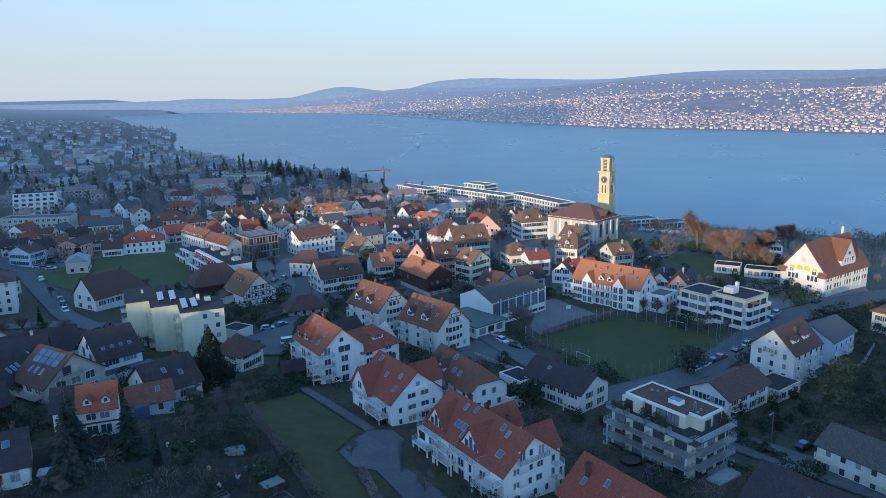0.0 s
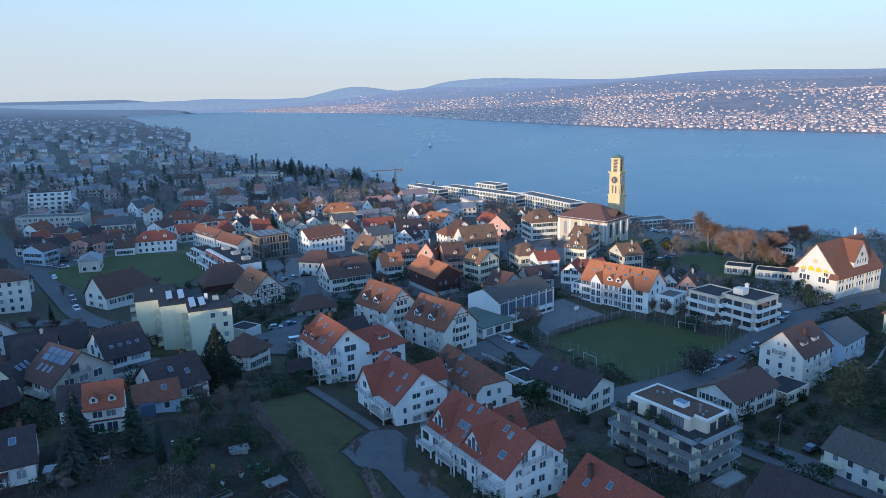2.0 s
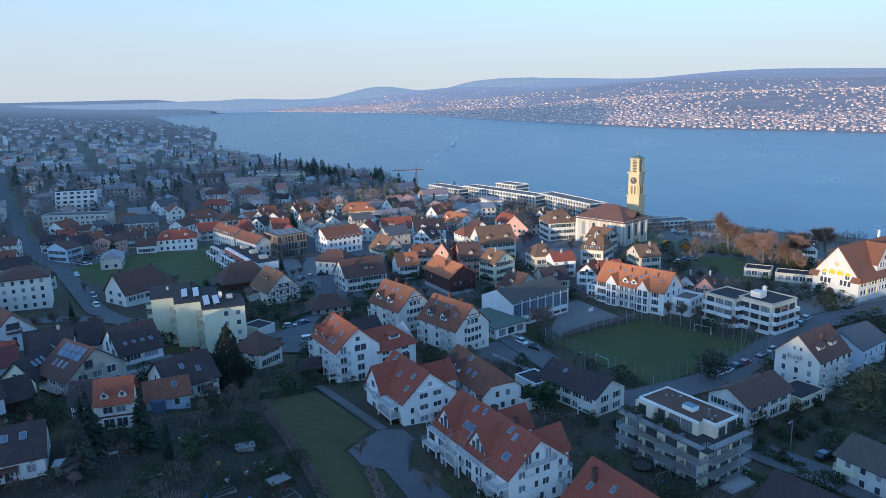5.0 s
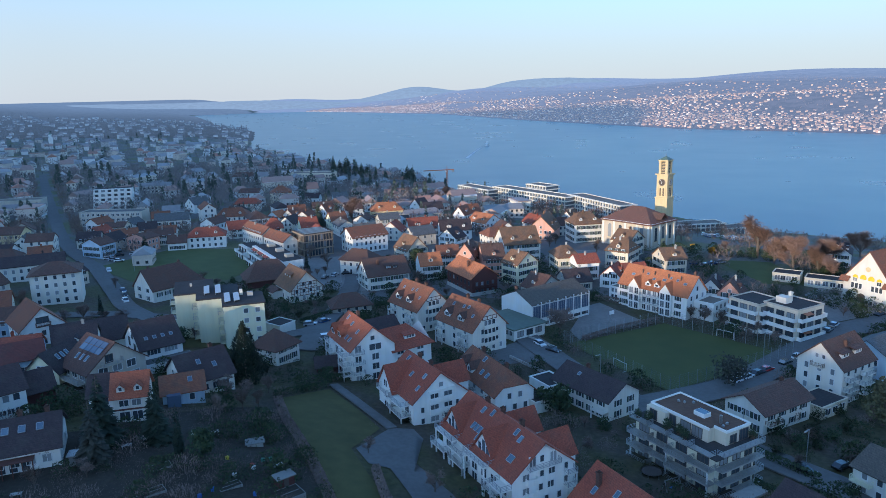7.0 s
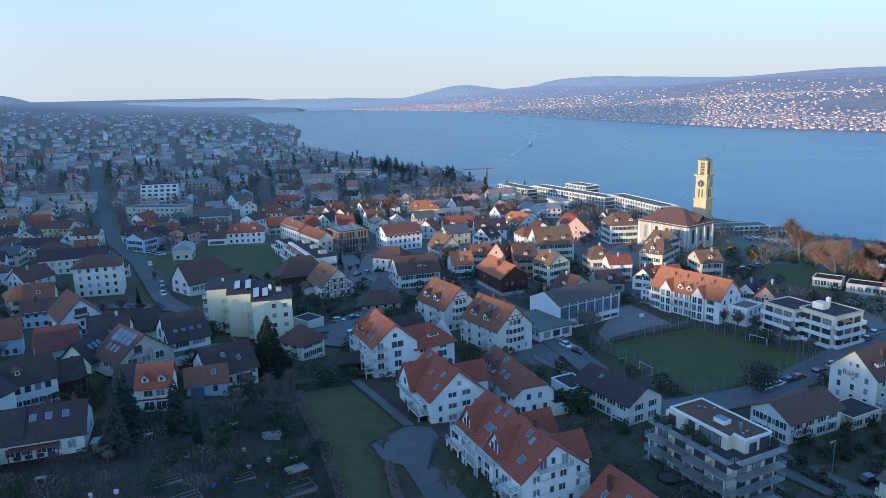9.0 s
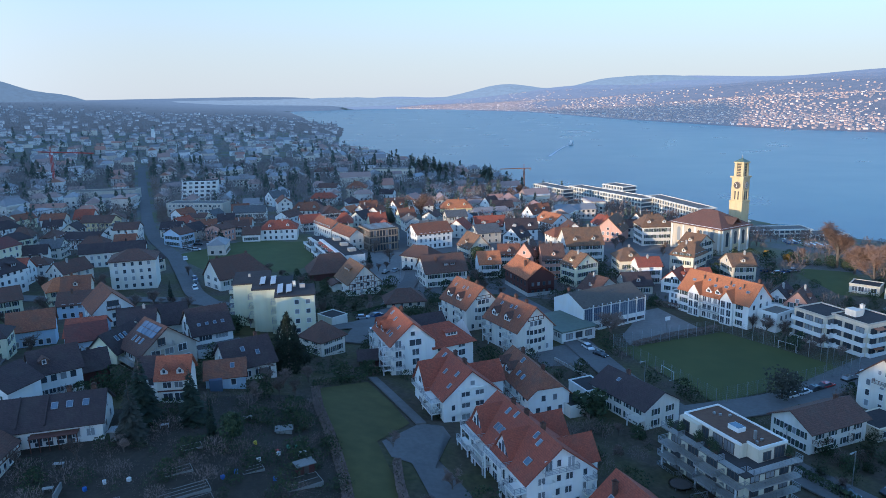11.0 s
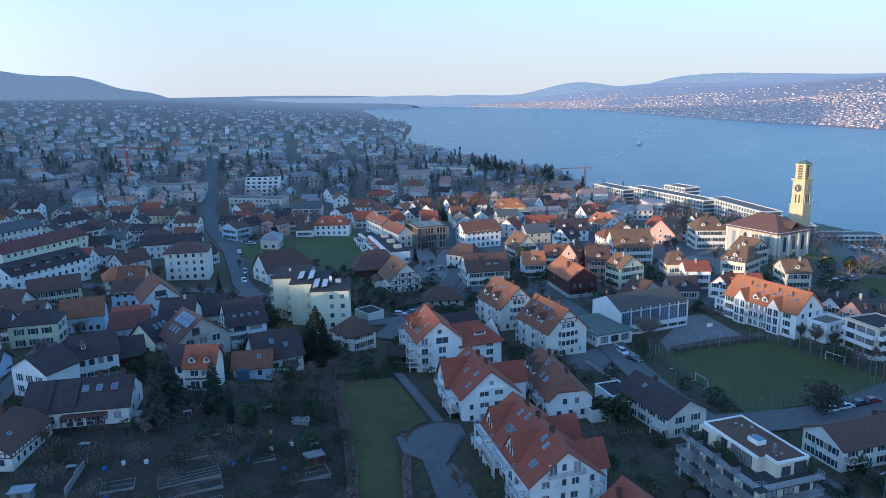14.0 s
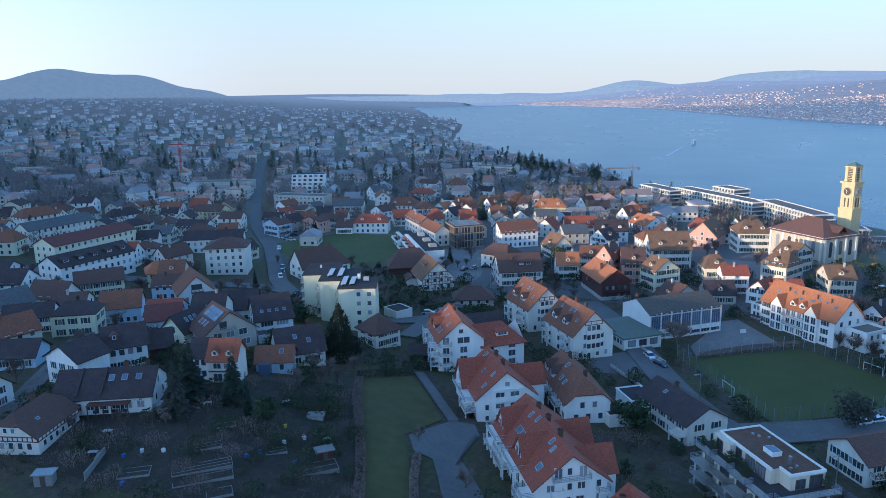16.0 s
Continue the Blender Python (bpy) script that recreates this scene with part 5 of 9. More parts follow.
def church():
    L, D, e, r = 25, 19, 11.0, 16.4
    ob = house("pale cream church nave with low brown hip roof", 63.8, 316.4, -44, L, D, e, r, CHURCHWALL, CHURCHROOF, hips=(9, 9), over=0.9, category="church", name="church_nave")
    for face, n in (("right", 3), ("front", 4)):
        m = side(L, D, face)
        wide = (D if face == "right" else L) - 3
        for i in range(n):
            x = wide * ((i + 0.5) / n - 0.5)
            b = bmesh.new()
            prism(b, [(-0.8, 0), (-0.8, 5.2)] + [(0.8 * math.cos(math.pi * (1 - k / 8)), 5.2 + 0.8 * math.sin(math.pi * k / 8)) for k in range(9)] + [(0.8, 0)], -0.06, 0.02)
            bmesh.ops.recalc_face_normals(b, faces=b.faces)
            w = part("arched_window", b, GLASS, ob, "", m @ pose(x, 0, 3.0))
            part("sill", box_of(-1.0, 1.0, -0.2, 0.02, -0.25, 0), STONE, w)
        for i in range(n + 1):
            x = wide * (i / n - 0.5) * 1.06
            part("pilaster", box_of(x - 0.45, x + 0.45, -0.28, 0.02, -2, 10.4), OFFWHITE, ob, "pale pilaster", m)
        part("cornice", box_of(-wide / 2 - 1.5, wide / 2 + 1.5, -0.4, 0.02, 10.2, 10.9), TRIM, ob, "", m)
    part("portal", box_of(-1.4, 1.4, -0.5, 0.02, -1, 3.6), STONE, ob, "", side(L, D, "right"))
    part("portal_door", box_of(-0.8, 0.8, -0.55, -0.45, -1, 2.4), DARKTRIM, ob, "", side(L, D, "right"))
    part("roof_gable", roof_mesh(6, 5, 13.0, 15.2, 0.3, 0.2, (0, 0), 0), BROWN, ob, "", pose(10, 0, -0.6))
    t = thing("church_tower", "tall yellow sandstone church tower with clock faces", "church tower", 77.5, 331, -40)
    part("shaft", box_of(-2.65, 2.65, -2.65, 2.65, -2, 29.2), STONE, t)
    part("base", box_of(-2.95, 2.95, -2.95, 2.95, -2, 18.6), STONE, t)
    part("belt", box_of(-3.15, 3.15, -3.15, 3.15, 18.6, 19.2), STONE, t)
    part("cornice", box_of(-3.2, 3.2, -3.2, 3.2, 29.2, 29.9), STONE, t)
    for hx, hy in ((-1, -1), (1, -1), (1, 1), (-1, 1)):
        part("belfry_pier", box_of(min(hx * 1.0, hx * 2.15), max(hx * 1.0, hx * 2.15), min(hy * 1.0, hy * 2.15), max(hy * 1.0, hy * 2.15), 29.9, 36), STONE, t)
    # solid dark core: shade inside the belfry put into its colour
    part("belfry_core", box_of(-1.7, 1.7, -1.7, 1.7, 29.9, 36), DARKTRIM, t, "dark core standing in for the shaded belfry openings")
    for k in range(8):
        part("louvre", box_of(-1.9, 1.9, -1.9, 1.9, 30.4 + k * 0.68, 30.6 + k * 0.68), STONE, t)
    part("belfry_cornice", box_of(-2.45, 2.45, -2.45, 2.45, 35.6, 36.1), STONE, t)
    cap = bmesh.new()
    bmesh.ops.create_cone(cap, cap_ends=True, segments=4, radius1=3.4, radius2=0.2, depth=1.6, matrix=pose(0, 0, 36.9, 0, 0, 45))
    part("cap", cap, COPPERGREEN, t, "low green copper cap")
    part("finial", box_of(-0.12, 0.12, -0.12, 0.12, 37.5, 38.8), METAL, t)
    for face in FACES:
        m = pose(0, 0, 0, 0, 0, FACES[face]) @ pose(0, -2.65, 0)
        ring = bmesh.new()
        bmesh.ops.create_cone(ring, cap_ends=True, segments=28, radius1=1.7, radius2=1.7, depth=0.3)
        c = part("clock", ring, BRONZE, t, "", m @ pose(0, 0, 26.0) @ pose(0, 0, 0, 90))
        dial = bmesh.new()
        bmesh.ops.create_cone(dial, cap_ends=True, segments=28, radius1=1.4, radius2=1.4, depth=0.1, matrix=pose(0, 0, 0.2))
        part("dial", dial, GREYBEIGE if face != "front" else DARKTRIM, c)
        for a, ln in ((40, 1.15), (160, 0.8)):
            part("pointer", box_of(-0.08, 0.08, 0, ln, 0.25, 0.32), TRIM if face == "front" else DARKTRIM, c, "", pose(0, 0, 0, 0, 0, a))
        for x in (-0.75, 0.75):
            part("slit_window", box_of(x - 0.3, x + 0.3, -0.05, 0.02, 19.8, 23.4), DARKTRIM, t, "", m)
        for x in (-1.75, 1.75):
            part("pilaster", box_of(x - 0.25, x + 0.25, -0.15, 0.02, 19.2, 24.0), STONE, t, "", m)


def pitch_flats():
    for x, y, L, D, h in ((90, 206.8, 11.8, 11.0, 8.9), (81.2, 212.6, 10.5, 10.4, 8.5)):
        ob = flat_block("off-white flat-roofed apartment block with long band balconies", x, y, 35, L, D, h, SAND, DARKROOF, parapet=0.4, rim=GREYBEIGE)
        for k in range(3):
            z = 0.4 + k * 2.7
            solid_balcony(ob, pose(0, -D / 2, z), L - 0.4, 1.3)
            solid_balcony(ob, pose(-L / 2, 0, z, 0, 0, 270), D - 0.4, 1.3)
            for q in (-0.3, 0.0, 0.3):
                window(ob, pose(q * L, -D / 2, z + 0.2), 2.3, 1.8, DARKTRIM)
                window(ob, pose(-L / 2, q * D, z + 0.2, 0, 0, 270), 2.3, 1.8, DARKTRIM)
            if k != 1 and L > 11:
                part("awning", box_of(-3.8, -0.6, -1.5, -0.1, 0, 0.08), AWNINGBROWN, ob, "brown awning", pose(0, -D / 2, z + 2.05, 14, 0, 0))
        if L > 11:
            part("lift_house", box_of(-3, -0.2, 0.5, 3.8, h + 0.13, h + 1.9), OFFWHITE, ob)
            chimney(ob, 0.9, 1.8, h + 0.13, h + 2.9, 0.9, OFFWHITE)


def western():
    o = house("white house with steep dark roof and tall gable glazing", -76.6, 153.4, 45, 9.4, 12.6, 6.4, 11.2, WHITE, DARK, wins=[("front", 2, 1, dict(w=3.0, h=1.5, sill=4.4)), ("front", 2, 1, dict(w=1.9, h=1.9, sill=1.6)), ("front", 3, 1, dict(w=1.6, h=1.6, sill=-0.8))])
    for x, z, w, h in ((-2.4, 5.2, 1.0, 1.9), (1.6, 4.4, 1.0, 1.9), (0.2, 7.4, 0.9, 1.6), (-3.4, 2.4, 1.0, 1.8), (2.6, 2.0, 0.9, 1.5)):
        window(o, side(9.4, 12.6, "left") @ pose(x, 0, z), w, h, DARKTRIM)
    for i in range(4):
        skylight(o, slope_pose(9.4, 12.6, 6.4, 11.2, -1, -2.8 + 1.9 * i, 0.26), 0.8, 0.9)
    part("terrace", box_of(-4.7, 6.2, -9.6, -6.28, -2.5, 3.4), WHITE, o)
    part("terrace_floor", box_of(-4.6, 6.1, -9.5, -6.3, 3.4, 3.5), SLATE, o)
    n = house("white house with dark roof behind fruit trees", -59.1, 139.8, 45.7, 10.6, 11.4, 3.7, 8.1, OFFWHITE, DARK, wins=[("left", 2, 1, dict(w=0.9)), ("left", 2, 1, dict(w=0.8, base=ST, span=6)), ("front", 4, 1, dict(w=1.3))], chim=[(3, 0.6, 0.6)])
    skylight(n, slope_pose(10.6, 11.4, 3.7, 8.1, -1, -1, 0.5))
    skylight(n, slope_pose(10.6, 11.4, 3.7, 8.1, -1, 2, 0.3))
    s = house("grey house with a broad gable and solar roof", -80.2, 138.6, -31, 11, 13, 4.6, 9.6, GREYBEIGE, BROWN, wins=[("right", 3, 1, dict(w=1.9, h=1.5, sill=0.5)), ("right", 3, 1, dict(w=2.0, h=1.6, base=ST, sill=0.6, span=11)), ("front", 3, 1, dict(w=2.0, h=1.8, sill=0.3)), ("front", 3, 1, dict(w=2.0, h=1.6, base=ST - 0.2, sill=0.3))])
    window(s, side(11, 13, "right") @ pose(-1.6, 0, 2 * ST + 0.5), 1.6, 1.7, DARKTRIM)
    for i in range(4):
        for k in range(2):
            part("solar_panel", box_of(-0.98, 0.98, 0, 1.5, 0.1, 0.2), SOLAR, s, "grey-blue reflecting solar panel", slope_pose(11, 13, 4.6, 9.6, -1, -2.6 + 2.1 * i, 0.52 + 0.2 * k))
    for i in range(3):
        skylight(s, slope_pose(11, 13, 4.6, 9.6, -1, -2.2 + 1.9 * i, 0.24), 0.8, 1.5)
    balcony(s, side(11, 13, "right") @ pose(-1.2, 0, 2 * ST + 0.2), 4.4, 1.3, METAL, GREYBEIGE)
    balcony(s, pose(0, -6.5, ST - 0.3), 9, 1.8, METAL, GREYBEIGE)
    balcony(s, pose(0, -6.5, 0.1), 9, 1.8, METAL, GREYBEIGE)
    c = house("pale cream gabled house with dark roof", -90.6, 138.0, 88, 10.5, 7.6, 4.4, 8.2, CREAM, DARK, z=32.0, wins=[("left", 2, 1, dict(w=1.2)), ("left", 1, 1, dict(base=ST + 0.4, w=2.0, h=1.6, span=5))])
    balcony(c, side(10.5, 7.6, "left") @ pose(-0.4, 0, ST), 4, 1.2, METAL, CREAM)
    balcony(c, side(10.5, 7.6, "front") @ pose(-3.0, 0, ST - 0.4), 3.4, 1.4, METAL, CREAM)
    for i in range(3):
        skylight(c, slope_pose(10.5, 7.6, 4.4, 8.2, -1, -2.2 + 1.5 * i, 0.4), 0.8, 1.4)
    d = house("tall narrow house with orange roof and two round dormers", -62.7, 119.2, 20, 6.0, 6.4, 5.8, 9.0, OFFWHITE, CORAL, wins=[("front", 2, 1, dict(w=1.8, h=1.7, sill=0.6)), ("front", 2, 1, dict(w=1.6, h=1.2, sill=3.4))])
    for x in (-1.5, 1.5):
        dormer(d, 6.0, 6.4, 5.8, 9.0, -1, x, 0.1, 1.4, 1.0, 0.7, OFFWHITE, CORAL)
    for z in (2.6, 5.2):
        part("timber_band", box_of(-3.05, 3.05, -3.3, -3.2, z, z + 0.3), BEAM, d)
    house("narrow white house with dark roof beside the orange one", -67.8, 118.6, 20, 4.4, 7, 5.6, 8.4, WHITE, DARK, wins=[("front", 2, 2, dict(storey=ST))])
    b = house("small blue-walled house with orange roof", -58.6, 130.6, 28, 8, 7, 3.2, 5.6, BLUEISH, RUST, wins=[("front", 2, 1, dict())])
    skylight(b, slope_pose(8, 7, 3.2, 5.6, -1, 1.5, 0.4))
    part("glass_porch", box_of(-3.2, -0.6, -5.2, -3.5, 0, 2.9), SOLAR, b, "glazed porch")
    f = house("old white farmhouse with broad brown roof and green shutters", -115.5, 237.8, 58, 20, 12.4, 5.2, 11.5, OFFWHITE, BROWN, half=0.0, wins=[("left", 2, 2, dict(shutters=SHUTTER, w=0.8)), ("front", 6, 1, dict(shutters=SHUTTER, sill=2.2))], hips=(0, 5), chim=[(-7, 0.8, 0.4), (5, 0.8, 0.4)])
    part("timber_band", box_of(-10, 10, -6.32, -6.2, 4.2, 4.6), TRIM, f)
    house("dark timber barn with wide brown hip roof", -86, 259, 30, 18, 13, 3.6, 9.5, TIMBER, BROWN, hips=(5, 5), category="barn", name="barn")
    h = house("half-timbered house with ochre tiled roof", -68.1, 240.7, -50.8, 15, 12, 5.0, 10.9, OFFWHITE, OCHRE, wins=[("right", 4, 1, dict()), ("right", 4, 1, dict(base=ST)), ("right", 2, 1, dict(base=2 * ST, span=7)), ("front", 3, 1, dict())])
    g = side(15, 12, "right")
    bm = bmesh.new()
    xs = [v for k in range(12) for v in (-5.9 + 1.05 * k, -5.74 + 1.05 * k)]
    lattice(bm, xs, [2.3, 2.5, 3.3, 3.45, 4.5, 4.7], [(2 * k + 1, q) for k in range(11) for q in (1, 3)], -0.09, 0.0)
    part("timber_frame", bm, BEAM, h, "dark red timber framing", g)
    bm = bmesh.new()
    xs = [v for k in range(8) for v in (-3.7 + 1.05 * k, -3.54 + 1.05 * k)]
    lattice(bm, xs, [4.9, 5.1, 5.9, 6.05, 6.9, 7.1], [(2 * k + 1, q) for k in range(7) for q in (1, 3)], -0.09, 0.0)
    part("timber_frame", bm, BEAM, h, "", g)
    for i in range(3):
        dormer(h, 15, 12, 5.0, 10.9, -1, -4 + 2.2 * i, 0.45, 1.4, 1.0, 0.2, OCHRE, OCHRE, shed=True)
    part("porch", box_of(-7, -1, -9.2, -6, -2, 3.0), OFFWHITE, h)
    part("porch_roof", roof_mesh(6.6, 4.6, 3.0, 4.0, 0.4, 0.3, (0, 0), 0), BROWN, h, "", pose(-4, -7.4, 0))
    house("small white villa with dark pyramid roof and dormer", -51.0, 165.6, -27, 8.4, 8.0, 5.0, 8.6, OFFWHITE, BROWN, hips=(4.2, 4.2), wins=[("right", 3, 2, dict(storey=ST, shutters=SHUTTER, w=0.8)), ("front", 2, 2, dict(storey=ST, shutters=SHUTTER, w=0.8))])
    flat_block("low garage with flat dark roof", -60.4, 196.0, -30, 7.0, 6, 2.8, OFFWHITE, DARKROOF, category="garage", name="garage", parapet=0.2)
    house("garden shed with dark tiled roof", -36.2, 162.2, 20, 7, 5, 2.2, 3.8, TIMBER, DARK, category="shed", name="shed")
    house("low house with brown hip roof beside the square", -46, 225, 25, 13, 9, 2.8, 6.0, GREYBEIGE, BROWN, hips=(4, 4), wins=[("front", 4, 1, dict())])
    house("long low dark-roofed house behind the corner house", -30.5, 185.5, 38, 14, 10, 4.6, 8.2, OFFWHITE, DARK, wins=[("front", 5, 1, dict())])
    # apartment houses along the main road
    house("white apartment house with brown hip roof", -150.5, 226.5, 29, 15.5, 13, 11.2, 14.0, OFFWHITE, BROWN, hips=(6, 6), wins=[("left", 4, 4, dict(storey=2.7)), ("front", 5, 4, dict(storey=2.7))])
    a = house("long white apartment house with dark roof and dormers", -188.8, 193.2, 85.5, 31, 12.4, 8.2, 11.6, WHITE, DARK, wins=[("left", 3, 3, dict()), ("front", 11, 3, dict())])
    for i in range(5):
        dormer(a, 31, 12.4, 8.2, 11.6, -1, -12 + 6 * i, 0.25, 2.6, 1.0, 0.2, DARK, DARK, shed=True)
    house("long cream apartment house with red-brown roof", -220, 220, 88, 40, 12.5, 8.8, 11.6, CREAM, MAROON, wins=[("front", 13, 3, dict()), ("left", 3, 3, dict())])
    house("long pale apartment house with grey roof", -259.2, 236.9, 84.8, 33, 10, 8.6, 11.6, OFFWHITE, SLATE, wins=[("front", 11, 3, dict()), ("left", 3, 3, dict())])
    r1 = house("row house with dark red-brown roof and skylights", -74.3, 99.3, 28.6, 17.6, 10.6, 3.6, 7.2, WHITE, DARK, wins=[("front", 7, 1, dict(w=1.3)), ("right", 2, 1, dict(w=0.9)), ("right", 1, 1, dict(w=0.9, base=2.8))], chim=[(3, 0.6, 0.8), (7, 0.6, 0.8)])
    house("narrow dark timber barn with steep brown roof", -84.6, 122.6, 46, 5.0, 6.6, 3.8, 6.8, TIMBER, DARK, category="barn", name="barn")
    for x in (1, 3.4, 6):
        skylight(r1, slope_pose(17.6, 10.6, 3.6, 7.2, -1, x, 0.5), 1.1, 1.4)
    for x in (-4.6, -0.2):
        part("roof_seam", box_of(x - 0.14, x + 0.14, 0.0, 6.2, 0.05, 0.3), DARK, r1, "raised tiled seam between two units", slope_pose(17.6, 10.6, 3.6, 7.2, -1, 0, 0.02))
    porch = part("porch_roof", box_of(-4.2, 3.4, -2.0, 0, 2.35, 2.45), BEAM, r1, "dark wooden porch over the garden doors", pose(1.8, -5.3, 0))
    for i in range(6):
        part("porch_post", box_of(-0.07, 0.07, -0.07, 0.07, -0.6, 2.36), BEAM, porch, "", pose(-4.0 + 1.45 * i, -1.85, 0))
    for i in range(4):
        part("garden_door", box_of(-0.55, 0.55, -0.06, 0, 0.1, 2.0), GLASS, r1, "glazed garden door", pose(-1.4 + 1.7 * i, -5.3, 0))
    L, D = 11.5, 10.0
    hf = house("half-timbered farmhouse with brown half-hip roof", -77.4, 84.4, 107, L, D, 3.0, 6.6, OFFWHITE, BROWN, half=0.55, hips=(1.6, 1.6), over=0.25, wins=[("front", 6, 1, dict(w=0.8, h=1.0, sill=0.7)), ("left", 5, 1, dict(w=0.9, h=1.2, sill=0.6)), ("left", 2, 1, dict(base=2.6, span=4.4, w=0.7, h=0.9))], chim=[(2, 0.8, 0.8)])
    skylight(hf, slope_pose(L, D, 3.0, 6.6, -1, -2.2, 0.4), 0.9, 0.6)
    for face, wide in (("front", L), ("left", D)):
        bm = bmesh.new()
        n = 11
        xs = [v for i in range(n + 1) for v in (-wide / 2 + (wide - 0.16) * i / n, -wide / 2 + (wide - 0.16) * i / n + 0.16)]
        lattice(bm, xs, [1.95, 2.1, 2.75, 2.9], [(2 * i + 1, 1) for i in range(n)], -0.09, 0.0)
        part("timber_frame", bm, BEAM, hf, "", side(L, D, face))
    house("white gabled house with dark roof and green shutters", -90.0, 105.2, 86, 7.4, 9.8, 6.0, 8.8, WHITE, DARK, wins=[("left", 3, 2, dict(shutters=SHUTTER, w=0.7, storey=ST))])
    r2 = house("white row house with dark roof and window bands", -88.6, 116.2, 50, 8.6, 9.4, 5.6, 9.0, WHITE, DARK, wins=[("front", 5, 1, dict(w=1.5, h=1.0)), ("front", 4, 1, dict(w=1.1, base=ST))])
    dormer(r2, 8.6, 9.4, 5.6, 9.0, -1, -2, 0.3, 1.5, 1.0, 0.5, BROWN, BROWN)
    house("white house with brown roof and broad front dormer", -162.7, 157.5, 10, 13, 8.5, 4.6, 9.0, OFFWHITE, BROWN, wins=[("front", 4, 2, dict(storey=ST)), ("right", 3, 2, dict(storey=ST))])
    house("cream house with brown roof and gabled bay", -165.9, 177.6, 50, 15, 9.4, 5.6, 8.8, CREAM, BROWN, wins=[("front", 6, 2, dict(storey=ST, shutters=SHUTTER, w=0.8))])
    house("white row house with dark roof and green shutters", -141, 133, 40, 12, 9, 5.2, 8.0, WHITE, DARK, wins=[("front", 8, 2, dict(storey=ST, shutters=SHUTTER, w=0.8))])
    house("cream house with orange roof and green shutters", -157, 199, 48, 13, 10, 6.0, 9, CREAM, ORANGE, hips=(3, 3), wins=[("front", 5, 2, dict(shutters=SHUTTER, w=0.8)), ("left", 3, 2, dict(shutters=SHUTTER, w=0.8))])
    house("pale blue house with old red tiled roof", -124.8, 149.4, 38, 10.5, 9, 5.4, 9.1, BLUEISH, RUST, wins=[("front", 5, 1, dict())])
    gb = house("tall white gabled house with rust roof and timber gable", -123.3, 176.5, -41, 14.3, 11, 6.0, 11.2, WHITE, RUST, wins=[("right", 3, 2, dict(storey=ST)), ("front", 4, 2, dict(storey=ST))])
    window(gb, side(14.3, 11, "right") @ pose(0, 0, 6.9), 3.0, 1.5, DARKTRIM)
    balcony(gb, side(14.3, 11, "right") @ pose(0, 0, 6.1), 3.6, 1.0, BROWN, BROWN)
    house("pale blue house with maroon tiled roof", -102.5, 142.5, 40, 8.6, 8.0, 4.4, 7.3, BLUEISH, MAROON, wins=[("front", 3, 1, dict(w=1.5))])
    house("long house with plain dark roof", -99, 163.5, 34.5, 17, 11, 4.4, 8.5, OFFWHITE, DARK, wins=[("front", 3, 1, dict())])
    house("pale blue cottage with dark roof", -113.2, 107.7, 28, 12, 7.5, 3.4, 6.2, BLUEISH, DARK, wins=[("front", 5, 1, dict(shutters=SHUTTER, w=0.8))])
    house("white cottage with half-timbered gable and dark roof", -97.5, 88.5, 2, 8.5, 8, 4.6, 8.0, WHITE, DARK, wins=[("right", 2, 2, dict(storey=2.2, shutters=SHUTTER, w=0.7))])


big_house()
path_house()
corner_house()
dormered("white gabled house with rust tiled roof and timber dormers", -3.0, 192.4, -47.9, 16.5, 12.0, 7.6, 13.4, RUST)
dormered("tall white gabled house with rust roof beside the lane", -20.2, 210.4, -47.9, 15.4, 12.0, 7.6, 13.4, RUST)
low_house()
terraced_block()
cream_block()
shuttered()
right_side()
school()
orange_house()
hall()
church()
pitch_flats()
western()

# ---- the square and the houses above it ----
inn = house("white inn with brown tiled roof and green shutters", -40.5, 258.6, 29.8, 16.2, 13.0, 6.2, 11.4, OFFWHITE, BROWN, wins=[("front", 7, 2, dict(shutters=SHUTTER, w=0.9)), ("left", 3, 2, dict(shutters=SHUTTER, w=0.9)), ("left", 2, 1, dict(base=5.6, span=7))], chim=[(-3, -2.5, -0.4)], name="inn", category="inn")
for i in range(2):
    dormer(inn, 16.2, 13.0, 6.2, 11.4, -1, 0.5 + 2.6 * i, 0.3, 2.4, 1.0, 0.2, BROWN, BROWN, shed=True)
for k in (1, 2):
    balcony(inn, side(16.2, 13, "left") @ pose(-3, 0, k * 2.8), 3.4, 1.2, METAL, WHITE)
house("white house with dark hip roof behind the inn", -54.2, 280, -17, 13, 10, 6.5, 10, OFFWHITE, BROWN, hips=(3, 3), wins=[("front", 4, 2, dict()), ("left", 3, 2, dict())])
house("long white schoolroom house with rust roof", -61.6, 324.4, 38, 18, 12.7, 8.0, 11.8, WHITE, RUST, wins=[("front", 7, 1, dict(h=1.6)), ("front", 7, 1, dict(h=1.6, base=2.9)), ("front", 7, 1, dict(h=1.5, base=5.6)), ("left", 4, 3, dict())])
red_house = house("dark red timber house with orange tiled roof", -6.5, 254.8, -58, 19.5, 10.4, 7.2, 11.0, TIMBER, ORANGE, over=1.0, wins=[("right", 4, 2, dict(tm=DARKTRIM, w=0.9)), ("front", 6, 2, dict(tm=DARKTRIM, w=0.9))])
chimney(red_house, 1.5, -2.2, 8.5, 11.2, 0.9, BROWN)
balcony(red_house, side(19.5, 10.4, "right") @ pose(0, 0, 3.2), 9, 1.2, TIMBER, TIMBER)
part("plinth", box_of(-9.9, 9.9, -5.4, 5.4, -2.5, 1.4), CONCRETE, red_house)
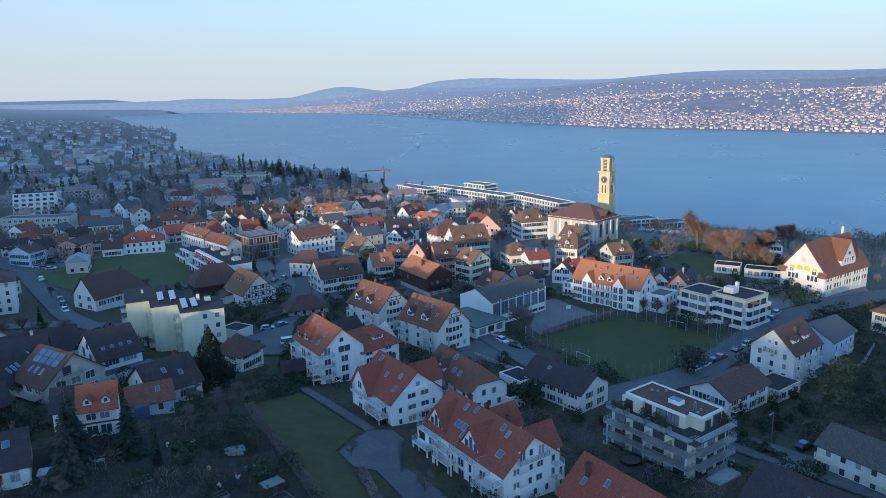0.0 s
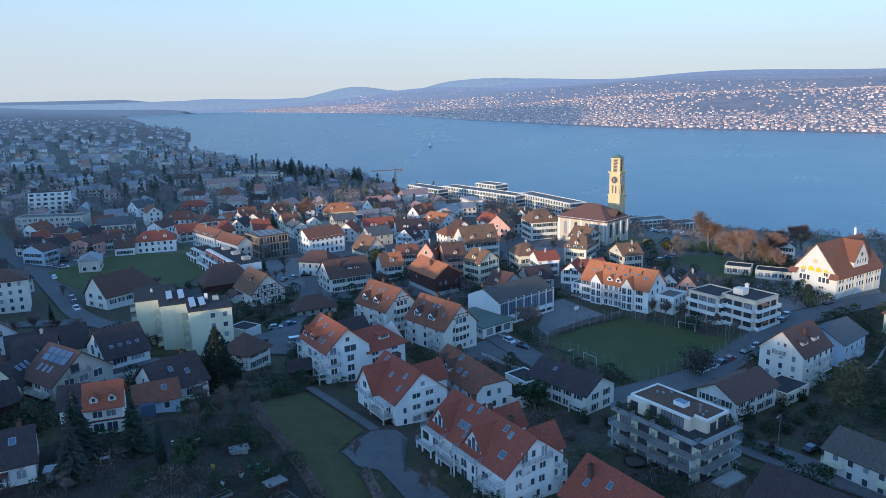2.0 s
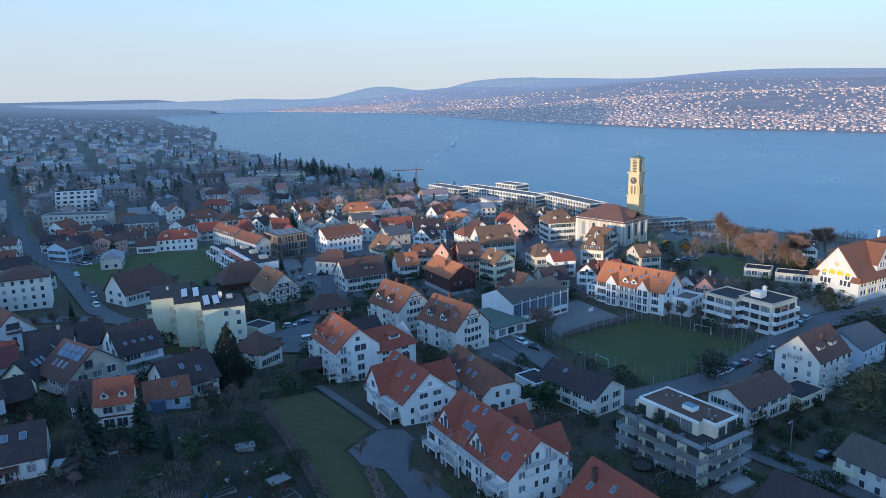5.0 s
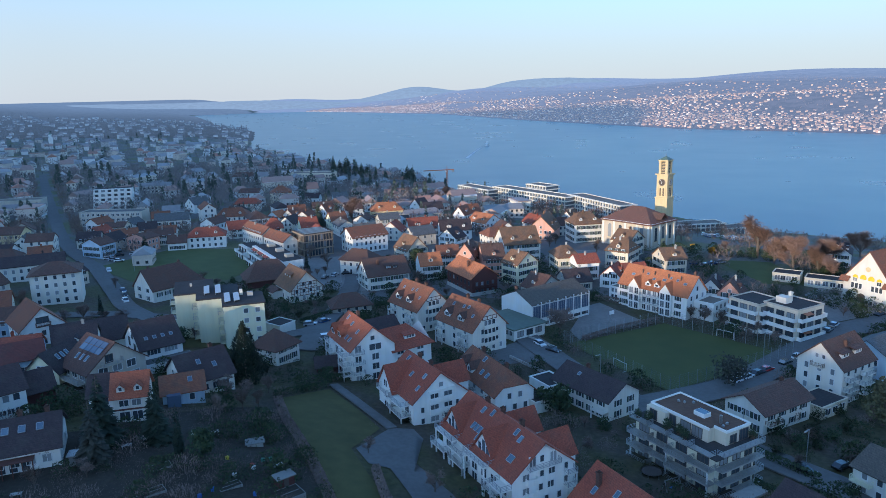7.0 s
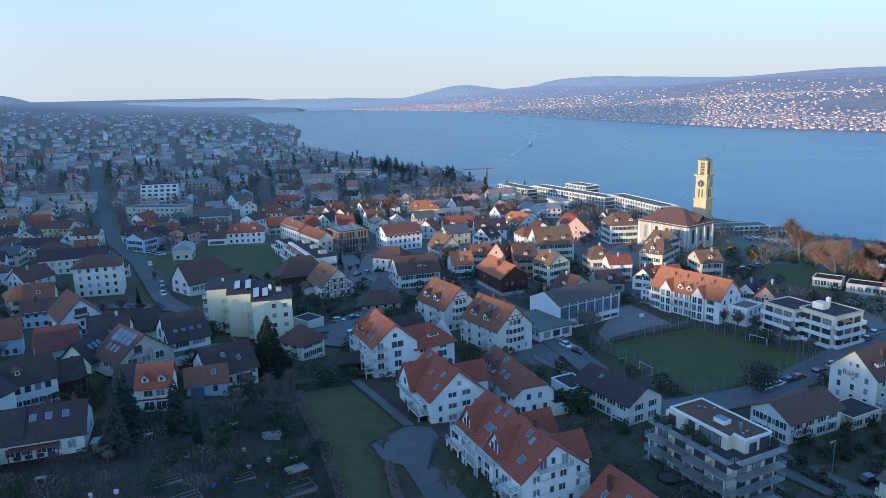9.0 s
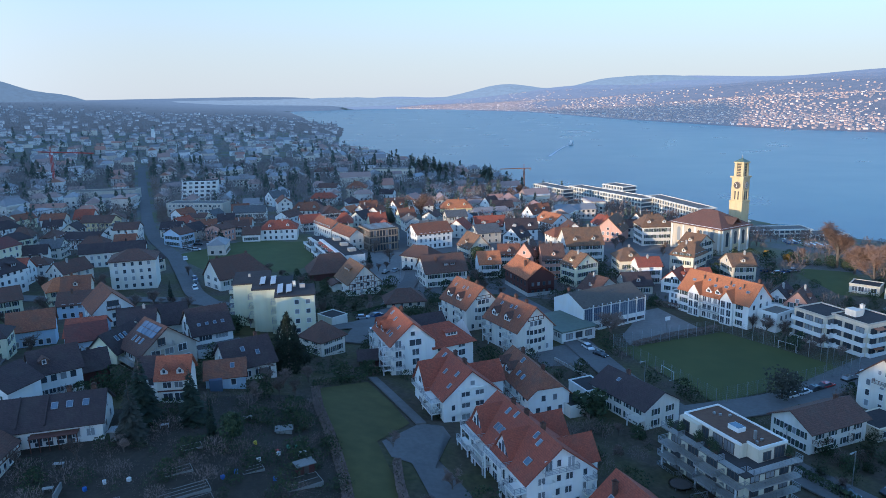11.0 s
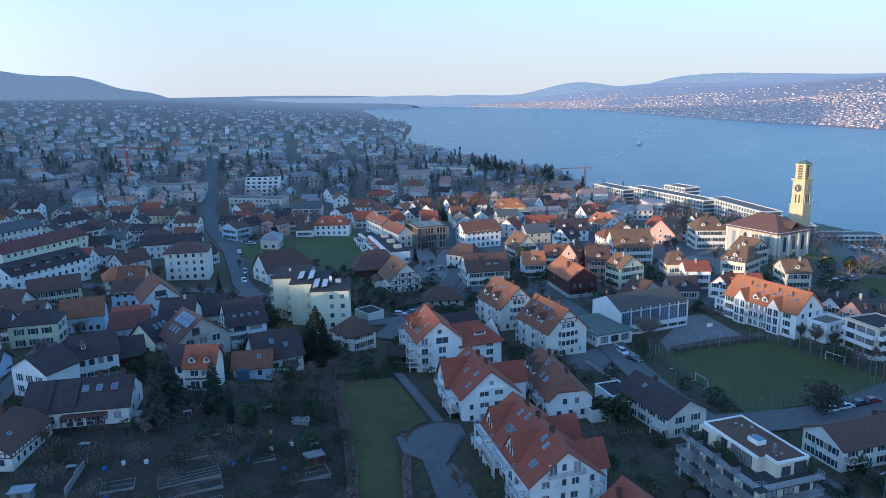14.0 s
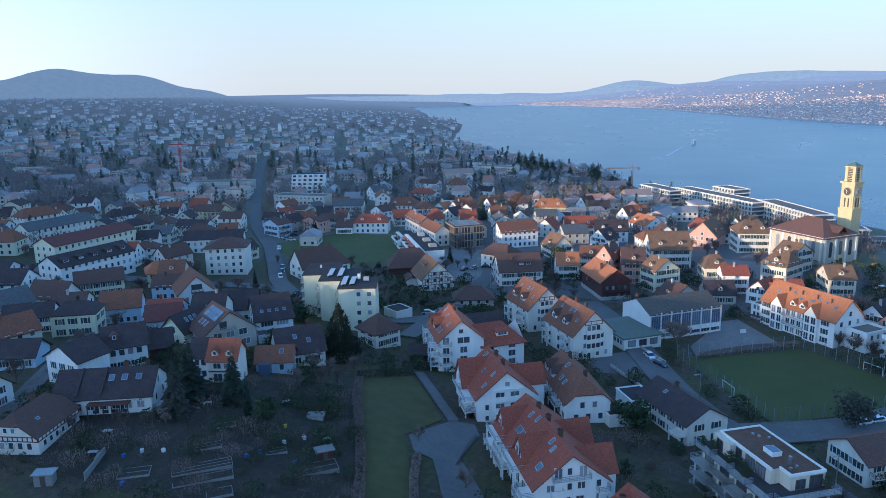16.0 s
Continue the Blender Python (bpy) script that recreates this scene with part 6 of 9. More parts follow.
cube = flat_block("bronze-clad office cube with tall window bays", -84.2, 315.7, 38.9, 14, 14, 10.4, DARKTRIM, GRAVEL, category="office", name="office_building", parapet=0.4)
for face, n in (("left", 9), ("front", 9)):
    m = side(14, 14, face)
    for k in range(3):
        for i in range(n):
            x = -6.5 + 13.0 * (i + 0.5) / n
            for me, nm in zip(window_meshes(1.05, 2.5, DARKTRIM), ("window", "pane")):
                part(nm, me, None, cube, "", m @ pose(x, 0, 0.6 + k * 3.4))
            if k == 0:
                part("fin", box_of(x + 0.6, x + 0.8, -0.35, 0.02, 0.2, 10.4), BRONZE, cube, "", m)
for face in ("left", "front"):
    for z in (0.0, 3.35, 6.75, 10.0):
        part("floor_band", box_of(-7.1, 7.1, -0.4, 0.02, z, z + 0.45), BRONZE, cube, "pale bronze floor band", side(14, 14, face))
for i in range(5):
    part("roof_fin", box_of(-6.2, 6.2, -5.8 + 2.8 * i, -5.0 + 2.8 * i, 10.53, 10.9), METAL, cube)


def stepped(label, x, y, head, L, D, levels, wall):
    """Terraced flats: each storey set back behind the terrace below."""
    ob = thing("apartment_block", label, "apartment block", x, y, head)
    for k in range(levels):
        back = 1.6 * k
        part("storey", box_of(-L / 2, L / 2, -D / 2 + back, D / 2, -2.5 if k == 0 else 2.7 * k, 2.7 * (k + 1)), wall, ob)
        for i in range(int(L / 3.5)):
            xx = -L / 2 + L * (i + 0.5) / int(L / 3.5)
            window(ob, pose(xx, -D / 2 + back, 2.7 * k + 0.3), 2.0, 1.8, DARKTRIM)
        if k:
            for i in range(max(1, int(L / 7))):
                n = max(1, int(L / 7))
                solid_balcony(ob, pose(-L / 2 + L * (i + 0.5) / n, -D / 2 + back, 2.7 * k), L / n - 0.2, 2.2, WHITE)
        window(ob, pose(-L / 2, 1.5, 2.7 * k + 0.7, 0, 0, 270), 1.2, 1.3)
    part("roof", box_of(-L / 2 + 0.2, L / 2 - 0.2, -D / 2 + 1.6 * levels, D / 2 - 0.2, 2.7 * levels, 2.7 * levels + 0.25), DARKROOF, ob)
    return ob


flats = stepped("white stepped terrace flats with orange awnings above the meadow", -90.5, 278.4, -54, 38, 13, 3, WHITE)
for x in (-13, -5, 3, 11):
    part("awning", box_of(-2.6, 2.6, -1.6, 0, 0, 0.08), AWNINGRED, flats, "faded orange-red awning", pose(x, -3.3, 7.6, 12, 0, 0))
for x in (-12, 0, 12):
    part("roof_box", box_of(x - 1.5, x + 1.5, 1.5, 4.5, 8.35, 9.5), GREYBEIGE, flats)
stepped("small white stepped flats beside the meadow", -111, 305, -52, 12, 9, 2, OFFWHITE)
flat_block("long brown-grey apartment block with flat roof", -222, 386, 5, 36, 11, 8.4, GREYBEIGE, SLATE, wins=[("front", 12, 3, dict(w=1.5))])
stepped("large white stepped terrace flats on the slope", -261, 452, 20, 24, 14, 5, WHITE)
flat_block("long low workshop with grey flat roof", -330, 440, 20, 46, 14, 6, GREYBEIGE, GRAVEL, wins=[("front", 12, 1, dict(w=1.8))], category="workshop", name="workshop")
flat_block("pale flat-roofed office block near the shore", -172, 626, -5, 40, 14, 9, SAND, GRAVEL, wins=[("front", 14, 3, dict(w=1.4))], category="office", name="office_building")
# flats along the lake shore
LAKEGLASS = glass_mat("lakeside_glazing", (0.10, 0.12, 0.15), 0.15, (0.16, 0.18, 0.2))
for i, (x, y, hd, L, h, lab) in enumerate([(-19, 561, -52, 42, 11, "white flat-roofed lakeside block with terraces"), (23, 524.5, -50.4, 80, 11, "long white lakeside apartment block with window bands"), (66.5, 479.5, -62, 60, 11, "long white lakeside apartment block beside the water"), (30, 543, -50, 22, 16, "white set-back tower storeys of the lakeside flats"), (118, 440, 14, 34, 4.5, "low white flat-roofed boathouse"), (144, 446, 20, 24, 4, "low grey flat-roofed shore building"), (92, 432, 10, 14, 7, "white flat-roofed lakeside house with terrace")]):
    b = flat_block(lab, x, y, hd, L, 12, h, LAKEGLASS, GRAVEL, rim=OFFWHITE, parapet=0.5)
    n = max(1, round(h / 2.8))
    for k in range(n + 1):
        z = h * k / n
        for face, wide in (("front", L), ("left", 12), ("right", 12)):
            part("balcony_band", box_of(-wide / 2 - 0.8, wide / 2 + 0.8, -0.9, 0.02, z - 0.2, z + (0.5 if 0 < k < n else 0.25)), OFFWHITE, b, "white balcony band", side(L, 12, face))
    for k in range(int(L / 3) + 1):
        part("pillar", box_of(-0.2, 0.2, -0.8, 0.02, -2, h), OFFWHITE, b, "", side(L, 12, "front") @ pose(-L / 2 + 0.3 + (L - 0.6) * k / int(L / 3), 0, 0))
for x, y, L in ((106.5, 257, 9), (117, 250, 13)):
    flat_block("low white flat-roofed pavilion beside the park", x, y, -28, L, 7, 3.0, SAND, DARKROOF, wins=[("front", int(L / 2.2), 1, dict(w=1.6, h=1.5)), ("left", 2, 1, dict())], category="pavilion", name="pavilion", parapet=0.3)


# ---- the old town ----
ROOF_WORDS = {"RED": "red tiled", "ORANGE": "orange tiled", "RUST": "rust-brown tiled", "BROWN": "brown tiled", "DARK": "dark tiled", "OCHRE": "ochre tiled", "SLATE": "grey slate"}
WALL_WORDS = {"WHITE": "white", "OFFWHITE": "off-white", "CREAM": "cream", "SAND": "sand-coloured", "GREYBEIGE": "grey-beige", "PINK": "pink", "BLUEISH": "pale blue", "YELLOW": "yellow"}
PALETTE = dict(RED=RED, ORANGE=ORANGE, RUST=RUST, BROWN=BROWN, DARK=DARK, OCHRE=OCHRE, SLATE=SLATE, WHITE=WHITE, OFFWHITE=OFFWHITE, CREAM=CREAM, SAND=SAND, GREYBEIGE=GREYBEIGE, PINK=PINK, BLUEISH=BLUEISH, YELLOW=YELLOW)
FOOT = []  # centre and radius of all that is built, to keep the rest clear of it
for ob in scene.objects:
    if ob.parent is None and ob.type == "EMPTY":
        reach = max((abs(c.bound_box[k][0]) for c in ob.children if c.type == "MESH" for k in (0, 6)), default=6)
        FOOT.append((ob.matrix_basis.translation.x, ob.matrix_basis.translation.y, reach * 0.8 + 3))


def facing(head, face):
    """The level direction in which a face looks, for choosing faces towards the camera."""
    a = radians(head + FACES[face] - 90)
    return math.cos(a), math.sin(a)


def town_house(x, y, head, L, D, eave, ridge, wall, roof, hip=0, dormers=0, shutters=None, simple=False, group="", extra=""):
    L, D = max(L, 8.5), max(D, 7.5)
    near = math.hypot(x - 18, y) < 430
    if shutters is None and near and not dormers % 2 and (int(x) + int(y)) % 3 == 0:
        shutters = SHUTTER
    kind = "steep-gabled" if not hip else "hip-roofed"
    ob = house(f"{WALL_WORDS[wall]} {kind} house with {ROOF_WORDS[roof]} roof{extra}", x, y, head, L, D, eave, ridge, PALETTE[wall], PALETTE[roof], hips=(hip, hip), group=group, over=0.5, gover=0.4)
    FOOT.append((x, y, max(L, D) * 0.5 + 2))
    # direction to the camera's path; only faces turned to it get windows
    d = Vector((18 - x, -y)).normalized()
    rows = max(1, round(eave / 2.8))
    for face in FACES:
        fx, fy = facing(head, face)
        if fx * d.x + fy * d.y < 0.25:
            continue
        wide = L if face in ("front", "back") else D
        cols = max(2, int(wide / (2.6 if near and not simple else 3.1 if near else 3.8)))
        gabled = face in ("left", "right") and not hip
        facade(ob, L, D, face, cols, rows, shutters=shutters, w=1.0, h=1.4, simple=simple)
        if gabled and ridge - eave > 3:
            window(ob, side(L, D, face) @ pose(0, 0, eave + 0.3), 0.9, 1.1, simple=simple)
    # dormers go on the slope that the camera sees
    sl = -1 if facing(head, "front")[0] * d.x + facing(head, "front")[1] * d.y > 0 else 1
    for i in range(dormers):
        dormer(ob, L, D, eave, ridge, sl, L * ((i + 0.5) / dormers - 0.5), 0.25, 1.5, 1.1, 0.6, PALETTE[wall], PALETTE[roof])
    rnd = random.Random(int(x * 7 + y * 13))
    chimney(ob, rnd.uniform(-0.25, 0.25) * L, rnd.choice((-1, 1)) * 0.8, ridge - 1.4, ridge + 0.8, 0.6, PALETTE[roof] if rnd.random() < 0.5 else CONCRETE)
    return ob


town_house(-153.3, 392.1, 15, 18.0, 13.0, 6, 10, "OFFWHITE", "RUST", 4, dormers=2)
town_house(-127.8, 394.5, 70, 8.0, 9.0, 5, 8, "WHITE", "ORANGE", 0)
town_house(-119.0, 395.6, 70, 8.0, 9.0, 5, 9, "OFFWHITE", "RUST", 0, dormers=1)
town_house(-110.4, 395.1, 70, 8.0, 9.0, 5, 8, "OFFWHITE", "RUST", 0)
town_house(-102.2, 409.6, 60, 8.0, 8.0, 6, 10, "WHITE", "RUST", 0, dormers=1)
town_house(-66.3, 409.2, 15, 18.4, 12.0, 7, 11, "YELLOW", "ORANGE", 4, dormers=2)
town_house(-49.1, 429.4, 55, 8.0, 9.0, 6.5, 11, "WHITE", "DARK", 0)
town_house(-41.4, 427.3, 20, 12.1, 10.0, 5.5, 9, "WHITE", "DARK", 0)
town_house(-141.3, 329.0, 20, 17.8, 12.0, 6, 9.5, "WHITE", "RED", 4, dormers=2)
town_house(-168.2, 317.6, 75, 8.0, 12.0, 6.5, 8.5, "PINK", "BROWN", 0)
town_house(-167.1, 332.3, 30, 12.0, 10.0, 5, 8, "OFFWHITE", "BROWN", 0)
town_house(-180.1, 300.2, 75, 8.8, 11.0, 6.5, 9, "BLUEISH", "BROWN", 0)
town_house(-197.0, 320.8, 20, 10.5, 10.0, 5, 8, "OFFWHITE", "DARK", 0)
town_house(-117, 335, -46, 24, 7.6, 7.2, 10.4, "OFFWHITE", "RUST", 0)
town_house(-100, 317, -46, 21, 7.6, 7.0, 10.0, "OFFWHITE", "RUST", 0)
town_house(-229.2, 607.6, 15, 20.0, 11.0, 6, 9, "WHITE", "BROWN", 3)
town_house(-156.1, 487.3, 15, 14.4, 13.0, 8, 12, "SAND", "RUST", 6)
town_house(-196.6, 440.2, 60, 12.3, 10.0, 6, 10, "WHITE", "SLATE", 0)
town_house(-121.8, 613.8, 15, 16.5, 10.0, 6, 9, "WHITE", "SLATE", 3)
town_house(-93.5, 617.2, 10, 20.2, 11.0, 6.5, 10, "WHITE", "SLATE", 3)
town_house(-182.3, 498.2, 0, 14.7, 10.0, 6, 8.5, "WHITE", "BROWN", 0)
town_house(-164.7, 445.0, 10, 16.4, 10.0, 5.5, 8.5, "OFFWHITE", "RED", 3)
town_house(-133.7, 489.0, 0, 10.3, 9.0, 4, 7, "WHITE", "DARK", 0)
town_house(-114.0, 488.0, 20, 10.1, 9.0, 5, 8, "WHITE", "SLATE", 0)
town_house(-168.0, 341.9, 20, 8.2, 10.0, 5, 8, "OFFWHITE", "RUST", 0)
town_house(-152.2, 320.3, 20, 8.0, 9.0, 4, 7, "WHITE", "BROWN", 0)
town_house(-201.1, 351.8, 10, 10.5, 10.0, 6, 8, "SAND", "BROWN", 0)
town_house(-242.7, 324.6, 10, 16.9, 11.0, 6, 9, "YELLOW", "BROWN", 0)
town_house(-217.3, 282.4, 10, 16.5, 11.0, 5, 8, "WHITE", "DARK", 0)
town_house(-181.7, 255.2, 32, 25.3, 11.0, 6.5, 9.5, "OFFWHITE", "DARK", 0)
town_house(-150.9, 196.8, 32, 8.6, 10.0, 6.5, 10, "SAND", "RUST", 0, dormers=1)
town_house(-139.4, 185.0, 30, 13.0, 10.0, 5, 8, "BLUEISH", "BROWN", 0)
town_house(-104.8, 145.6, 28, 8.7, 10.0, 5, 8, "BLUEISH", "RED", 0)
town_house(-93.9, 150.7, 28, 8.0, 13.0, 5.5, 9.5, "OFFWHITE", "DARK", 0, dormers=1)
town_house(-20.3, 397.5, 65, 9.0, 7.5, 6.5, 11, "WHITE", "RUST", 0, dormers=1)
town_house(-16.4, 413.0, 30, 8.0, 9.0, 6, 10, "OFFWHITE", "RUST", 0, dormers=1)
town_house(-6.9, 373.8, -45, 14.0, 12.0, 6, 10, "WHITE", "ORANGE", 0, dormers=2)
town_house(-20.8, 348.8, 15, 15.5, 11.0, 6, 10.5, "WHITE", "DARK", 0, dormers=2)
town_house(-20.3, 329.7, 60, 8.0, 10.0, 5.5, 9.5, "WHITE", "DARK", 0, shutters=SHUTTER, dormers=1)
town_house(-39.0, 363.0, 20.4, 15.8, 10.8, 4.9, 9.4, "OFFWHITE", "RED", 0, dormers=2)
flat_block("low shop building with dark grey flat roof", -63, 392, 12, 26, 15, 4.2, GREYBEIGE, DARKROOF, wins=[("front", 9, 1, dict(w=1.8))], category="shop", name="shop_building")
town_house(-37.0, 307.7, -52, 12.0, 10.4, 5.0, 10.4, "SAND", "OCHRE", 0, shutters=SHUTTER, dormers=1)
town_house(10.3, 297.2, 20, 15.6, 14.0, 8.5, 14.5, "OFFWHITE", "OCHRE", 0, shutters=SHUTTER, dormers=2)
town_house(23.7, 344.0, 75, 15.6, 13.0, 5.8, 12, "PINK", "OCHRE", 0, dormers=2)
town_house(30.5, 352.4, 15, 8.0, 10.0, 6, 9, "OFFWHITE", "BROWN", 0)
town_house(41.3, 329.3, 15, 13.4, 13.0, 9, 13.5, "OFFWHITE", "OCHRE", 4, shutters=SHUTTER, dormers=2)
town_house(37.4, 359.8, 60, 9.0, 6.5, 8, 12, "OFFWHITE", "OCHRE", 0, dormers=1)
town_house(11.2, 264.2, -45, 8.0, 11.0, 8, 12, "CREAM", "OCHRE", 0, shutters=SHUTTER, dormers=1)
town_house(-9.0, 275.2, 75, 9.0, 4.8, 9, 14, "PINK", "BROWN", 0, shutters=SHUTTER, dormers=1)
town_house(0.0, 273.9, 15, 8.0, 13.0, 8, 13, "PINK", "BROWN", 0, shutters=SHUTTER, dormers=1)
town_house(-19.4, 294.3, 10, 9.0, 11.0, 5, 8.5, "OFFWHITE", "RUST", 0, shutters=SHUTTER, dormers=1)
town_house(-24.8, 273.0, 20, 8.0, 10.0, 6, 10, "WHITE", "ORANGE", 0, shutters=SHUTTER, dormers=1)
town_house(28.9, 275.8, 15, 8.8, 12.0, 7, 10.5, "SAND", "OCHRE", 3, shutters=SHUTTER, dormers=1)
town_house(35.6, 266.1, 15, 8.0, 9.0, 7, 9.5, "WHITE", "RED", 0, shutters=SHUTTER)
town_house(51.6, 279.1, -30, 9.3, 12.0, 7.2, 11, "SAND", "OCHRE", 2, shutters=SHUTTER, dormers=1)
town_house(55.8, 293.4, -40, 8.0, 11.0, 7.4, 11, "SAND", "OCHRE", 0, shutters=SHUTTER, dormers=1)
town_house(67.8, 269.9, 15, 8.0, 11.0, 6, 9.5, "SAND", "OCHRE", 0, shutters=SHUTTER, dormers=1)
town_house(45.4, 256.1, 65, 9.0, 7.5, 4.5, 8, "WHITE", "RED", 0, shutters=SHUTTER, dormers=1)
town_house(52.4, 258.5, 15, 8.0, 10.0, 4.5, 7.5, "OFFWHITE", "RED", 0, shutters=SHUTTER)
town_house(31.1, 255.0, 15, 9.6, 11.0, 3.5, 7, "GREYBEIGE", "DARK", 0, shutters=SHUTTER, dormers=1)
town_house(18.7, 248.0, -40, 8.0, 12.0, 3.5, 7.5, "GREYBEIGE", "BROWN", 0, shutters=SHUTTER, dormers=1)
town_house(75.4, 236.9, 65, 9.9, 8.2, 4.5, 8.5, "WHITE", "DARK", 0, shutters=SHUTTER, dormers=1)
town_house(79.9, 231.7, 65, 9.0, 6.7, 5, 9, "PINK", "BROWN", 0, shutters=SHUTTER, dormers=1)
town_house(138.9, 294.2, 65, 12.6, 10.5, 6, 10, "WHITE", "DARK", 0, shutters=SHUTTER, dormers=2)
town_house(74.3, 450.5, 10, 8.0, 10.0, 3, 6, "OFFWHITE", "BROWN", 0)


# ---- trees ----
def tube(vs, fs, p, q, r0, r1, n=5):
    p, q = Vector(p), Vector(q)
    ax = (q - p).normalized()
    a = ax.orthogonal().normalized()
    b = ax.cross(a)
    k = len(vs)
    for c, r in ((p, r0), (q, r1)):
        for i in range(n):
            t = 2 * math.pi * i / n
            vs.append(c + (a * math.cos(t) + b * math.sin(t)) * r)
    for i in range(n):
        j = (i + 1) % n
        fs.append((k + i, k + j, k + n + j, k + n + i))
    fs.append(tuple(k + n + i for i in range(n)))


def raw(name, vs, fs, mat):
    me = bpy.data.meshes.new(name)
    me.from_pydata([tuple(v) for v in vs], [], fs)
    me.materials.append(mat)
    return me


def bare_meshes(seed, h, spread, mat, fine=1000):
    """Trunk with limbs, and a crown of fine twigs with gaps."""
    r = random.Random(seed)
    vs, fs, tips = [], [], []

    def grow(p, d, length, rad, lev):
        q = p + d * length
        tube(vs, fs, p, q, rad, rad * 0.62, 6 if lev == 0 else 4)
        if lev == 3:
            tips.append((q, d))
            return
        for i in range(r.choice((3, 4)) if lev else 7):
            t = r.uniform(0.5 if lev else 0.32, 1.0)
            nd = (d * r.uniform(0.5, 0.9) + Vector((r.uniform(-1, 1), r.uniform(-1, 1), r.uniform(0.0, 0.8))) * spread).normalized()
            grow(p + d * length * t, nd, length * r.uniform(0.5, 0.72), rad * 0.5, lev + 1)
            tips.append((p + d * length * t + nd * length * 0.4, nd))

    grow(Vector((0, 0, -0.4)), Vector((r.uniform(-0.05, 0.05), r.uniform(-0.05, 0.05), 1)).normalized(), h * 0.36, h * 0.022, 0)
    tv, tf = [], []
    for i in range(fine):
        p, d = r.choice(tips)
        nd = (d * 0.5 + Vector((r.uniform(-1, 1), r.uniform(-1, 1), r.uniform(-0.5, 0.9)))).normalized()
        ln = h * r.uniform(0.05, 0.10)
        p = p - d * h * r.uniform(0, 0.06)
        w = nd.orthogonal().normalized() * h * 0.0032
        k = len(tv)
        tv += [p - w, p + w, p + nd * ln]
        tf.append((k, k + 1, k + 2))
        for _ in range(2):
            nn = (nd + Vector((r.uniform(-1, 1), r.uniform(-1, 1), r.uniform(-0.6, 0.6))) * 0.8).normalized()
            s = p + nd * ln * r.uniform(0.3, 0.8)
            w2 = nn.orthogonal().normalized() * h * 0.0025
            k = len(tv)
            tv += [s - w2, s + w2, s + nn * ln * 0.7]
            tf.append((k, k + 1, k + 2))
    return raw("trunk", vs, fs, BARK), raw("crown", tv, tf, mat)


def conifer_meshes(seed, h, rad, mat, levels=34):
    """A straight stem with whorls of drooping sprays."""
    r = random.Random(seed)
    vs, fs = [], []
    tube(vs, fs, (0, 0, -0.4), (0, 0, h * 0.96), h * 0.018, 0.03, 6)
    tv, tf = [], []
    for i in range(levels):
        f = i / (levels - 1)
        z = h * (0.06 + 0.93 * f)
        ra = rad * (1 - f) ** 0.8 * r.uniform(0.8, 1.12) + 0.12
        for j in range(max(5, int(30 * (1 - f) + 6))):
            a = r.uniform(0, 6.283)
            d = Vector((math.cos(a), math.sin(a), 0))
            s = Vector((-d.y, d.x, 0))
            ln = ra * r.uniform(0.65, 1.1)
            droop = ln * r.uniform(0.12, 0.42)
            base = Vector((0, 0, z)) + d * ln * 0.12
            tip = Vector((0, 0, z - droop)) + d * ln
            wd = ln * r.uniform(0.16, 0.28)
            m1 = base.lerp(tip, 0.6) + s * wd + Vector((0, 0, r.uniform(-0.1, 0.15)))
            m2 = base.lerp(tip, 0.6) - s * wd + Vector((0, 0, r.uniform(-0.1, 0.15)))
            k = len(tv)
            tv += [base, m1, tip, m2]
            tf += [(k, k + 1, k + 2), (k, k + 2, k + 3)]
    return raw("trunk", vs, fs, BARK), raw("crown", tv, tf, mat)


def leafy_meshes(seed, h, rx, mat, leaves=900, low=0.15, leaf=0.05):
    """A short trunk and an uneven crown of small leaf clumps."""
    r = random.Random(seed)
    vs, fs = [], []
    tube(vs, fs, (0, 0, -0.4), (0, 0, h * 0.6), h * 0.03, h * 0.012, 6)
    blobs = [(Vector((r.uniform(-0.5, 0.5) * rx, r.uniform(-0.5, 0.5) * rx, h * r.uniform(low + 0.15, 0.8))), rx * r.uniform(0.45, 0.7)) for _ in range(9)]
    for c, q in blobs[:5]:
        tube(vs, fs, (0, 0, h * 0.25), c, h * 0.012, 0.02, 4)
    tv, tf = [], []
    for i in range(leaves):
        c, q = r.choice(blobs)
        d = Vector((r.gauss(0, 1), r.gauss(0, 1), r.gauss(0, 1))).normalized()
        p = c + Vector((d.x, d.y, d.z * 0.85)) * q * r.uniform(0.6, 1.08)
        a = Vector((r.gauss(0, 1), r.gauss(0, 1), r.gauss(0, 1))).normalized()
        b = a.orthogonal().normalized()
        s = h * leaf * r.uniform(0.6, 1.4)
        k = len(tv)
        tv += [p - a * s, p - b * s * 0.6, p + a * s, p + b * s * 0.6]
        tf.append((k, k + 1, k + 2, k + 3))
    return raw("trunk", vs, fs, BARK), raw("crown", tv, tf, mat)


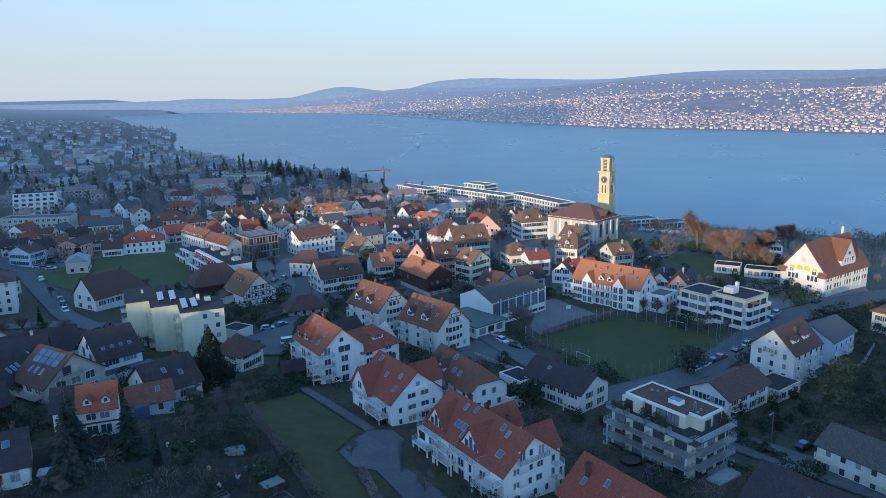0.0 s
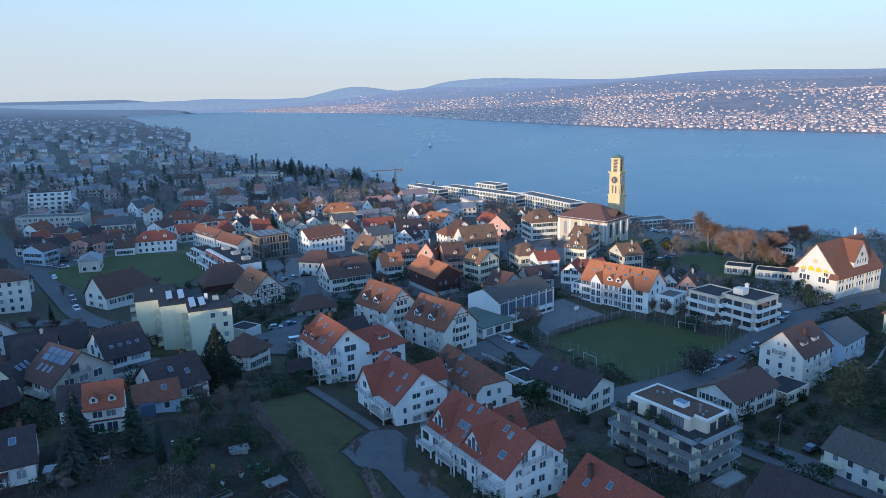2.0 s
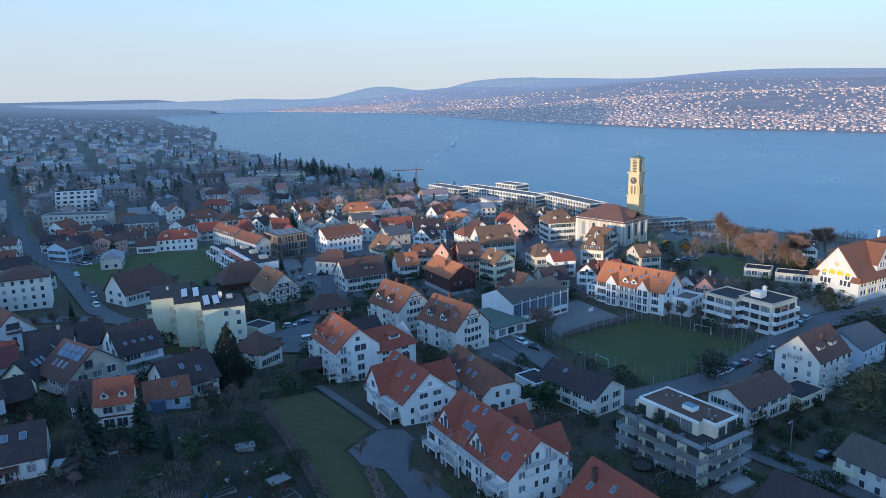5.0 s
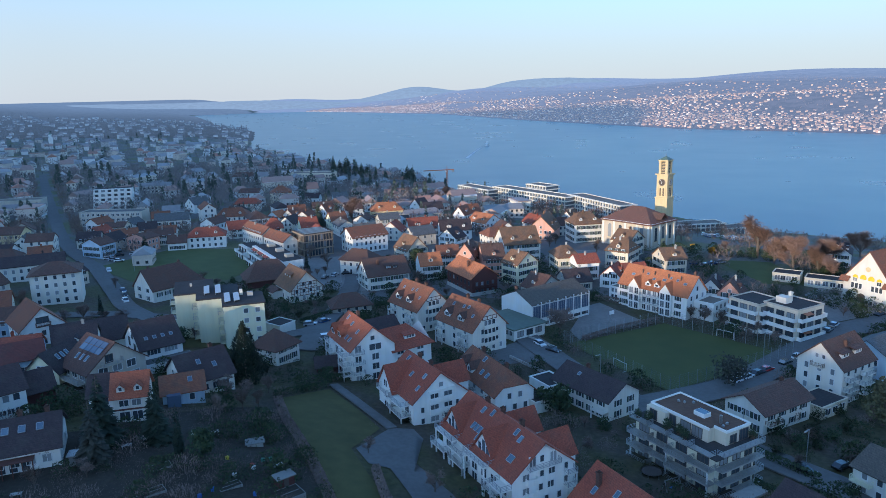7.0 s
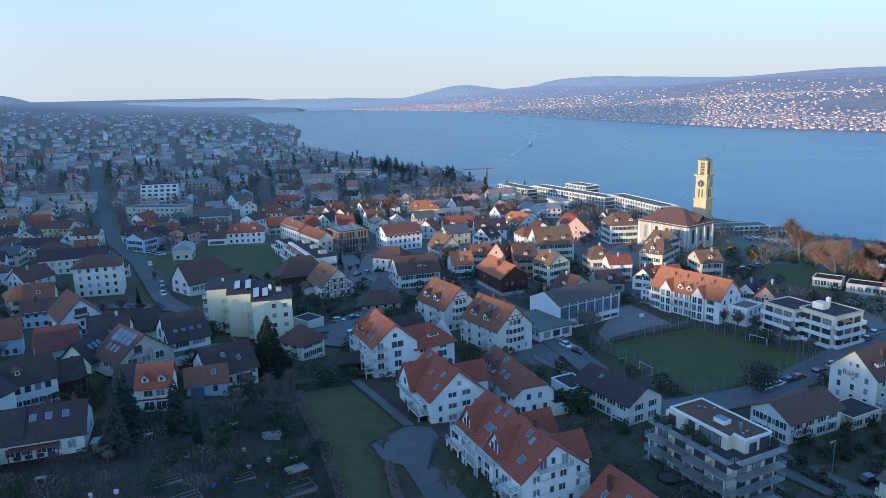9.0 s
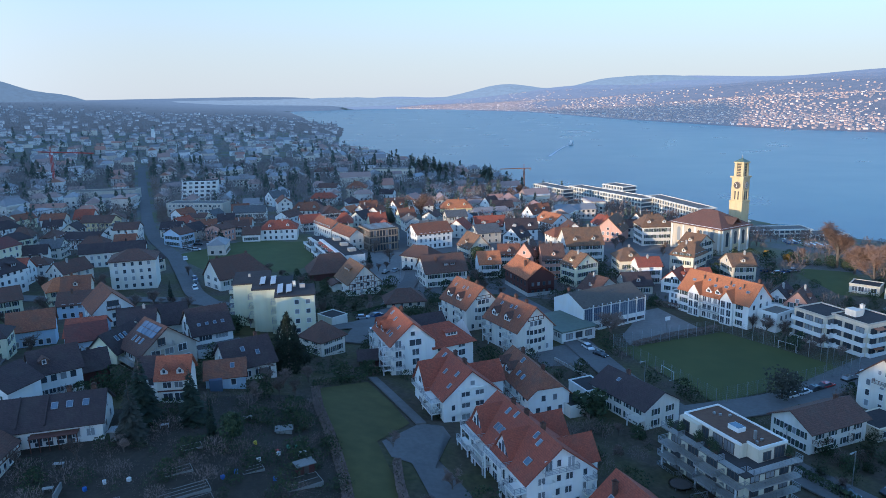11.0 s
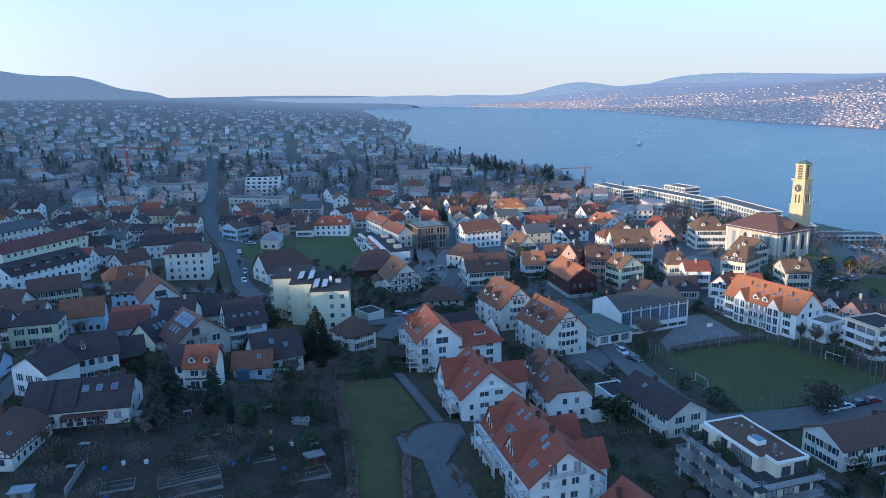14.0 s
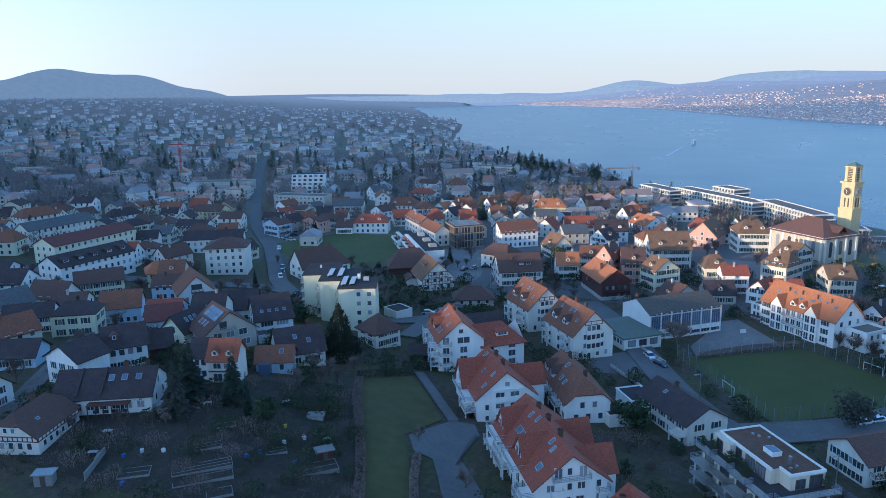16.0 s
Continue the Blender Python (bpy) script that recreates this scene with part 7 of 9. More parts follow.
def dense_cone(seed, h, rad, mat, leaves=3400):
    """A close-clipped conifer: small sprays all over a blunt cone."""
    r = random.Random(seed)
    vs, fs = [], []
    tube(vs, fs, (0, 0, -0.4), (0, 0, h * 0.9), h * 0.02, 0.03, 6)
    tv, tf = [], []
    for i in range(leaves):
        f = 1 - math.sqrt(r.random())
        a = r.uniform(0, 6.283)
        q = rad * (1 - f ** 1.5) * (0.92 + 0.14 * math.sin(a * 3 + f * 9)) * r.uniform(0.7, 1.06)
        d = Vector((math.cos(a), math.sin(a), 0))
        p = d * q + Vector((0, 0, h * (0.03 + 0.95 * f)))
        t = (d * 0.6 + Vector((r.uniform(-0.5, 0.5), r.uniform(-0.5, 0.5), 1))).normalized() * h * r.uniform(0.025, 0.05)
        s = Vector((-d.y, d.x, r.uniform(-0.4, 0.4))) * h * 0.016
        k = len(tv)
        tv += [p - s, p + s, p + t]
        tf.append((k, k + 1, k + 2))
    return raw("trunk", vs, fs, BARK), raw("crown", tv, tf, mat)


BARE = [bare_meshes(10 + i, 10, 0.75, TWIGS) for i in range(4)]
RUSS = [bare_meshes(30 + i, 10, 0.52, RUSSET, 2600) for i in range(3)]
SPRUCE = [conifer_meshes(50 + i, 10, 2.3, NEEDLES) for i in range(3)]
GREYSP = conifer_meshes(60, 10, 2.5, GREYNEEDLES, 30)
PINE = leafy_meshes(75, 10, 4.6, GREYNEEDLES, 900, 0.15, 0.035)
# paler needles: distance haze is put into this base colour
SHORE_HAZED_NEEDLES = per_piece("haze_lightened_shore_needles", [(0.09, 0.12, 0.09), (0.11, 0.14, 0.10), (0.08, 0.105, 0.08), (0.13, 0.14, 0.09)], 0.9)
CYPRESS = dense_cone(77, 10, 2.8, NEEDLES)
SHORECONE = [conifer_meshes(82 + i, 10, 2.7, SHORE_HAZED_NEEDLES, 34) for i in range(2)]
OLIVE = per_piece("olive_leaves", [(0.10, 0.095, 0.045), (0.13, 0.12, 0.055), (0.08, 0.08, 0.04)], 0.9)
OLIVETREE = leafy_meshes(78, 10, 4.0, OLIVE, 2200, 0.1, 0.03)
YEW = [leafy_meshes(70 + i, 10, 4.4, LEAVES, 1100) for i in range(3)]
COLUMN = conifer_meshes(80, 10, 1.3, NEEDLES, 34)
GOLDEN = leafy_meshes(90, 10, 3.4, GOLD, 800)
BUSH = [leafy_meshes(100 + i, 10, 6.5, LEAVES, 700, 0.0, 0.06) for i in range(2)]
BROWNBUSH = [leafy_meshes(110 + i, 10, 6.5, TWIGS, 800, 0.0, 0.05) for i in range(2)]


def tree(meshes, x, y, h, label, category="tree", name="tree", wide=1.0, group=""):
    ob = thing(name, label, category, x, y, (x * 37 + y * 91) % 360, None, group)
    s = h / 10
    ob.scale = (s * wide, s * wide, s)
    part("trunk", meshes[0], None, ob)
    part("crown", meshes[1], None, ob)
    FOOT.append((x, y, 2.0))
    return ob


tree(CYPRESS, -51.4, 146.5, 14.5, "tall dense dark green conifer beside the cream block", name="conifer", wide=1.15)
tree(GREYSP, -58.8, 99.6, 12.0, "grey-green spruce with hanging boughs in the gardens", name="conifer", wide=1.0)
tree(SPRUCE[1], -61.5, 106.5, 13.0, "dark green spruce behind the grey-green one", name="conifer", wide=1.25)
tree(SPRUCE[2], -53.4, 109.5, 11, "dark spruce between garden houses", name="conifer", wide=1.2)
tree(COLUMN, -47.9, 106.6, 9, "slim dark columnar conifer in the garden", name="conifer")
tree(YEW[0], -43.8, 106.3, 5.4, "rounded olive-green tree in the garden", wide=1.0)
tree(YEW[1], -80, 172, 6.0, "broad dark evergreen on the shady lawn", wide=1.1)
tree(BARE[0], 22.6, 201.5, 13, "wide bare tree beside the school court", wide=1.55)
tree(PINE, 61.4, 168.6, 8.5, "broad dark pine at the corner of the pitch", name="conifer", wide=1.25)
tree(OLIVETREE, 87, 147.5, 11, "broad olive-green tree beside the white houses", wide=1.1)
tree(YEW[1], 18, 148.5, 6.5, "dark evergreen tree behind the low house", wide=1.3)
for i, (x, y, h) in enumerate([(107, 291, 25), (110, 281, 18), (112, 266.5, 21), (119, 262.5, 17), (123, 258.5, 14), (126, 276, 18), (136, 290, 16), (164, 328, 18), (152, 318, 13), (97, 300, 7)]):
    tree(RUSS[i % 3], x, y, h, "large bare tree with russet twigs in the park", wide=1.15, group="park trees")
tree(GOLDEN, 89.3, 290.4, 4.6, "small golden autumn tree beside the road", wide=1.2)
tree(GOLDEN, 82.9, 297.7, 4.0, "slim yellow tree near the church", wide=0.7)
tree(RUSS[0], -84.4, 398.2, 22, "tall russet bare tree among the houses", wide=0.95)
tree(RUSS[2], -43, 530, 17, "russet bare tree beside the lakeside flats", wide=1.0)
tree(SHORECONE[0], -101.1, 386.5, 15, "dark conifer among small gabled houses", name="conifer", wide=1.1)
tree(SHORECONE[1], -91.4, 389.9, 14, "dark conifer lit on one flank", name="conifer", wide=1.1)
tree(SPRUCE[0], -76.3, 278.1, 8, "dark cone-shaped tree on the square", name="conifer")
tree(YEW[0], -31, 287, 9, "dark evergreen tree between old houses", wide=1.1)
tree(RUSS[1], -20, 300, 8, "russet bare tree between old houses", wide=1.0)
tree(SPRUCE[1], -158, 300, 10, "dark evergreen beside the pink house", name="conifer", wide=1.7)
tree(SPRUCE[2], -124, 208, 7.5, "slim dark conifer before the apartment house", name="conifer", wide=0.8)
for i, (x, y, h) in enumerate([(-169, 687, 22), (-166, 700, 18), (-160, 704, 22), (-151, 706, 20), (-144, 700, 17), (-138, 700, 16), (-129, 698, 15), (-118, 690, 14), (-96, 690, 20), (-90, 684, 21), (-30, 585, 16), (-24, 580, 15)]):
    tree(SHORECONE[i % 2], x, y, h, "conifer on the lake shore, lightened as by haze", name="conifer", wide=1.0 + 0.25 * (i % 3), group="shore conifers")
for i, (x, y, h) in enumerate([(-45, 128, 7), (-47, 134, 6), (-43, 131, 6.5), (-44, 140, 6.5), (-50, 132, 6), (-48, 124, 6), (-52, 136, 6.5)]):
    tree(BARE[i % 4], x, y, h, "bare fruit tree in the garden", wide=1.15, group="bare fruit trees")
for i, (x, y, h) in enumerate([(-17.5, 118, 4.5), (-4, 108, 6), (-6, 100, 5), (-72, 88, 5), (-64, 92, 6), (-58, 96, 5), (-66, 99, 6), (24, 140, 4), (72, 127, 5), (62, 127, 5), (14, 205, 6), (67, 214, 8), (71, 211, 8.5), (75, 200, 7), (82, 197, 6.5), (64, 218, 7), (79, 205, 6), (62, 222, 6), (69, 218, 8), (92, 190, 5), (-57, 222, 5), (-62, 228, 4), (100, 230, 4), (106, 226, 4), (110, 220, 4), (-116, 190, 8), (-108, 186, 8), (-98, 184, 7), (-140, 244, 6), (-12, 150, 4), (-34, 178, 5)]):
    tree(BARE[(i + 1) % 4], x, y, h, "bare winter tree between the houses", wide=1.1, group="bare trees")
for i, (x, y, h) in enumerate([(-16, 139.5, 2.0), (-13, 134.5, 2.2), (-36.5, 157, 2.2), (-33, 154, 2.4), (-4, 128, 2), (2, 120, 2.4), (-1, 124, 2), (14, 106, 2), (20, 128, 2.6), (24, 132, 2.2), (28, 140, 2.8), (33, 139, 2.6), (56, 134, 3), (60, 132, 3), (66, 136, 3), (70, 140, 2.6), (75, 150, 3), (80, 152, 2.8), (86, 150, 3), (97, 160, 3), (63.6, 141.8, 3.2), (65.5, 137.6, 3), (71.6, 143.1, 3.4), (73.9, 140.2, 3), (69, 148, 3.4), (69, 136, 2.6), (78.5, 144.4, 3.4), (48, 104, 2), (68, 118, 2.4), (-40, 166, 2.6), (-38, 172, 2.4), (-60, 213, 2.5), (-66, 218, 2.6), (-56, 217, 2.4), (10, 170, 2.2), (14, 166, 2), (-70, 150, 2), (-66, 152, 2.4), (-88, 118, 3), (-82, 122, 2.6), (58, 229, 2), (37, 243, 3), (30, 243, 2.6), (-100, 258, 2.4)]):
    tree((BUSH if i % 3 else BROWNBUSH)[i % 2], x, y, h, "clipped green garden shrub" if i % 3 else "bare brown garden shrub", "shrub", "shrub", group="garden shrubs")


def hedge(pts, h, w, mat, label):
    """A trimmed hedge: a core with a skin of small leaves."""
    line = along(pts, 1.2)
    r = random.Random(len(line))
    vs, fs = [], []
    for (ax, ay), (bx, by) in zip(line, line[1:]):
        z = ground_at(ax, ay)
        dx, dy = bx - ax, by - ay
        k = math.hypot(dx, dy) or 1
        nx, ny = -dy / k, dx / k
        for _ in range(int(60 * k)):
            t, u, v = r.random(), r.uniform(-0.5, 0.5), r.random()
            if r.random() < 0.5:
                u = math.copysign(0.5, u)
            else:
                v = 1.0
            p = Vector((ax + dx * t + nx * u * w, ay + dy * t + ny * u * w, z + v * h + r.uniform(-0.08, 0.1)))
            a = Vector((r.gauss(0, 1), r.gauss(0, 1), r.gauss(0, 1))).normalized() * r.uniform(0.16, 0.32)
            b = a.orthogonal().normalized() * 0.15
            q = len(vs)
            vs += [p - a, p - b, p + a, p + b]
            fs.append((q, q + 1, q + 2, q + 3))
    tagged(new("hedge", raw("hedge", vs, fs, mat)), label, "hedge")


hedge([(-37, 151), (-31, 155), (-25, 159)], 1.6, 1.0, LEAVES, "dark clipped hedge along the meadow's end")
hedge([(29, 198), (40, 208), (54, 217)], 1.5, 1.4, TWIGS, "brown beech hedge between court and pitch")
hedge([(-42, 138), (-33, 149)], 1.4, 1.0, LEAVES, "dark hedge at the meadow's edge")
hedge([(44, 128), (52, 137)], 1.5, 1.0, LEAVES, "dark hedge beside the terraced block")
hedge([(52, 120), (62, 108)], 1.3, 1.0, LEAVES, "dark hedge along the road")
hedge([(56, 132), (64, 122)], 1.6, 1.2, LEAVES, "tall green hedge along the road")
hedge([(-57, 205), (-46, 228), (-58, 236)], 1.4, 1.1, LEAVES, "clipped hedge below the half-timbered house")
hedge([(-15, 112), (-12, 104), (-6, 92)], 1.3, 1.3, TWIGS, "reddish bare hedge beside the turning place")
hedge([(37, 240), (50, 232), (58, 222)], 1.6, 1.2, TWIGS, "brown hedge below the long apartment house")
hedge([(-34, 152), (-38, 172)], 1.6, 1.4, LEAVES, "hedge beside the footpath garden")
hedge([(-41, 137), (-36, 127), (-30, 117.5), (-25.5, 110), (-21, 102), (-17, 94)], 0.8, 1.6, TWIGS, "rough brown growth along the meadow's edge")
hedge([(30, 146), (22, 158), (17, 168)], 1.2, 1.0, LEAVES, "green hedge beside the road")

for pot in LATER:
    part("leaves", BUSH[0][1], None, pot, "", pose(0, 0, 2.5))


# ---- cars ----
FERRY, WT = (-39, 1235), (-700, 1034)
def car_meshes(paint, van=False):
    L, W, H = (4.9, 1.95, 2.0) if van else (4.3, 1.78, 1.46)
    b = bmesh.new()
    belt = 1.0 if van else 0.82
    prism(b, [(-L / 2, 0.32), (L / 2, 0.32), (L / 2, 0.62), (L / 2 - 0.12, belt - 0.08), (L / 2 - 1.05, belt), (-L / 2 + 0.1, belt + 0.04), (-L / 2, 0.7)], -W / 2, W / 2)
    bmesh.ops.bevel(b, geom=b.edges[:], offset=0.06, segments=1, affect="EDGES")
    g = bmesh.new()
    a = [(L / 2 - (0.7 if van else 1.05), belt - 0.02), (L / 2 - (1.2 if van else 1.75), H - 0.06), (-L / 2 + (0.2 if van else 0.75), H - 0.06), (-L / 2 + 0.08, belt)]
    prism(g, a, -W / 2 + 0.14, W / 2 - 0.14)
    t = box_of(-L / 2 + (0.22 if van else 0.8), L / 2 - (1.25 if van else 1.8), -W / 2 + 0.16, W / 2 - 0.16, H - 0.08, H)
    w = bmesh.new()
    bmesh.ops.create_cone(w, cap_ends=True, segments=14, radius1=0.33, radius2=0.33, depth=0.22)
    lamp = box_of(-0.05, 0.04, -0.2, 0.2, -0.08, 0.08)
    tyre = plain("tyre_rubber", (0.025, 0.025, 0.027), 0.85) if "TYRE" not in SHARED else SHARED["TYRE"]
    SHARED["TYRE"] = tyre
    for bm in (b, g):
        bmesh.ops.recalc_face_normals(bm, faces=bm.faces)
    return put("body", b, paint), put("cabin_glass", g, GLASS), put("cabin_roof", t, paint), put("wheel", w, tyre), put("headlight", lamp, TRIM), L, W


CARS = {}


def car(x, y, head, colour, paint, van=False, z=None, group="parked cars"):
    key = (colour, van)
    if key not in CARS:
        body, glass, top, wheel, lamp, L, W = car_meshes(paint, van)
        ob = thing("van" if van else "car", f"{colour} {'van' if van else 'car'} parked beside the road", "van" if van else "car", x, y, head, z, group)
        part("body", body, None, ob)
        part("cabin_glass", glass, None, ob)
        part("cabin_roof", top, None, ob)
        for sx in (-1, 1):
            for sy in (-1, 1):
                part("wheel", wheel, None, ob, "", pose(sx * L * 0.31, sy * (W / 2 - 0.1), 0.33, 90))
        for sy in (-1, 1):
            part("headlight", lamp, None, ob, "", pose(L / 2 - 0.03, sy * (W / 2 - 0.32), 0.66))
        CARS[key] = ob
        ob.matrix_basis = pose(x, y, (ground_at(x, y) if z is None else z) + 0.17, 0, 0, head)
        return ob
    return copy_thing(CARS[key], pose(x, y, (ground_at(x, y) if z is None else z) + 0.17, 0, 0, head))


def gloss(name, col):
    m, n, l, b = shader(name, 0.25)
    b.inputs["Base Color"].default_value = (*col, 1)
    b.inputs["Coat Weight"].default_value = 0.6
    return m


PAINTS = {"white": gloss("white_paint", (0.78, 0.78, 0.78)), "black": gloss("black_paint", (0.02, 0.02, 0.022)), "dark blue": gloss("blue_paint", (0.03, 0.06, 0.16)), "silver grey": gloss("silver_paint", (0.38, 0.39, 0.41)), "red": gloss("red_paint", (0.38, 0.025, 0.02))}
for x, y, hd, c in [(16.5, 193.2, -58, "white"), (20.0, 187.9, -40, "black"), (66.9, 172.2, 39, "white"), (64.2, 170.0, 39, "white"), (70.4, 175.0, 39, "black"), (73.3, 177.4, 39, "red"), (84.5, 186.9, 43, "white"), (79.8, 182.7, 41, "black"), (62.6, 125.6, -47, "black"), (70.4, 127.6, 30, "black"), (-50.0, 207.6, 60, "dark blue"), (-53.4, 203.5, 20, "silver grey"), (-58.8, 275, 10, "black"), (-66, 268, 80, "black"), (-63, 272, 80, "silver grey"), (-134.5, 239.5, -50, "dark blue"), (-130.5, 233.5, -50, "black"), (-158, 270, -55, "white"), (-126, 226, -50, "white"), (-172, 293, 25, "white"), (-168, 290.5, 25, "silver grey"), (-164.5, 289, 25, "white"), (-171, 301, 25, "black"), (-166, 304.5, 25, "white"), (-160, 306, 25, "silver grey"), (79.2, 277.1, 20, "dark blue"), (82.6, 274.6, 20, "white"), (85.6, 277, 20, "dark blue"), (89, 279, 20, "silver grey"), (34, 293, 0, "white"), (100, 206.5, 48, "black"), (103.6, 211, 48, "silver grey"), (-20, 162, 20, "black"), (-30, 174, 35, "silver grey"), (120.6, 220, 35, "black")]:
    car(x, y, hd, c, PAINTS[c])
car(-43.6, 188.6, 24, "white", PAINTS["white"], True)
lot = random.Random(3)
for i in range(9):
    for j in range(4):
        if lot.random() < 0.8:
            c = lot.choice(["white", "silver grey", "black", "silver grey", "dark blue"])
            car(104 + i * 3.6 + j * 1.5, 352 + j * 9.5 - i * 0.6, 75, c, PAINTS[c])
for k, (x, y) in enumerate([(-196, 331), (-188, 320), (-180, 309), (-204, 345), (-214, 357), (-226, 374), (-236, 388), (-248, 405)]):
    c = ["white", "silver grey", "black", "white", "dark blue", "silver grey", "white", "black"][k]
    car(x + 3, y + 2, 124, c, PAINTS[c])


# ---- sports pitch: fence, goals, hoop ----
NET = plain("wire_net", (0.20, 0.24, 0.22), 0.6, 0.3)
corners = [(45.9, 161.2), (23.4, 195.4), (55.2, 215.8), (84.0, 189.3)]
fence = thing("fence", "tall grey wire fence round the sports pitch", "fence", 0, 0, 0, 0)
post_mesh = put("post", box_of(-0.06, 0.06, -0.06, 0.06, -0.3, 4.2), METAL)
for (ax, ay), (bx, by) in zip(corners, corners[1:] + corners[:1]):
    n = max(2, round(math.hypot(bx - ax, by - ay) / 3.2))
    hd = math.degrees(math.atan2(by - ay, bx - ax))
    step = math.hypot(bx - ax, by - ay) / n
    for i in range(n):
        x, y = ax + (bx - ax) * i / n, ay + (by - ay) * i / n
        part("post", post_mesh, None, fence, "", pose(x, y, ground_at(x, y)))
        x2, y2 = ax + (bx - ax) * (i + 1) / n, ay + (by - ay) * (i + 1) / n
        z = ground_at((x + x2) / 2, (y + y2) / 2)
        net = bmesh.new()
        cols, rows = 7, 8
        xs = [v for c in range(cols + 1) for v in (step * c / cols - 0.008, step * c / cols + 0.008)]
        zs = [v for r in range(rows + 1) for v in (0.1 + 4.0 * r / rows - 0.008, 0.1 + 4.0 * r / rows + 0.008)]
        lattice(net, xs, zs, [(2 * c + 1, 2 * r + 1) for c in range(cols) for r in range(rows)], -0.006, 0.006)
        part("net", net, NET, fence, "", pose(x, y, z, 0, 0, hd))


def goal(x, y, head):
    ob = thing("goal", "white football goal at the edge of the pitch", "goal", x, y, head)
    for sx in (-2.5, 2.5):
        part("goalpost", box_of(sx - 0.06, sx + 0.06, -0.06, 0.06, 0, 2.1), TRIM, ob)
        part("brace", box_of(sx - 0.03, sx + 0.03, 0, 1.2, 0.1, 0.16), TRIM, ob)
    part("crossbar", box_of(-2.56, 2.56, -0.06, 0.06, 2.1, 2.22), TRIM, ob)


goal(70.0, 202.5, -42)
goal(36.5, 177.0, 122)
hoop = thing("basketball_hoop", "white basketball board on a steel mast", "basketball hoop", 39.2, 216, 30)
part("mast", box_of(-0.08, 0.08, -0.08, 0.08, 0, 3.4), METAL, hoop)
part("board", box_of(-0.9, 0.9, -0.5, -0.42, 2.8, 4.0), TRIM, hoop)


def street_lamp(x, y, h=7.0, head=0.0):
    ob = thing("street_lamp", "slim grey street lamp beside the road", "street lamp", x, y, head, None, "street lamps")
    part("pole", box_of(-0.07, 0.07, -0.07, 0.07, 0, h), METAL, ob)
    part("arm", box_of(-0.05, 1.3, -0.05, 0.05, h - 0.1, h), METAL, ob)
    part("lamp_head", box_of(0.8, 1.6, -0.14, 0.14, h - 0.2, h - 0.08), CONCRETE, ob)


for x, y, hd in [(55.2, 137.6, 230), (30.5, 168, 210), (76, 188, -40), (95, 205.5, -40), (-58, 262, 0), (-45, 240, 90), (-128, 247, 30), (-148, 272, 30), (64.6, 129.4, 220)]:
    street_lamp(x, y, 7.0, hd)

# ---- allotment gardens ----
WOODEDGE = plain("weathered_boards", (0.26, 0.255, 0.24), 0.8)


def bed(x, y, head, L, W, rows, label="vegetable bed with dark soil and pale board edging"):
    ob = thing("garden_bed", label, "garden bed", x, y, head, None, "garden beds")
    part("soil", box_of(-L / 2 + 0.1, L / 2 - 0.1, -W / 2 + 0.1, W / 2 - 0.1, -1.2, 0.22), SOIL, ob)
    for a in ((-L / 2, L / 2, -W / 2, -W / 2 + 0.1), (-L / 2, L / 2, W / 2 - 0.1, W / 2), (-L / 2, -L / 2 + 0.1, -W / 2 + 0.1, W / 2 - 0.1), (L / 2 - 0.1, L / 2, -W / 2 + 0.1, W / 2 - 0.1)):
        part("board", box_of(*a, -1.2, 0.27), WOODEDGE, ob)
    for i in range(rows):
        y0 = -W / 2 + W * (i + 1) / (rows + 1)
        part("row_board", box_of(-L / 2 + 0.3, L / 2 - 0.3, y0 - 0.06, y0 + 0.06, 0.2, 0.25), WOODEDGE, ob)


for x, y, hd, L, W, n in [(-43.2, 88.4, 44, 9.6, 3.0, 2), (-41.0, 86.0, 44, 9.4, 2.4, 0), (-46.5, 93.6, 44, 4.6, 2.2, 1), (-27.6, 98.0, 44, 7.6, 3.6, 1), (-36.5, 84.5, 44, 4.0, 2.6, 0), (-52, 82.5, 36, 5, 3.0, 1), (-35.8, 98.5, 44, 3.6, 2.0, 1), (-48.5, 101, 40, 3.4, 2.0, 0)]:
    bed(x, y, hd, L, W, n)
for x, y, hd, lab, wl, rf in [(-27.9, 101.6, 44, "small garden shed with pale flat roof", TIMBER, WOODEDGE), (-63.2, 75.2, 28, "low shed with patched tin roof", WOODEDGE, METAL), (-37.1, 113.3, 24, "grey garden table block with board top", CONCRETE, WOODEDGE), (-61.5, 99.8, 20, "small wooden tool shed", WOODEDGE, METAL)]:
    sh = thing("garden_shed", lab, "shed", x, y, hd)
    low = "table" in lab
    part("wall", box_of(-1.4, 1.4, -0.9, 0.9, -0.6, 0.8 if low else 1.9), wl, sh)
    part("roof", box_of(-1.7, 1.7, -1.2, 1.2, 0.8 if low else 1.9, 0.95 if low else 2.05), rf, sh)
    if not low:
        part("door", box_of(-0.4, 0.4, -0.94, -0.88, -0.1, 1.7), DARKTRIM, sh)


def small_thing(name, label, category, x, y, head, bits):
    ob = thing(name, label, category, x, y, head)
    for nm, b, mat in bits:
        part(nm, box_of(*b), mat, ob)
    return ob


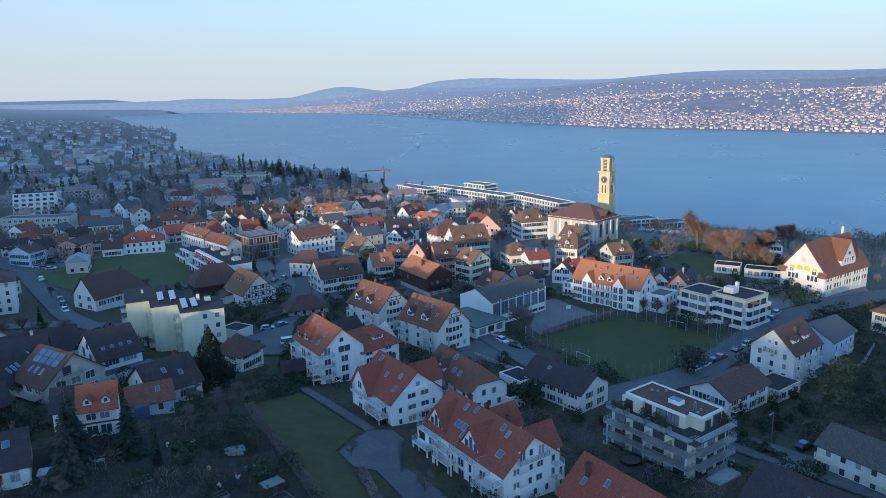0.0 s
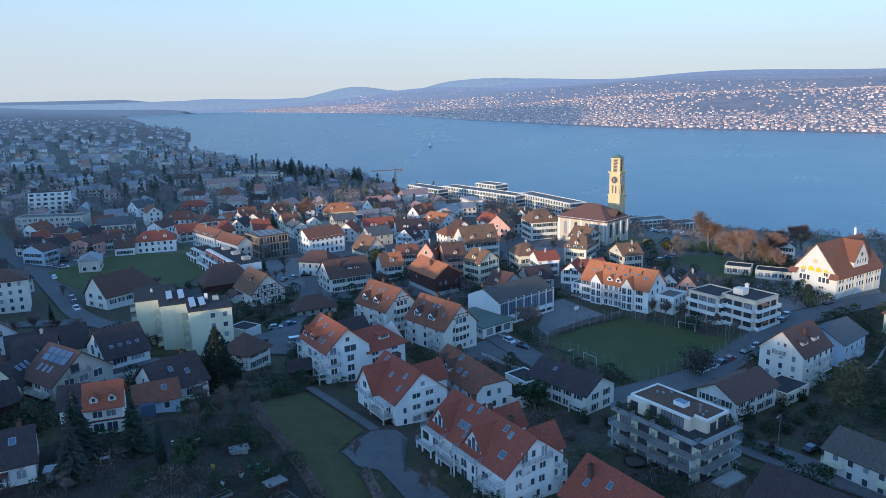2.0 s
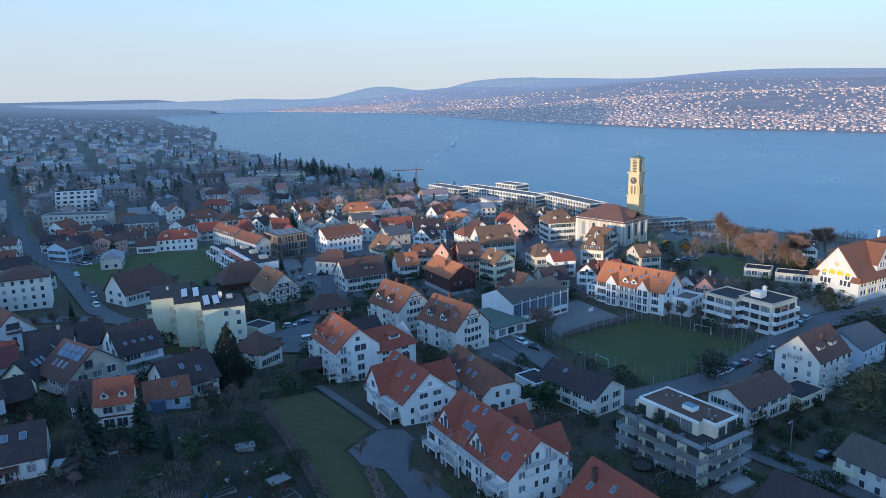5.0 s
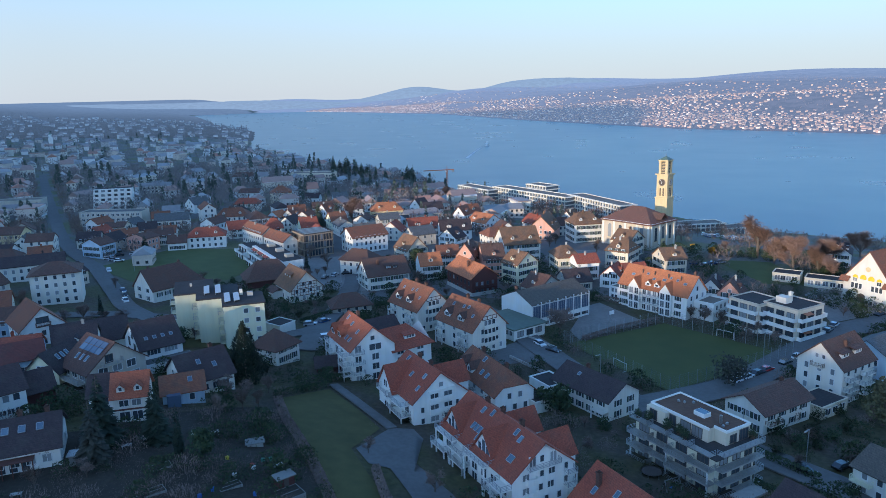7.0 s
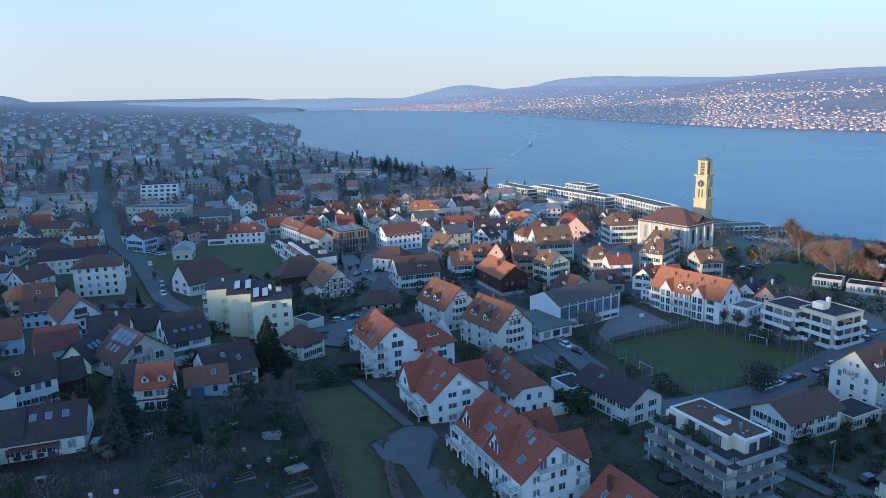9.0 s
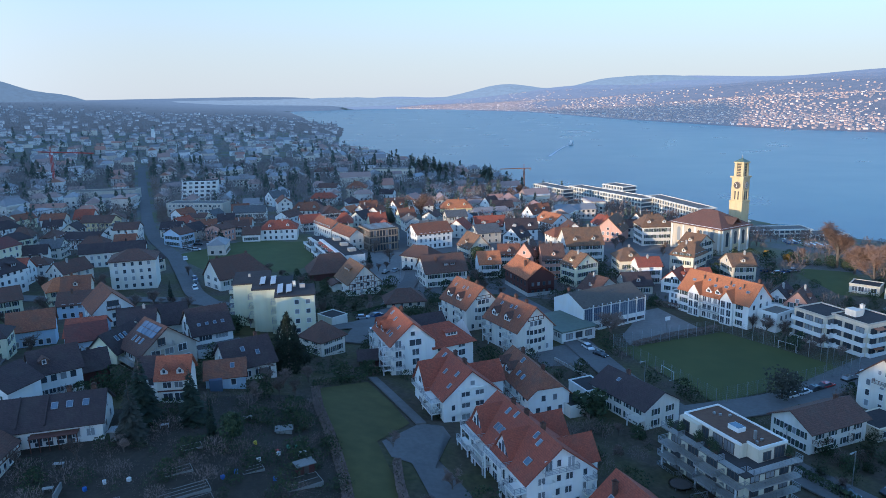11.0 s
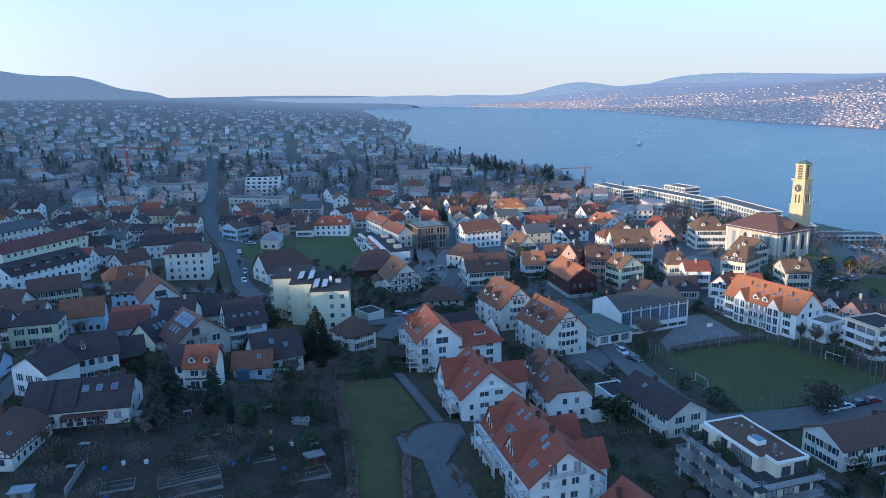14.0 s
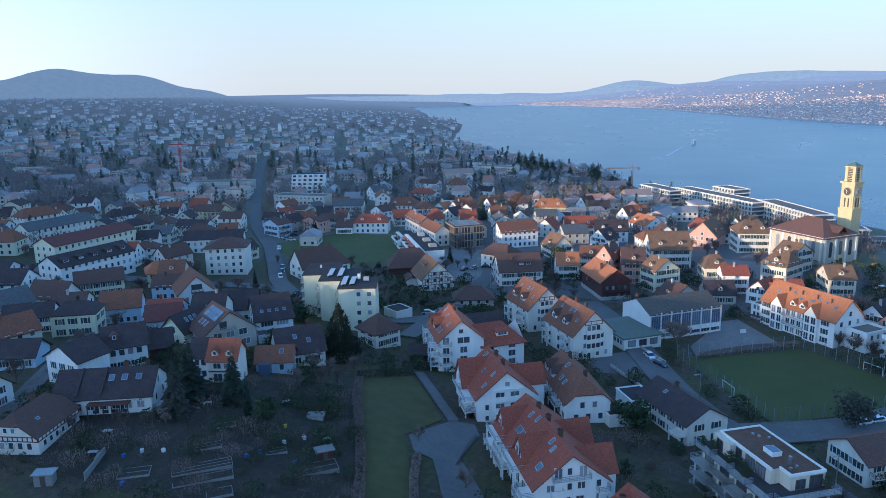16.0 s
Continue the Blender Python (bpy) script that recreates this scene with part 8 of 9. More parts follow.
BLUE = plain("blue_plastic", (0.05, 0.13, 0.42), 0.5)
GREENP = plain("green_plastic", (0.06, 0.22, 0.14), 0.5)
REDP = plain("red_plastic", (0.5, 0.06, 0.04), 0.5)
YELLOWP = plain("yellow_plastic", (0.7, 0.55, 0.05), 0.5)
for x, y, c, nm in [(-34.7, 105.4, REDP, "red"), (-33.7, 107.8, GREENP, "green"), (-37.7, 96.5, BLUE, "blue"), (-38.8, 94.3, BLUE, "blue"), (-31.2, 97.3, BLUE, "blue"), (-39.4, 106.4, YELLOWP, "yellow"), (-32.6, 108.6, GREENP, "green"), (-56.9, 85.1, BLUE, "blue"), (-51.4, 79.4, BLUE, "blue"), (-34.2, 104.8, TRIM, "white"), (-36.2, 101.5, TRIM, "white"), (-55.2, 87.4, TRIM, "white"), (-48.8, 113.6, TRIM, "white"), (-52.0, 89.0, TRIM, "white")]:
    small_thing("garden_barrel", f"{nm} plastic water barrel in the allotments", "barrel", x, y, x * 40, [("body", (-0.26, 0.26, -0.26, 0.26, -0.4, 0.6), c), ("lid", (-0.29, 0.29, -0.29, 0.29, 0.6, 0.66), c)])
for x, y, hd in [(-65.3, 89.6, 20), (-56.8, 105.7, 30), (-62.2, 83.6, 24), (-45.2, 114.8, 40), (-30.6, 106.6, 40)]:
    small_thing("garden_table", "pale garden table on the grass", "table", x, y, hd, [("top", (-0.8, 0.8, -0.4, 0.4, 0.7, 0.78), CONCRETE), ("leg", (-0.7, -0.62, -0.3, 0.3, -0.3, 0.7), METAL), ("leg", (0.62, 0.7, -0.3, 0.3, -0.3, 0.7), METAL)])
tr = thing("trampoline", "round dark garden trampoline with pale rim", "trampoline", 34.5, 121.8)
disc = bmesh.new()
bmesh.ops.create_cone(disc, cap_ends=True, segments=24, radius1=1.9, radius2=1.9, depth=0.06, matrix=pose(0, 0, 0.7))
part("mat", disc, DARKTRIM, tr)
rim = bmesh.new()
ring = [[rim.verts.new((r * math.cos(2 * math.pi * i / 24), r * math.sin(2 * math.pi * i / 24), 0.76)) for i in range(24)] for r in (1.85, 2.02)]
for i in range(24):
    rim.faces.new((ring[0][i], ring[1][i], ring[1][(i + 1) % 24], ring[0][(i + 1) % 24]))
bmesh.ops.solidify(rim, geom=rim.faces[:], thickness=0.06)
part("rim", rim, CONCRETE, tr, "pale padded rim")
for i in range(6):
    a = i * math.pi / 3
    part("leg", box_of(-0.04, 0.04, -0.04, 0.04, -0.3, 0.7), METAL, tr, "", pose(1.9 * math.cos(a), 1.9 * math.sin(a), 0))
sw = thing("swing", "steel garden swing frame with blue seat", "swing", 37.0, 116.7, 30)
for x in (-1.6, 1.6):
    for ry in (-18, 18):
        part("leg", box_of(-0.05, 0.05, -0.05, 0.05, -2.4, 0), METAL, sw, "", pose(x, 0, 2.2, ry))
part("beam", box_of(-1.7, 1.7, -0.05, 0.05, 2.15, 2.25), METAL, sw)
part("seat", box_of(-0.4, 0.4, -0.2, 0.2, 0.45, 0.52), BLUE, sw)

# garden walls and wooden fences
for pts, h, mat, lab in [([(-57.7, 77.9), (-60.9, 84.9)], 1.3, WOODEDGE, "weathered board fence in the gardens"), ([(8, 182), (17, 171), (24, 163)], 0.9, CONCRETE, "low concrete wall beside the parking yard"), ([(98, 163), (108, 172), (118, 184)], 1.2, CONCRETE, "concrete garden wall on the slope"), ([(12, 201), (21, 190)], 1.0, CONCRETE, "low wall beside the school court"), ([(-92, 203), (-84, 200), (-74, 204)], 1.0, CONCRETE, "low garden wall beside the road")]:
    bm = bmesh.new()
    for (ax, ay), (bx, by) in zip(pts, pts[1:]):
        n = max(1, int(math.hypot(bx - ax, by - ay) / 3))
        for i in range(n):
            x0, y0, x1, y1 = ax + (bx - ax) * i / n, ay + (by - ay) * i / n, ax + (bx - ax) * (i + 1) / n, ay + (by - ay) * (i + 1) / n
            q = Vector((-(y1 - y0), x1 - x0)).normalized() * 0.12
            z = ground_at((x0 + x1) / 2, (y0 + y1) / 2)
            v = [bm.verts.new(c) for c in ((x0 - q.x, y0 - q.y, z - 1), (x1 - q.x, y1 - q.y, z - 1), (x1 + q.x, y1 + q.y, z - 1), (x0 + q.x, y0 + q.y, z - 1), (x0 - q.x, y0 - q.y, z + h), (x1 - q.x, y1 - q.y, z + h), (x1 + q.x, y1 + q.y, z + h), (x0 + q.x, y0 + q.y, z + h))]
            for f in ((4, 5, 6, 7), (0, 1, 5, 4), (1, 2, 6, 5), (2, 3, 7, 6), (3, 0, 4, 7)):
                bm.faces.new([v[k] for k in f])
    tagged(new("garden_wall", put("garden_wall", bm, mat)), lab, "wall", kind="structure")


# ---- cranes, ferry, the white tower on the western bank ----
def crane(x, y, head, h, jib, mat, label):
    ob = thing("tower_crane", label, "crane", x, y, head)
    for a, b in ((-0.6, -0.6), (0.6, -0.6), (0.6, 0.6), (-0.6, 0.6)):
        part("mast_rail", box_of(a - 0.14, a + 0.14, b - 0.14, b + 0.14, -1, h), mat, ob)
    for i in range(int(h / 1.6)):
        part("mast_brace", box_of(-0.6, 0.6, -0.68, -0.56, i * 1.6, i * 1.6 + 0.16), mat, ob)
    part("jib", box_of(-jib * 0.3, jib, -0.35, 0.35, h, h + 0.7), mat, ob)
    part("cab", box_of(0.2, 1.6, -0.7, 0.7, h - 1.8, h), TRIM, ob)
    part("peak", box_of(-0.2, 0.2, -0.2, 0.2, h + 0.7, h + 4), mat, ob)
    part("counterweight", box_of(-jib * 0.3, -jib * 0.3 + 2, -0.7, 0.7, h - 1.6, h), CONCRETE, ob)


crane(-388, 459, -12, 30, 46, REDP, "red tower crane over the western houses")
crane(-52, 640, 200, 22, 22, plain("rusty_orange_paint", (0.48, 0.18, 0.08), 0.6), "orange-brown tower crane on the lake shore")
ferry = thing("ferry_boat", "small white passenger ferry crossing the lake", "boat", FERRY[0], FERRY[1], 84, 0.0)
hull = bmesh.new()
prism(hull, [(-9, 1.6), (-8.4, -0.4), (8, -0.4), (11, 1.8)], -2.4, 2.4)
part("hull", hull, TRIM, ferry)
part("deckhouse", box_of(-7, 5, -2.2, 2.2, 1.6, 5.0), TRIM, ferry)
part("wheelhouse", box_of(0, 4, -1.9, 1.9, 5.0, 7.6), TRIM, ferry)
part("window", box_of(-6.8, 4.8, -2.25, 2.25, 2.9, 3.5), GLASS, ferry)
FOAM = plain("foam", (0.80, 0.80, 0.80), 0.9)
wake = bmesh.new()
trail = [(-43, 1228), (-48, 1200), (-53, 1130), (-58.7, 1020)]
left = [wake.verts.new((x - 0.8 - 0.5 * i, y, 0.2)) for i, (x, y) in enumerate(trail)]
right = [wake.verts.new((x + 0.8 + 0.3 * i, y, 0.2)) for i, (x, y) in enumerate(trail)]
for a, b, c, d in zip(left, right, right[1:], left[1:]):
    wake.faces.new((a, b, c, d))
tagged(new("water", put("water", wake, FOAM)), "pale wake trailing behind the ferry", "wake", kind="structure")
wt = thing("white_tower", "slim white church tower on the western bank", "church tower", WT[0], WT[1], 20)
part("shaft", box_of(-2.6, 2.6, -2.6, 2.6, -3, 17), WHITE, wt)
part("belfry", box_of(-2.0, 2.0, -2.0, 2.0, 17, 22), WHITE, wt)
# dark solid block in place of a shaded opening
part("belfry_opening", box_of(-2.05, 2.05, -0.8, 0.8, 18, 21), DARKTRIM, wt)
spire = bmesh.new()
bmesh.ops.create_cone(spire, cap_ends=True, segments=8, radius1=2.2, radius2=0.1, depth=4, matrix=pose(0, 0, 24))
part("spire", spire, COPPERGREEN, wt)


# ---- the western bank: houses and trees up to the skyline ----
def clear(x, y, gap):
    return all((x - a) ** 2 + (y - b) ** 2 > (gap + r) ** 2 for a, b, r in FOOT)


KEEP_OFF = [along(p, 8) for p in ([(-450, 650), (-356, 519), (-278, 412), (-231, 348), (-198, 307), (-164, 272), (-137.5, 239), (-122, 219), (-100, 200), (-64, 186), (-50, 196), (-50, 225), (-53, 262), (-66, 312)], [(-230, 190), (-160, 200), (-122, 210), (-96, 205)], [(-140, 262), (-125, 300)], [(25, 300), (45, 290)])]


def off_roads(x, y, gap):
    return all((x - a) ** 2 + (y - b) ** 2 > gap * gap for line in KEEP_OFF for a, b in line)


OPEN = [[(-168, 274), (-136, 250), (-104, 260), (-100, 282), (-118, 324), (-155, 320)], [(45.9, 160), (22.4, 195.4), (55.2, 217), (85, 189.3)], [(-30.1, 117.5), (-41.4, 136.8), (-32.6, 147.6), (-17.5, 129.6), (-8, 130), (-1, 108), (8, 92), (-14, 86), (-20.9, 102.3)], [(27, 197), (24, 207), (33, 234), (40, 238), (52, 216)], [(0, 185), (14, 200), (24, 186), (16, 176), (6, 174)], [(86, 286), (112, 286), (115, 248), (95, 250)], [(-66, 250), (-46, 250), (-40, 285), (-60, 312), (-96, 300), (-90, 270)]]


def within(poly, x, y):
    hit = False
    for (ax, ay), (bx, by) in zip(poly, poly[1:] + poly[:1]):
        if (ay > y) != (by > y) and x < (bx - ax) * (y - ay) / (by - ay) + ax:
            hit = not hit
    return hit


rnd = random.Random(7)
WALLS = ["WHITE", "OFFWHITE", "OFFWHITE", "SAND", "CREAM", "WHITE", "GREYBEIGE", "OFFWHITE"]
ROOFS = ["BROWN", "DARK", "RUST", "BROWN", "DARK", "SLATE", "RUST", "BROWN", "RED"]


made = 0
for k in range(6000):
    a, r = radians(rnd.uniform(-4, 57)), math.sqrt(rnd.uniform(130**2, 450**2))
    x, y = 18 - math.sin(a) * r, math.cos(a) * r
    L = rnd.choice((9, 10, 11, 12, 14, 18))
    if within(OPEN[0], x, y) or lake_side(x, y) < 18 or not off_roads(x, y, 13) or not clear(x, y, L * 0.5 + 2.0):
        continue
    if (x > -60 and y < 270) or (x > -95 and y < 165) or (x > -70 and y > 375) or (x > -152 and 150 < y < 330):
        continue
    D = rnd.choice((8.5, 9.5, 11))
    eave = rnd.choice((5.2, 5.8, 6.4, 8.4)) if L > 10 else 5.2
    hip = rnd.choice((0, 0, 0, 3))
    made += 1
    town_house(round(x, 1), round(y, 1), rnd.choice((20, 32, 75, 80, 110, 28, -58)), L, D, eave, eave + D * rnd.uniform(0.28, 0.42), rnd.choice(WALLS), rnd.choice(ROOFS), hip, simple=True, group="town houses")
    if made > 110:
        break


def joined(name, mat, label, category):
    return {"v": [], "f": [], "name": name, "mat": mat, "label": label, "category": category}


def add_box(to, x, y, z, head, L, D, e, sink=3.0):
    c, s = math.cos(head), math.sin(head)
    k = len(to["v"])
    for zz in (z - sink, z + e):
        for px, py in ((-L / 2, -D / 2), (L / 2, -D / 2), (L / 2, D / 2), (-L / 2, D / 2)):
            to["v"].append((x + px * c - py * s, y + px * s + py * c, zz))
    to["f"] += [tuple(k + i for i in f) for f in ((4, 5, 6, 7), (0, 1, 5, 4), (1, 2, 6, 5), (2, 3, 7, 6), (3, 0, 4, 7))]


def add_gable(to, x, y, z, head, L, D, rise, hip=0.0, over=0.5):
    c, s = math.cos(head), math.sin(head)
    k = len(to["v"])
    a, b = L / 2 + over, D / 2 + over
    for px, py, pz in ((-a, -b, -0.2), (a, -b, -0.2), (a, b, -0.2), (-a, b, -0.2), (-a + hip, 0, rise), (a - hip, 0, rise)):
        to["v"].append((x + px * c - py * s, y + px * s + py * c, z + pz))
    to["f"] += [tuple(k + i for i in f) for f in ((0, 1, 5, 4), (2, 3, 4, 5), (1, 2, 5), (3, 0, 4), (3, 2, 1, 0))]


def finish(to):
    me = bpy.data.meshes.new(to["name"])
    me.from_pydata(to["v"], [], to["f"])
    me.materials.append(to["mat"])
    tagged(new(to["name"], me), to["label"], to["category"], kind="stuff")


FARWALL = per_piece("far_house_walls", [(0.76, 0.75, 0.73), (0.66, 0.63, 0.57), (0.72, 0.68, 0.58), (0.6, 0.57, 0.53), (0.8, 0.79, 0.78), (0.66, 0.58, 0.5)])
# roof colours lightened to imitate haze over the western bank
HAZED_ROOFS = per_piece("haze_lightened_roofs", [(0.32, 0.23, 0.20), (0.27, 0.25, 0.25), (0.36, 0.25, 0.21), (0.34, 0.34, 0.35), (0.40, 0.22, 0.16), (0.27, 0.26, 0.26)], 0.5)
# emission colours that imitate haze on far-off surfaces
HAZE_GLOW = (0.041, 0.050, 0.071)
NEAR_HAZE_GLOW = (0.022, 0.030, 0.045)


def haze_glow_pieces(m, glow):
    """Far-off pieces with an emission glow that stands in for haze."""
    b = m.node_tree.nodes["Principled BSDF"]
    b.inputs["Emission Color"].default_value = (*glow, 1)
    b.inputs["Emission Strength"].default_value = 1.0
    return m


FARWIN = plain("far_windows", (0.05, 0.055, 0.065), 0.2)
walls = joined("distant_houses", FARWALL, "small pale houses crowding the far western bank", "houses")
hwalls = joined("horizon_houses", haze_glow_pieces(per_piece("horizon_house_walls", [(0.60, 0.57, 0.54), (0.48, 0.45, 0.42), (0.36, 0.34, 0.32)]), NEAR_HAZE_GLOW), "pale houses on the farthest western bank", "houses")
hroofs = joined("horizon_roofs", haze_glow_pieces(per_piece("horizon_house_roofs", [(0.16, 0.13, 0.12), (0.12, 0.11, 0.11)]), NEAR_HAZE_GLOW), "brown roofs on the farthest western bank", "roofs")
hbare = joined("horizon_trees", haze_glow_pieces(per_piece("horizon_twigs", [(0.09, 0.08, 0.07), (0.07, 0.07, 0.065), (0.11, 0.09, 0.08)]), NEAR_HAZE_GLOW), "bare woods on the farthest western bank", "trees")
roofs = joined("distant_roofs", HAZED_ROOFS, "brown and grey roofs of the far houses", "roofs")
bands = joined("distant_balconies", FARWALL, "pale balcony bands of the far flats", "balconies")
panes = joined("distant_windows", FARWIN, "dark windows of the far houses", "windows")
spots = []
cell = {}
for k in range(44000):
    a, r = radians(rnd.uniform(0, 58)), math.sqrt(rnd.uniform(330**2, 2700**2))
    if r < 430 and rnd.random() < 0.5:
        continue
    x, y = 18 - math.sin(a) * r, math.cos(a) * r
    s = lake_side(x, y)
    if s < 14 or not off_roads(x, y, 12):
        continue
    if s > 900 and rnd.random() < 0.2:
        continue
    gap = 14 + r * 0.006
    key = (int(x // gap), int(y // gap))
    if any((key[0] + i, key[1] + j) in cell for i in (-1, 0, 1) for j in (-1, 0, 1) if i * j == 0) or (r < 640 and not clear(x, y, 9)):
        continue
    cell[key] = 1
    spots.append((x, y))
    L, D, e = rnd.choice((8, 9, 10, 11, 12, 14, 18, 24)), rnd.choice((7, 8, 9.5, 10.5)), rnd.choice((4.4, 5, 5.6, 6, 8.1))
    hd = radians(rnd.choice((20, 32, 75, 110, 28, -58)))
    z = ground_at(x, y)
    # far-off houses take the haze-glow materials, mixed in between 1050 and 1600 m
    far_off = r > rnd.uniform(1050, 1600)
    if far_off:
        L, D = L * 0.8, D * 0.85
    add_box(hwalls if far_off else walls, x, y, z, hd, L, D, e)
    if L >= 14 and e > 8 and r < 1000:
        # flats: pale balcony bands along both long sides
        for row in range(1, 4):
            add_box(bands, x, y, z + row * 2.7 - 0.9, hd, L - 1, D + 2.6, 1.0, 0.0)
    if far_off:
        add_gable(hroofs, x, y, z + e, hd, L, D, D * 0.33)
    elif rnd.random() < 0.3 and L > 12:
        add_box(roofs, x, y, z + e, hd, L + 0.4, D + 0.4, 0.5, 0.0)
    else:
        add_gable(roofs, x, y, z + e, hd, L, D, D * rnd.uniform(0.25, 0.42), rnd.choice((0, 0, 3)))
    if r < 850:
        c, sn = math.cos(hd), math.sin(hd)
        for sd_ in (-1, 1):
            for row in range(int(e / 2.7)):
                n = int(L / 3)
                for i in range(n):
                    px, py = L * ((i + 0.5) / n - 0.5), sd_ * D / 2
                    add_box(panes, x + px * c - py * sn, y + px * sn + py * c, z + 1.0 + row * 2.75, hd, 1.2, 0.12, 1.3, 0.0)
        for sd_ in (-1, 1):
            for row in range(int(e / 2.7)):
                for i in range(2):
                    px, py = sd_ * L / 2, D * (i - 0.5) * 0.45
                    add_box(panes, x + px * c - py * sn, y + px * sn + py * c, z + 1.0 + row * 2.75, hd, 0.12, 1.2, 1.3, 0.0)


def add_crown(to, r, x, y, z, h, w, conifer, n=46, bit=1.0, leafy=False):
    """A far tree: drooping clumps on a pointed stem, loose leaf clumps, or bare upswept twigs on a trunk."""
    vs, fs = to["v"], to["f"]
    if not conifer and not leafy:
        k = len(vs)
        vs += [(x - 0.025 * h, y, z), (x + 0.025 * h, y, z), (x, y, z + 0.6 * h)]
        fs.append((k, k + 1, k + 2))
        thick = h * (0.010 + 0.018 * bit)
        for i in range(n):
            f, a, q = r.random() ** 0.8, r.uniform(0, 6.283), w * math.sqrt(r.random())
            ca, sa = math.cos(a), math.sin(a)
            zz = z + h * (0.16 + 0.62 * f * (1 - 0.35 * (q / w) ** 2))
            ln = h * r.uniform(0.08, 0.22)
            out, rise = r.uniform(-0.3, 1.0), r.uniform(0.1, 1.0)
            px, py = x + ca * q * 0.8, y + sa * q * 0.8
            b = r.uniform(0, 6.283)
            k = len(vs)
            vs += [(px - math.cos(b) * thick, py - math.sin(b) * thick, zz), (px + math.cos(b) * thick, py + math.sin(b) * thick, zz), (px + ca * ln * out, py + sa * ln * out, zz + ln * rise)]
            fs.append((k, k + 1, k + 2))
        return
    for i in range(n):
        f = r.random()
        if conifer:
            q = w * (1 - f) * r.uniform(0.4, 1.1) + 0.2
        else:
            q = w * math.sqrt(max(0.05, 1 - (2 * f - 0.9) ** 2)) * r.uniform(0.35, 1.05)
        a = r.uniform(0, 6.283)
        px, py, pz = x + math.cos(a) * q, y + math.sin(a) * q, z + h * (0.08 + 0.9 * f)
        s = h * bit * r.uniform(0.05, 0.10)
        b = r.uniform(0, 6.283)
        k = len(vs)
        vs += [(px - math.cos(b) * s, py - math.sin(b) * s, pz - s * 0.5), (px + math.cos(b) * s, py + math.sin(b) * s, pz - s * r.uniform(0, 0.8)), (px + r.uniform(-s, s), py + r.uniform(-s, s), pz + s)]
        fs.append((k, k + 1, k + 2))


# twig and needle colours raised, with haze painted into them
HAZED_TWIGS = per_piece("haze_lightened_twigs", [(0.25, 0.22, 0.21), (0.29, 0.25, 0.235), (0.22, 0.20, 0.195), (0.27, 0.23, 0.215)], 0.95)
HAZED_NEEDLES = per_piece("haze_lightened_needles", [(0.10, 0.125, 0.105), (0.12, 0.14, 0.115), (0.085, 0.11, 0.095)], 0.9)
bare = joined("distant_bare_trees", HAZED_TWIGS, "bare brown trees between the far houses", "trees")
ever = joined("distant_conifers", HAZED_NEEDLES, "conifers between the far houses, lightened as by haze", "trees")
near_bare = joined("town_trees", TWIGS, "bare brown trees between the town's houses", "trees")
rust = joined("distant_russet_trees", RUSSET, "russet bare trees in town, warmer-coloured in the sunlit part", "trees")
planted = 0
for k in range(16500):
    a, r = radians(rnd.uniform(-6, 58)), math.sqrt(rnd.uniform(150**2, 2300**2)) if k % 3 else rnd.uniform(150, 800)
    x, y = 18 - math.sin(a) * r, math.cos(a) * r
    s = lake_side(x, y)
    if s < 6 or within(OPEN[0], x, y) or not off_roads(x, y, 8) or (r < 640 and not clear(x, y, 2.5)) or (x > -62 and y < 235) or (x > -95 and y < 165) or (x > -60 and y > 400 and rnd.random() < 0.7):
        continue
    if r < 340:
        if r > 140 and planted < 85 and clear(x, y, 3.5):
            planted += 1
            tree(BARE[planted % 4], x, y, rnd.uniform(5, 9.5), "bare winter tree between the houses", wide=1.15, group="bare trees")
        continue
    pick = rnd.random() + 0.21
    h = rnd.uniform(5, 11) if r < 500 else rnd.uniform(6, 14)
    # trees in the sunlit zone get warmer twigs, sun warmth put into colour
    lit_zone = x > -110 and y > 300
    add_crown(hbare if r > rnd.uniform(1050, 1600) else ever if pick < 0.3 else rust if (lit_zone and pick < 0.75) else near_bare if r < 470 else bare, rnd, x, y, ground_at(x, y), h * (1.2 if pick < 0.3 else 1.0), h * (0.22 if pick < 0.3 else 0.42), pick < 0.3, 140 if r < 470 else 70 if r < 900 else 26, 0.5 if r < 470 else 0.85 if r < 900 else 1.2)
# rows of bare trees along the road up the bank
for x, y in along([(-190, 300), (-231, 348), (-278, 412), (-356, 519), (-450, 650)], 13):
    for sd_ in (-1, 1):
        tx, ty, h = x + sd_ * 7.0 + rnd.uniform(-1, 1), y + sd_ * 5.2 + rnd.uniform(-1, 1), rnd.uniform(6, 10)
        add_crown(near_bare, rnd, tx, ty, ground_at(tx, ty), h, h * 0.42, False, 150, 0.4)
# brushwood in the near gardens
NEAR_WAYS = [along(p, 4) for p in ([(-10, 240), (3, 221), (16, 192), (25, 172), (37.5, 153.5), (51, 138), (60, 128), (72, 115), (95, 92)], [(38, 153), (63, 167), (82, 187), (101, 206), (122, 216), (146, 228), (175, 240)], [(-32.4, 150.5), (-15.2, 130.2)], [(-46, 176), (-50, 207)])]
# bare trees before the lakeside flats
for k in range(70):
    f, g = rnd.random(), rnd.uniform(10, 42)
    x, y = -45 + 160 * f - 0.72 * g, 572 - 150 * f - 0.69 * g
    if lake_side(x, y) > 4 and clear(x, y, 2.0):
        h = rnd.uniform(6, 12)
        add_crown(rust if k % 3 else near_bare, rnd, x, y, ground_at(x, y) - 0.1, h, h * 0.42, False, 190, 0.45)
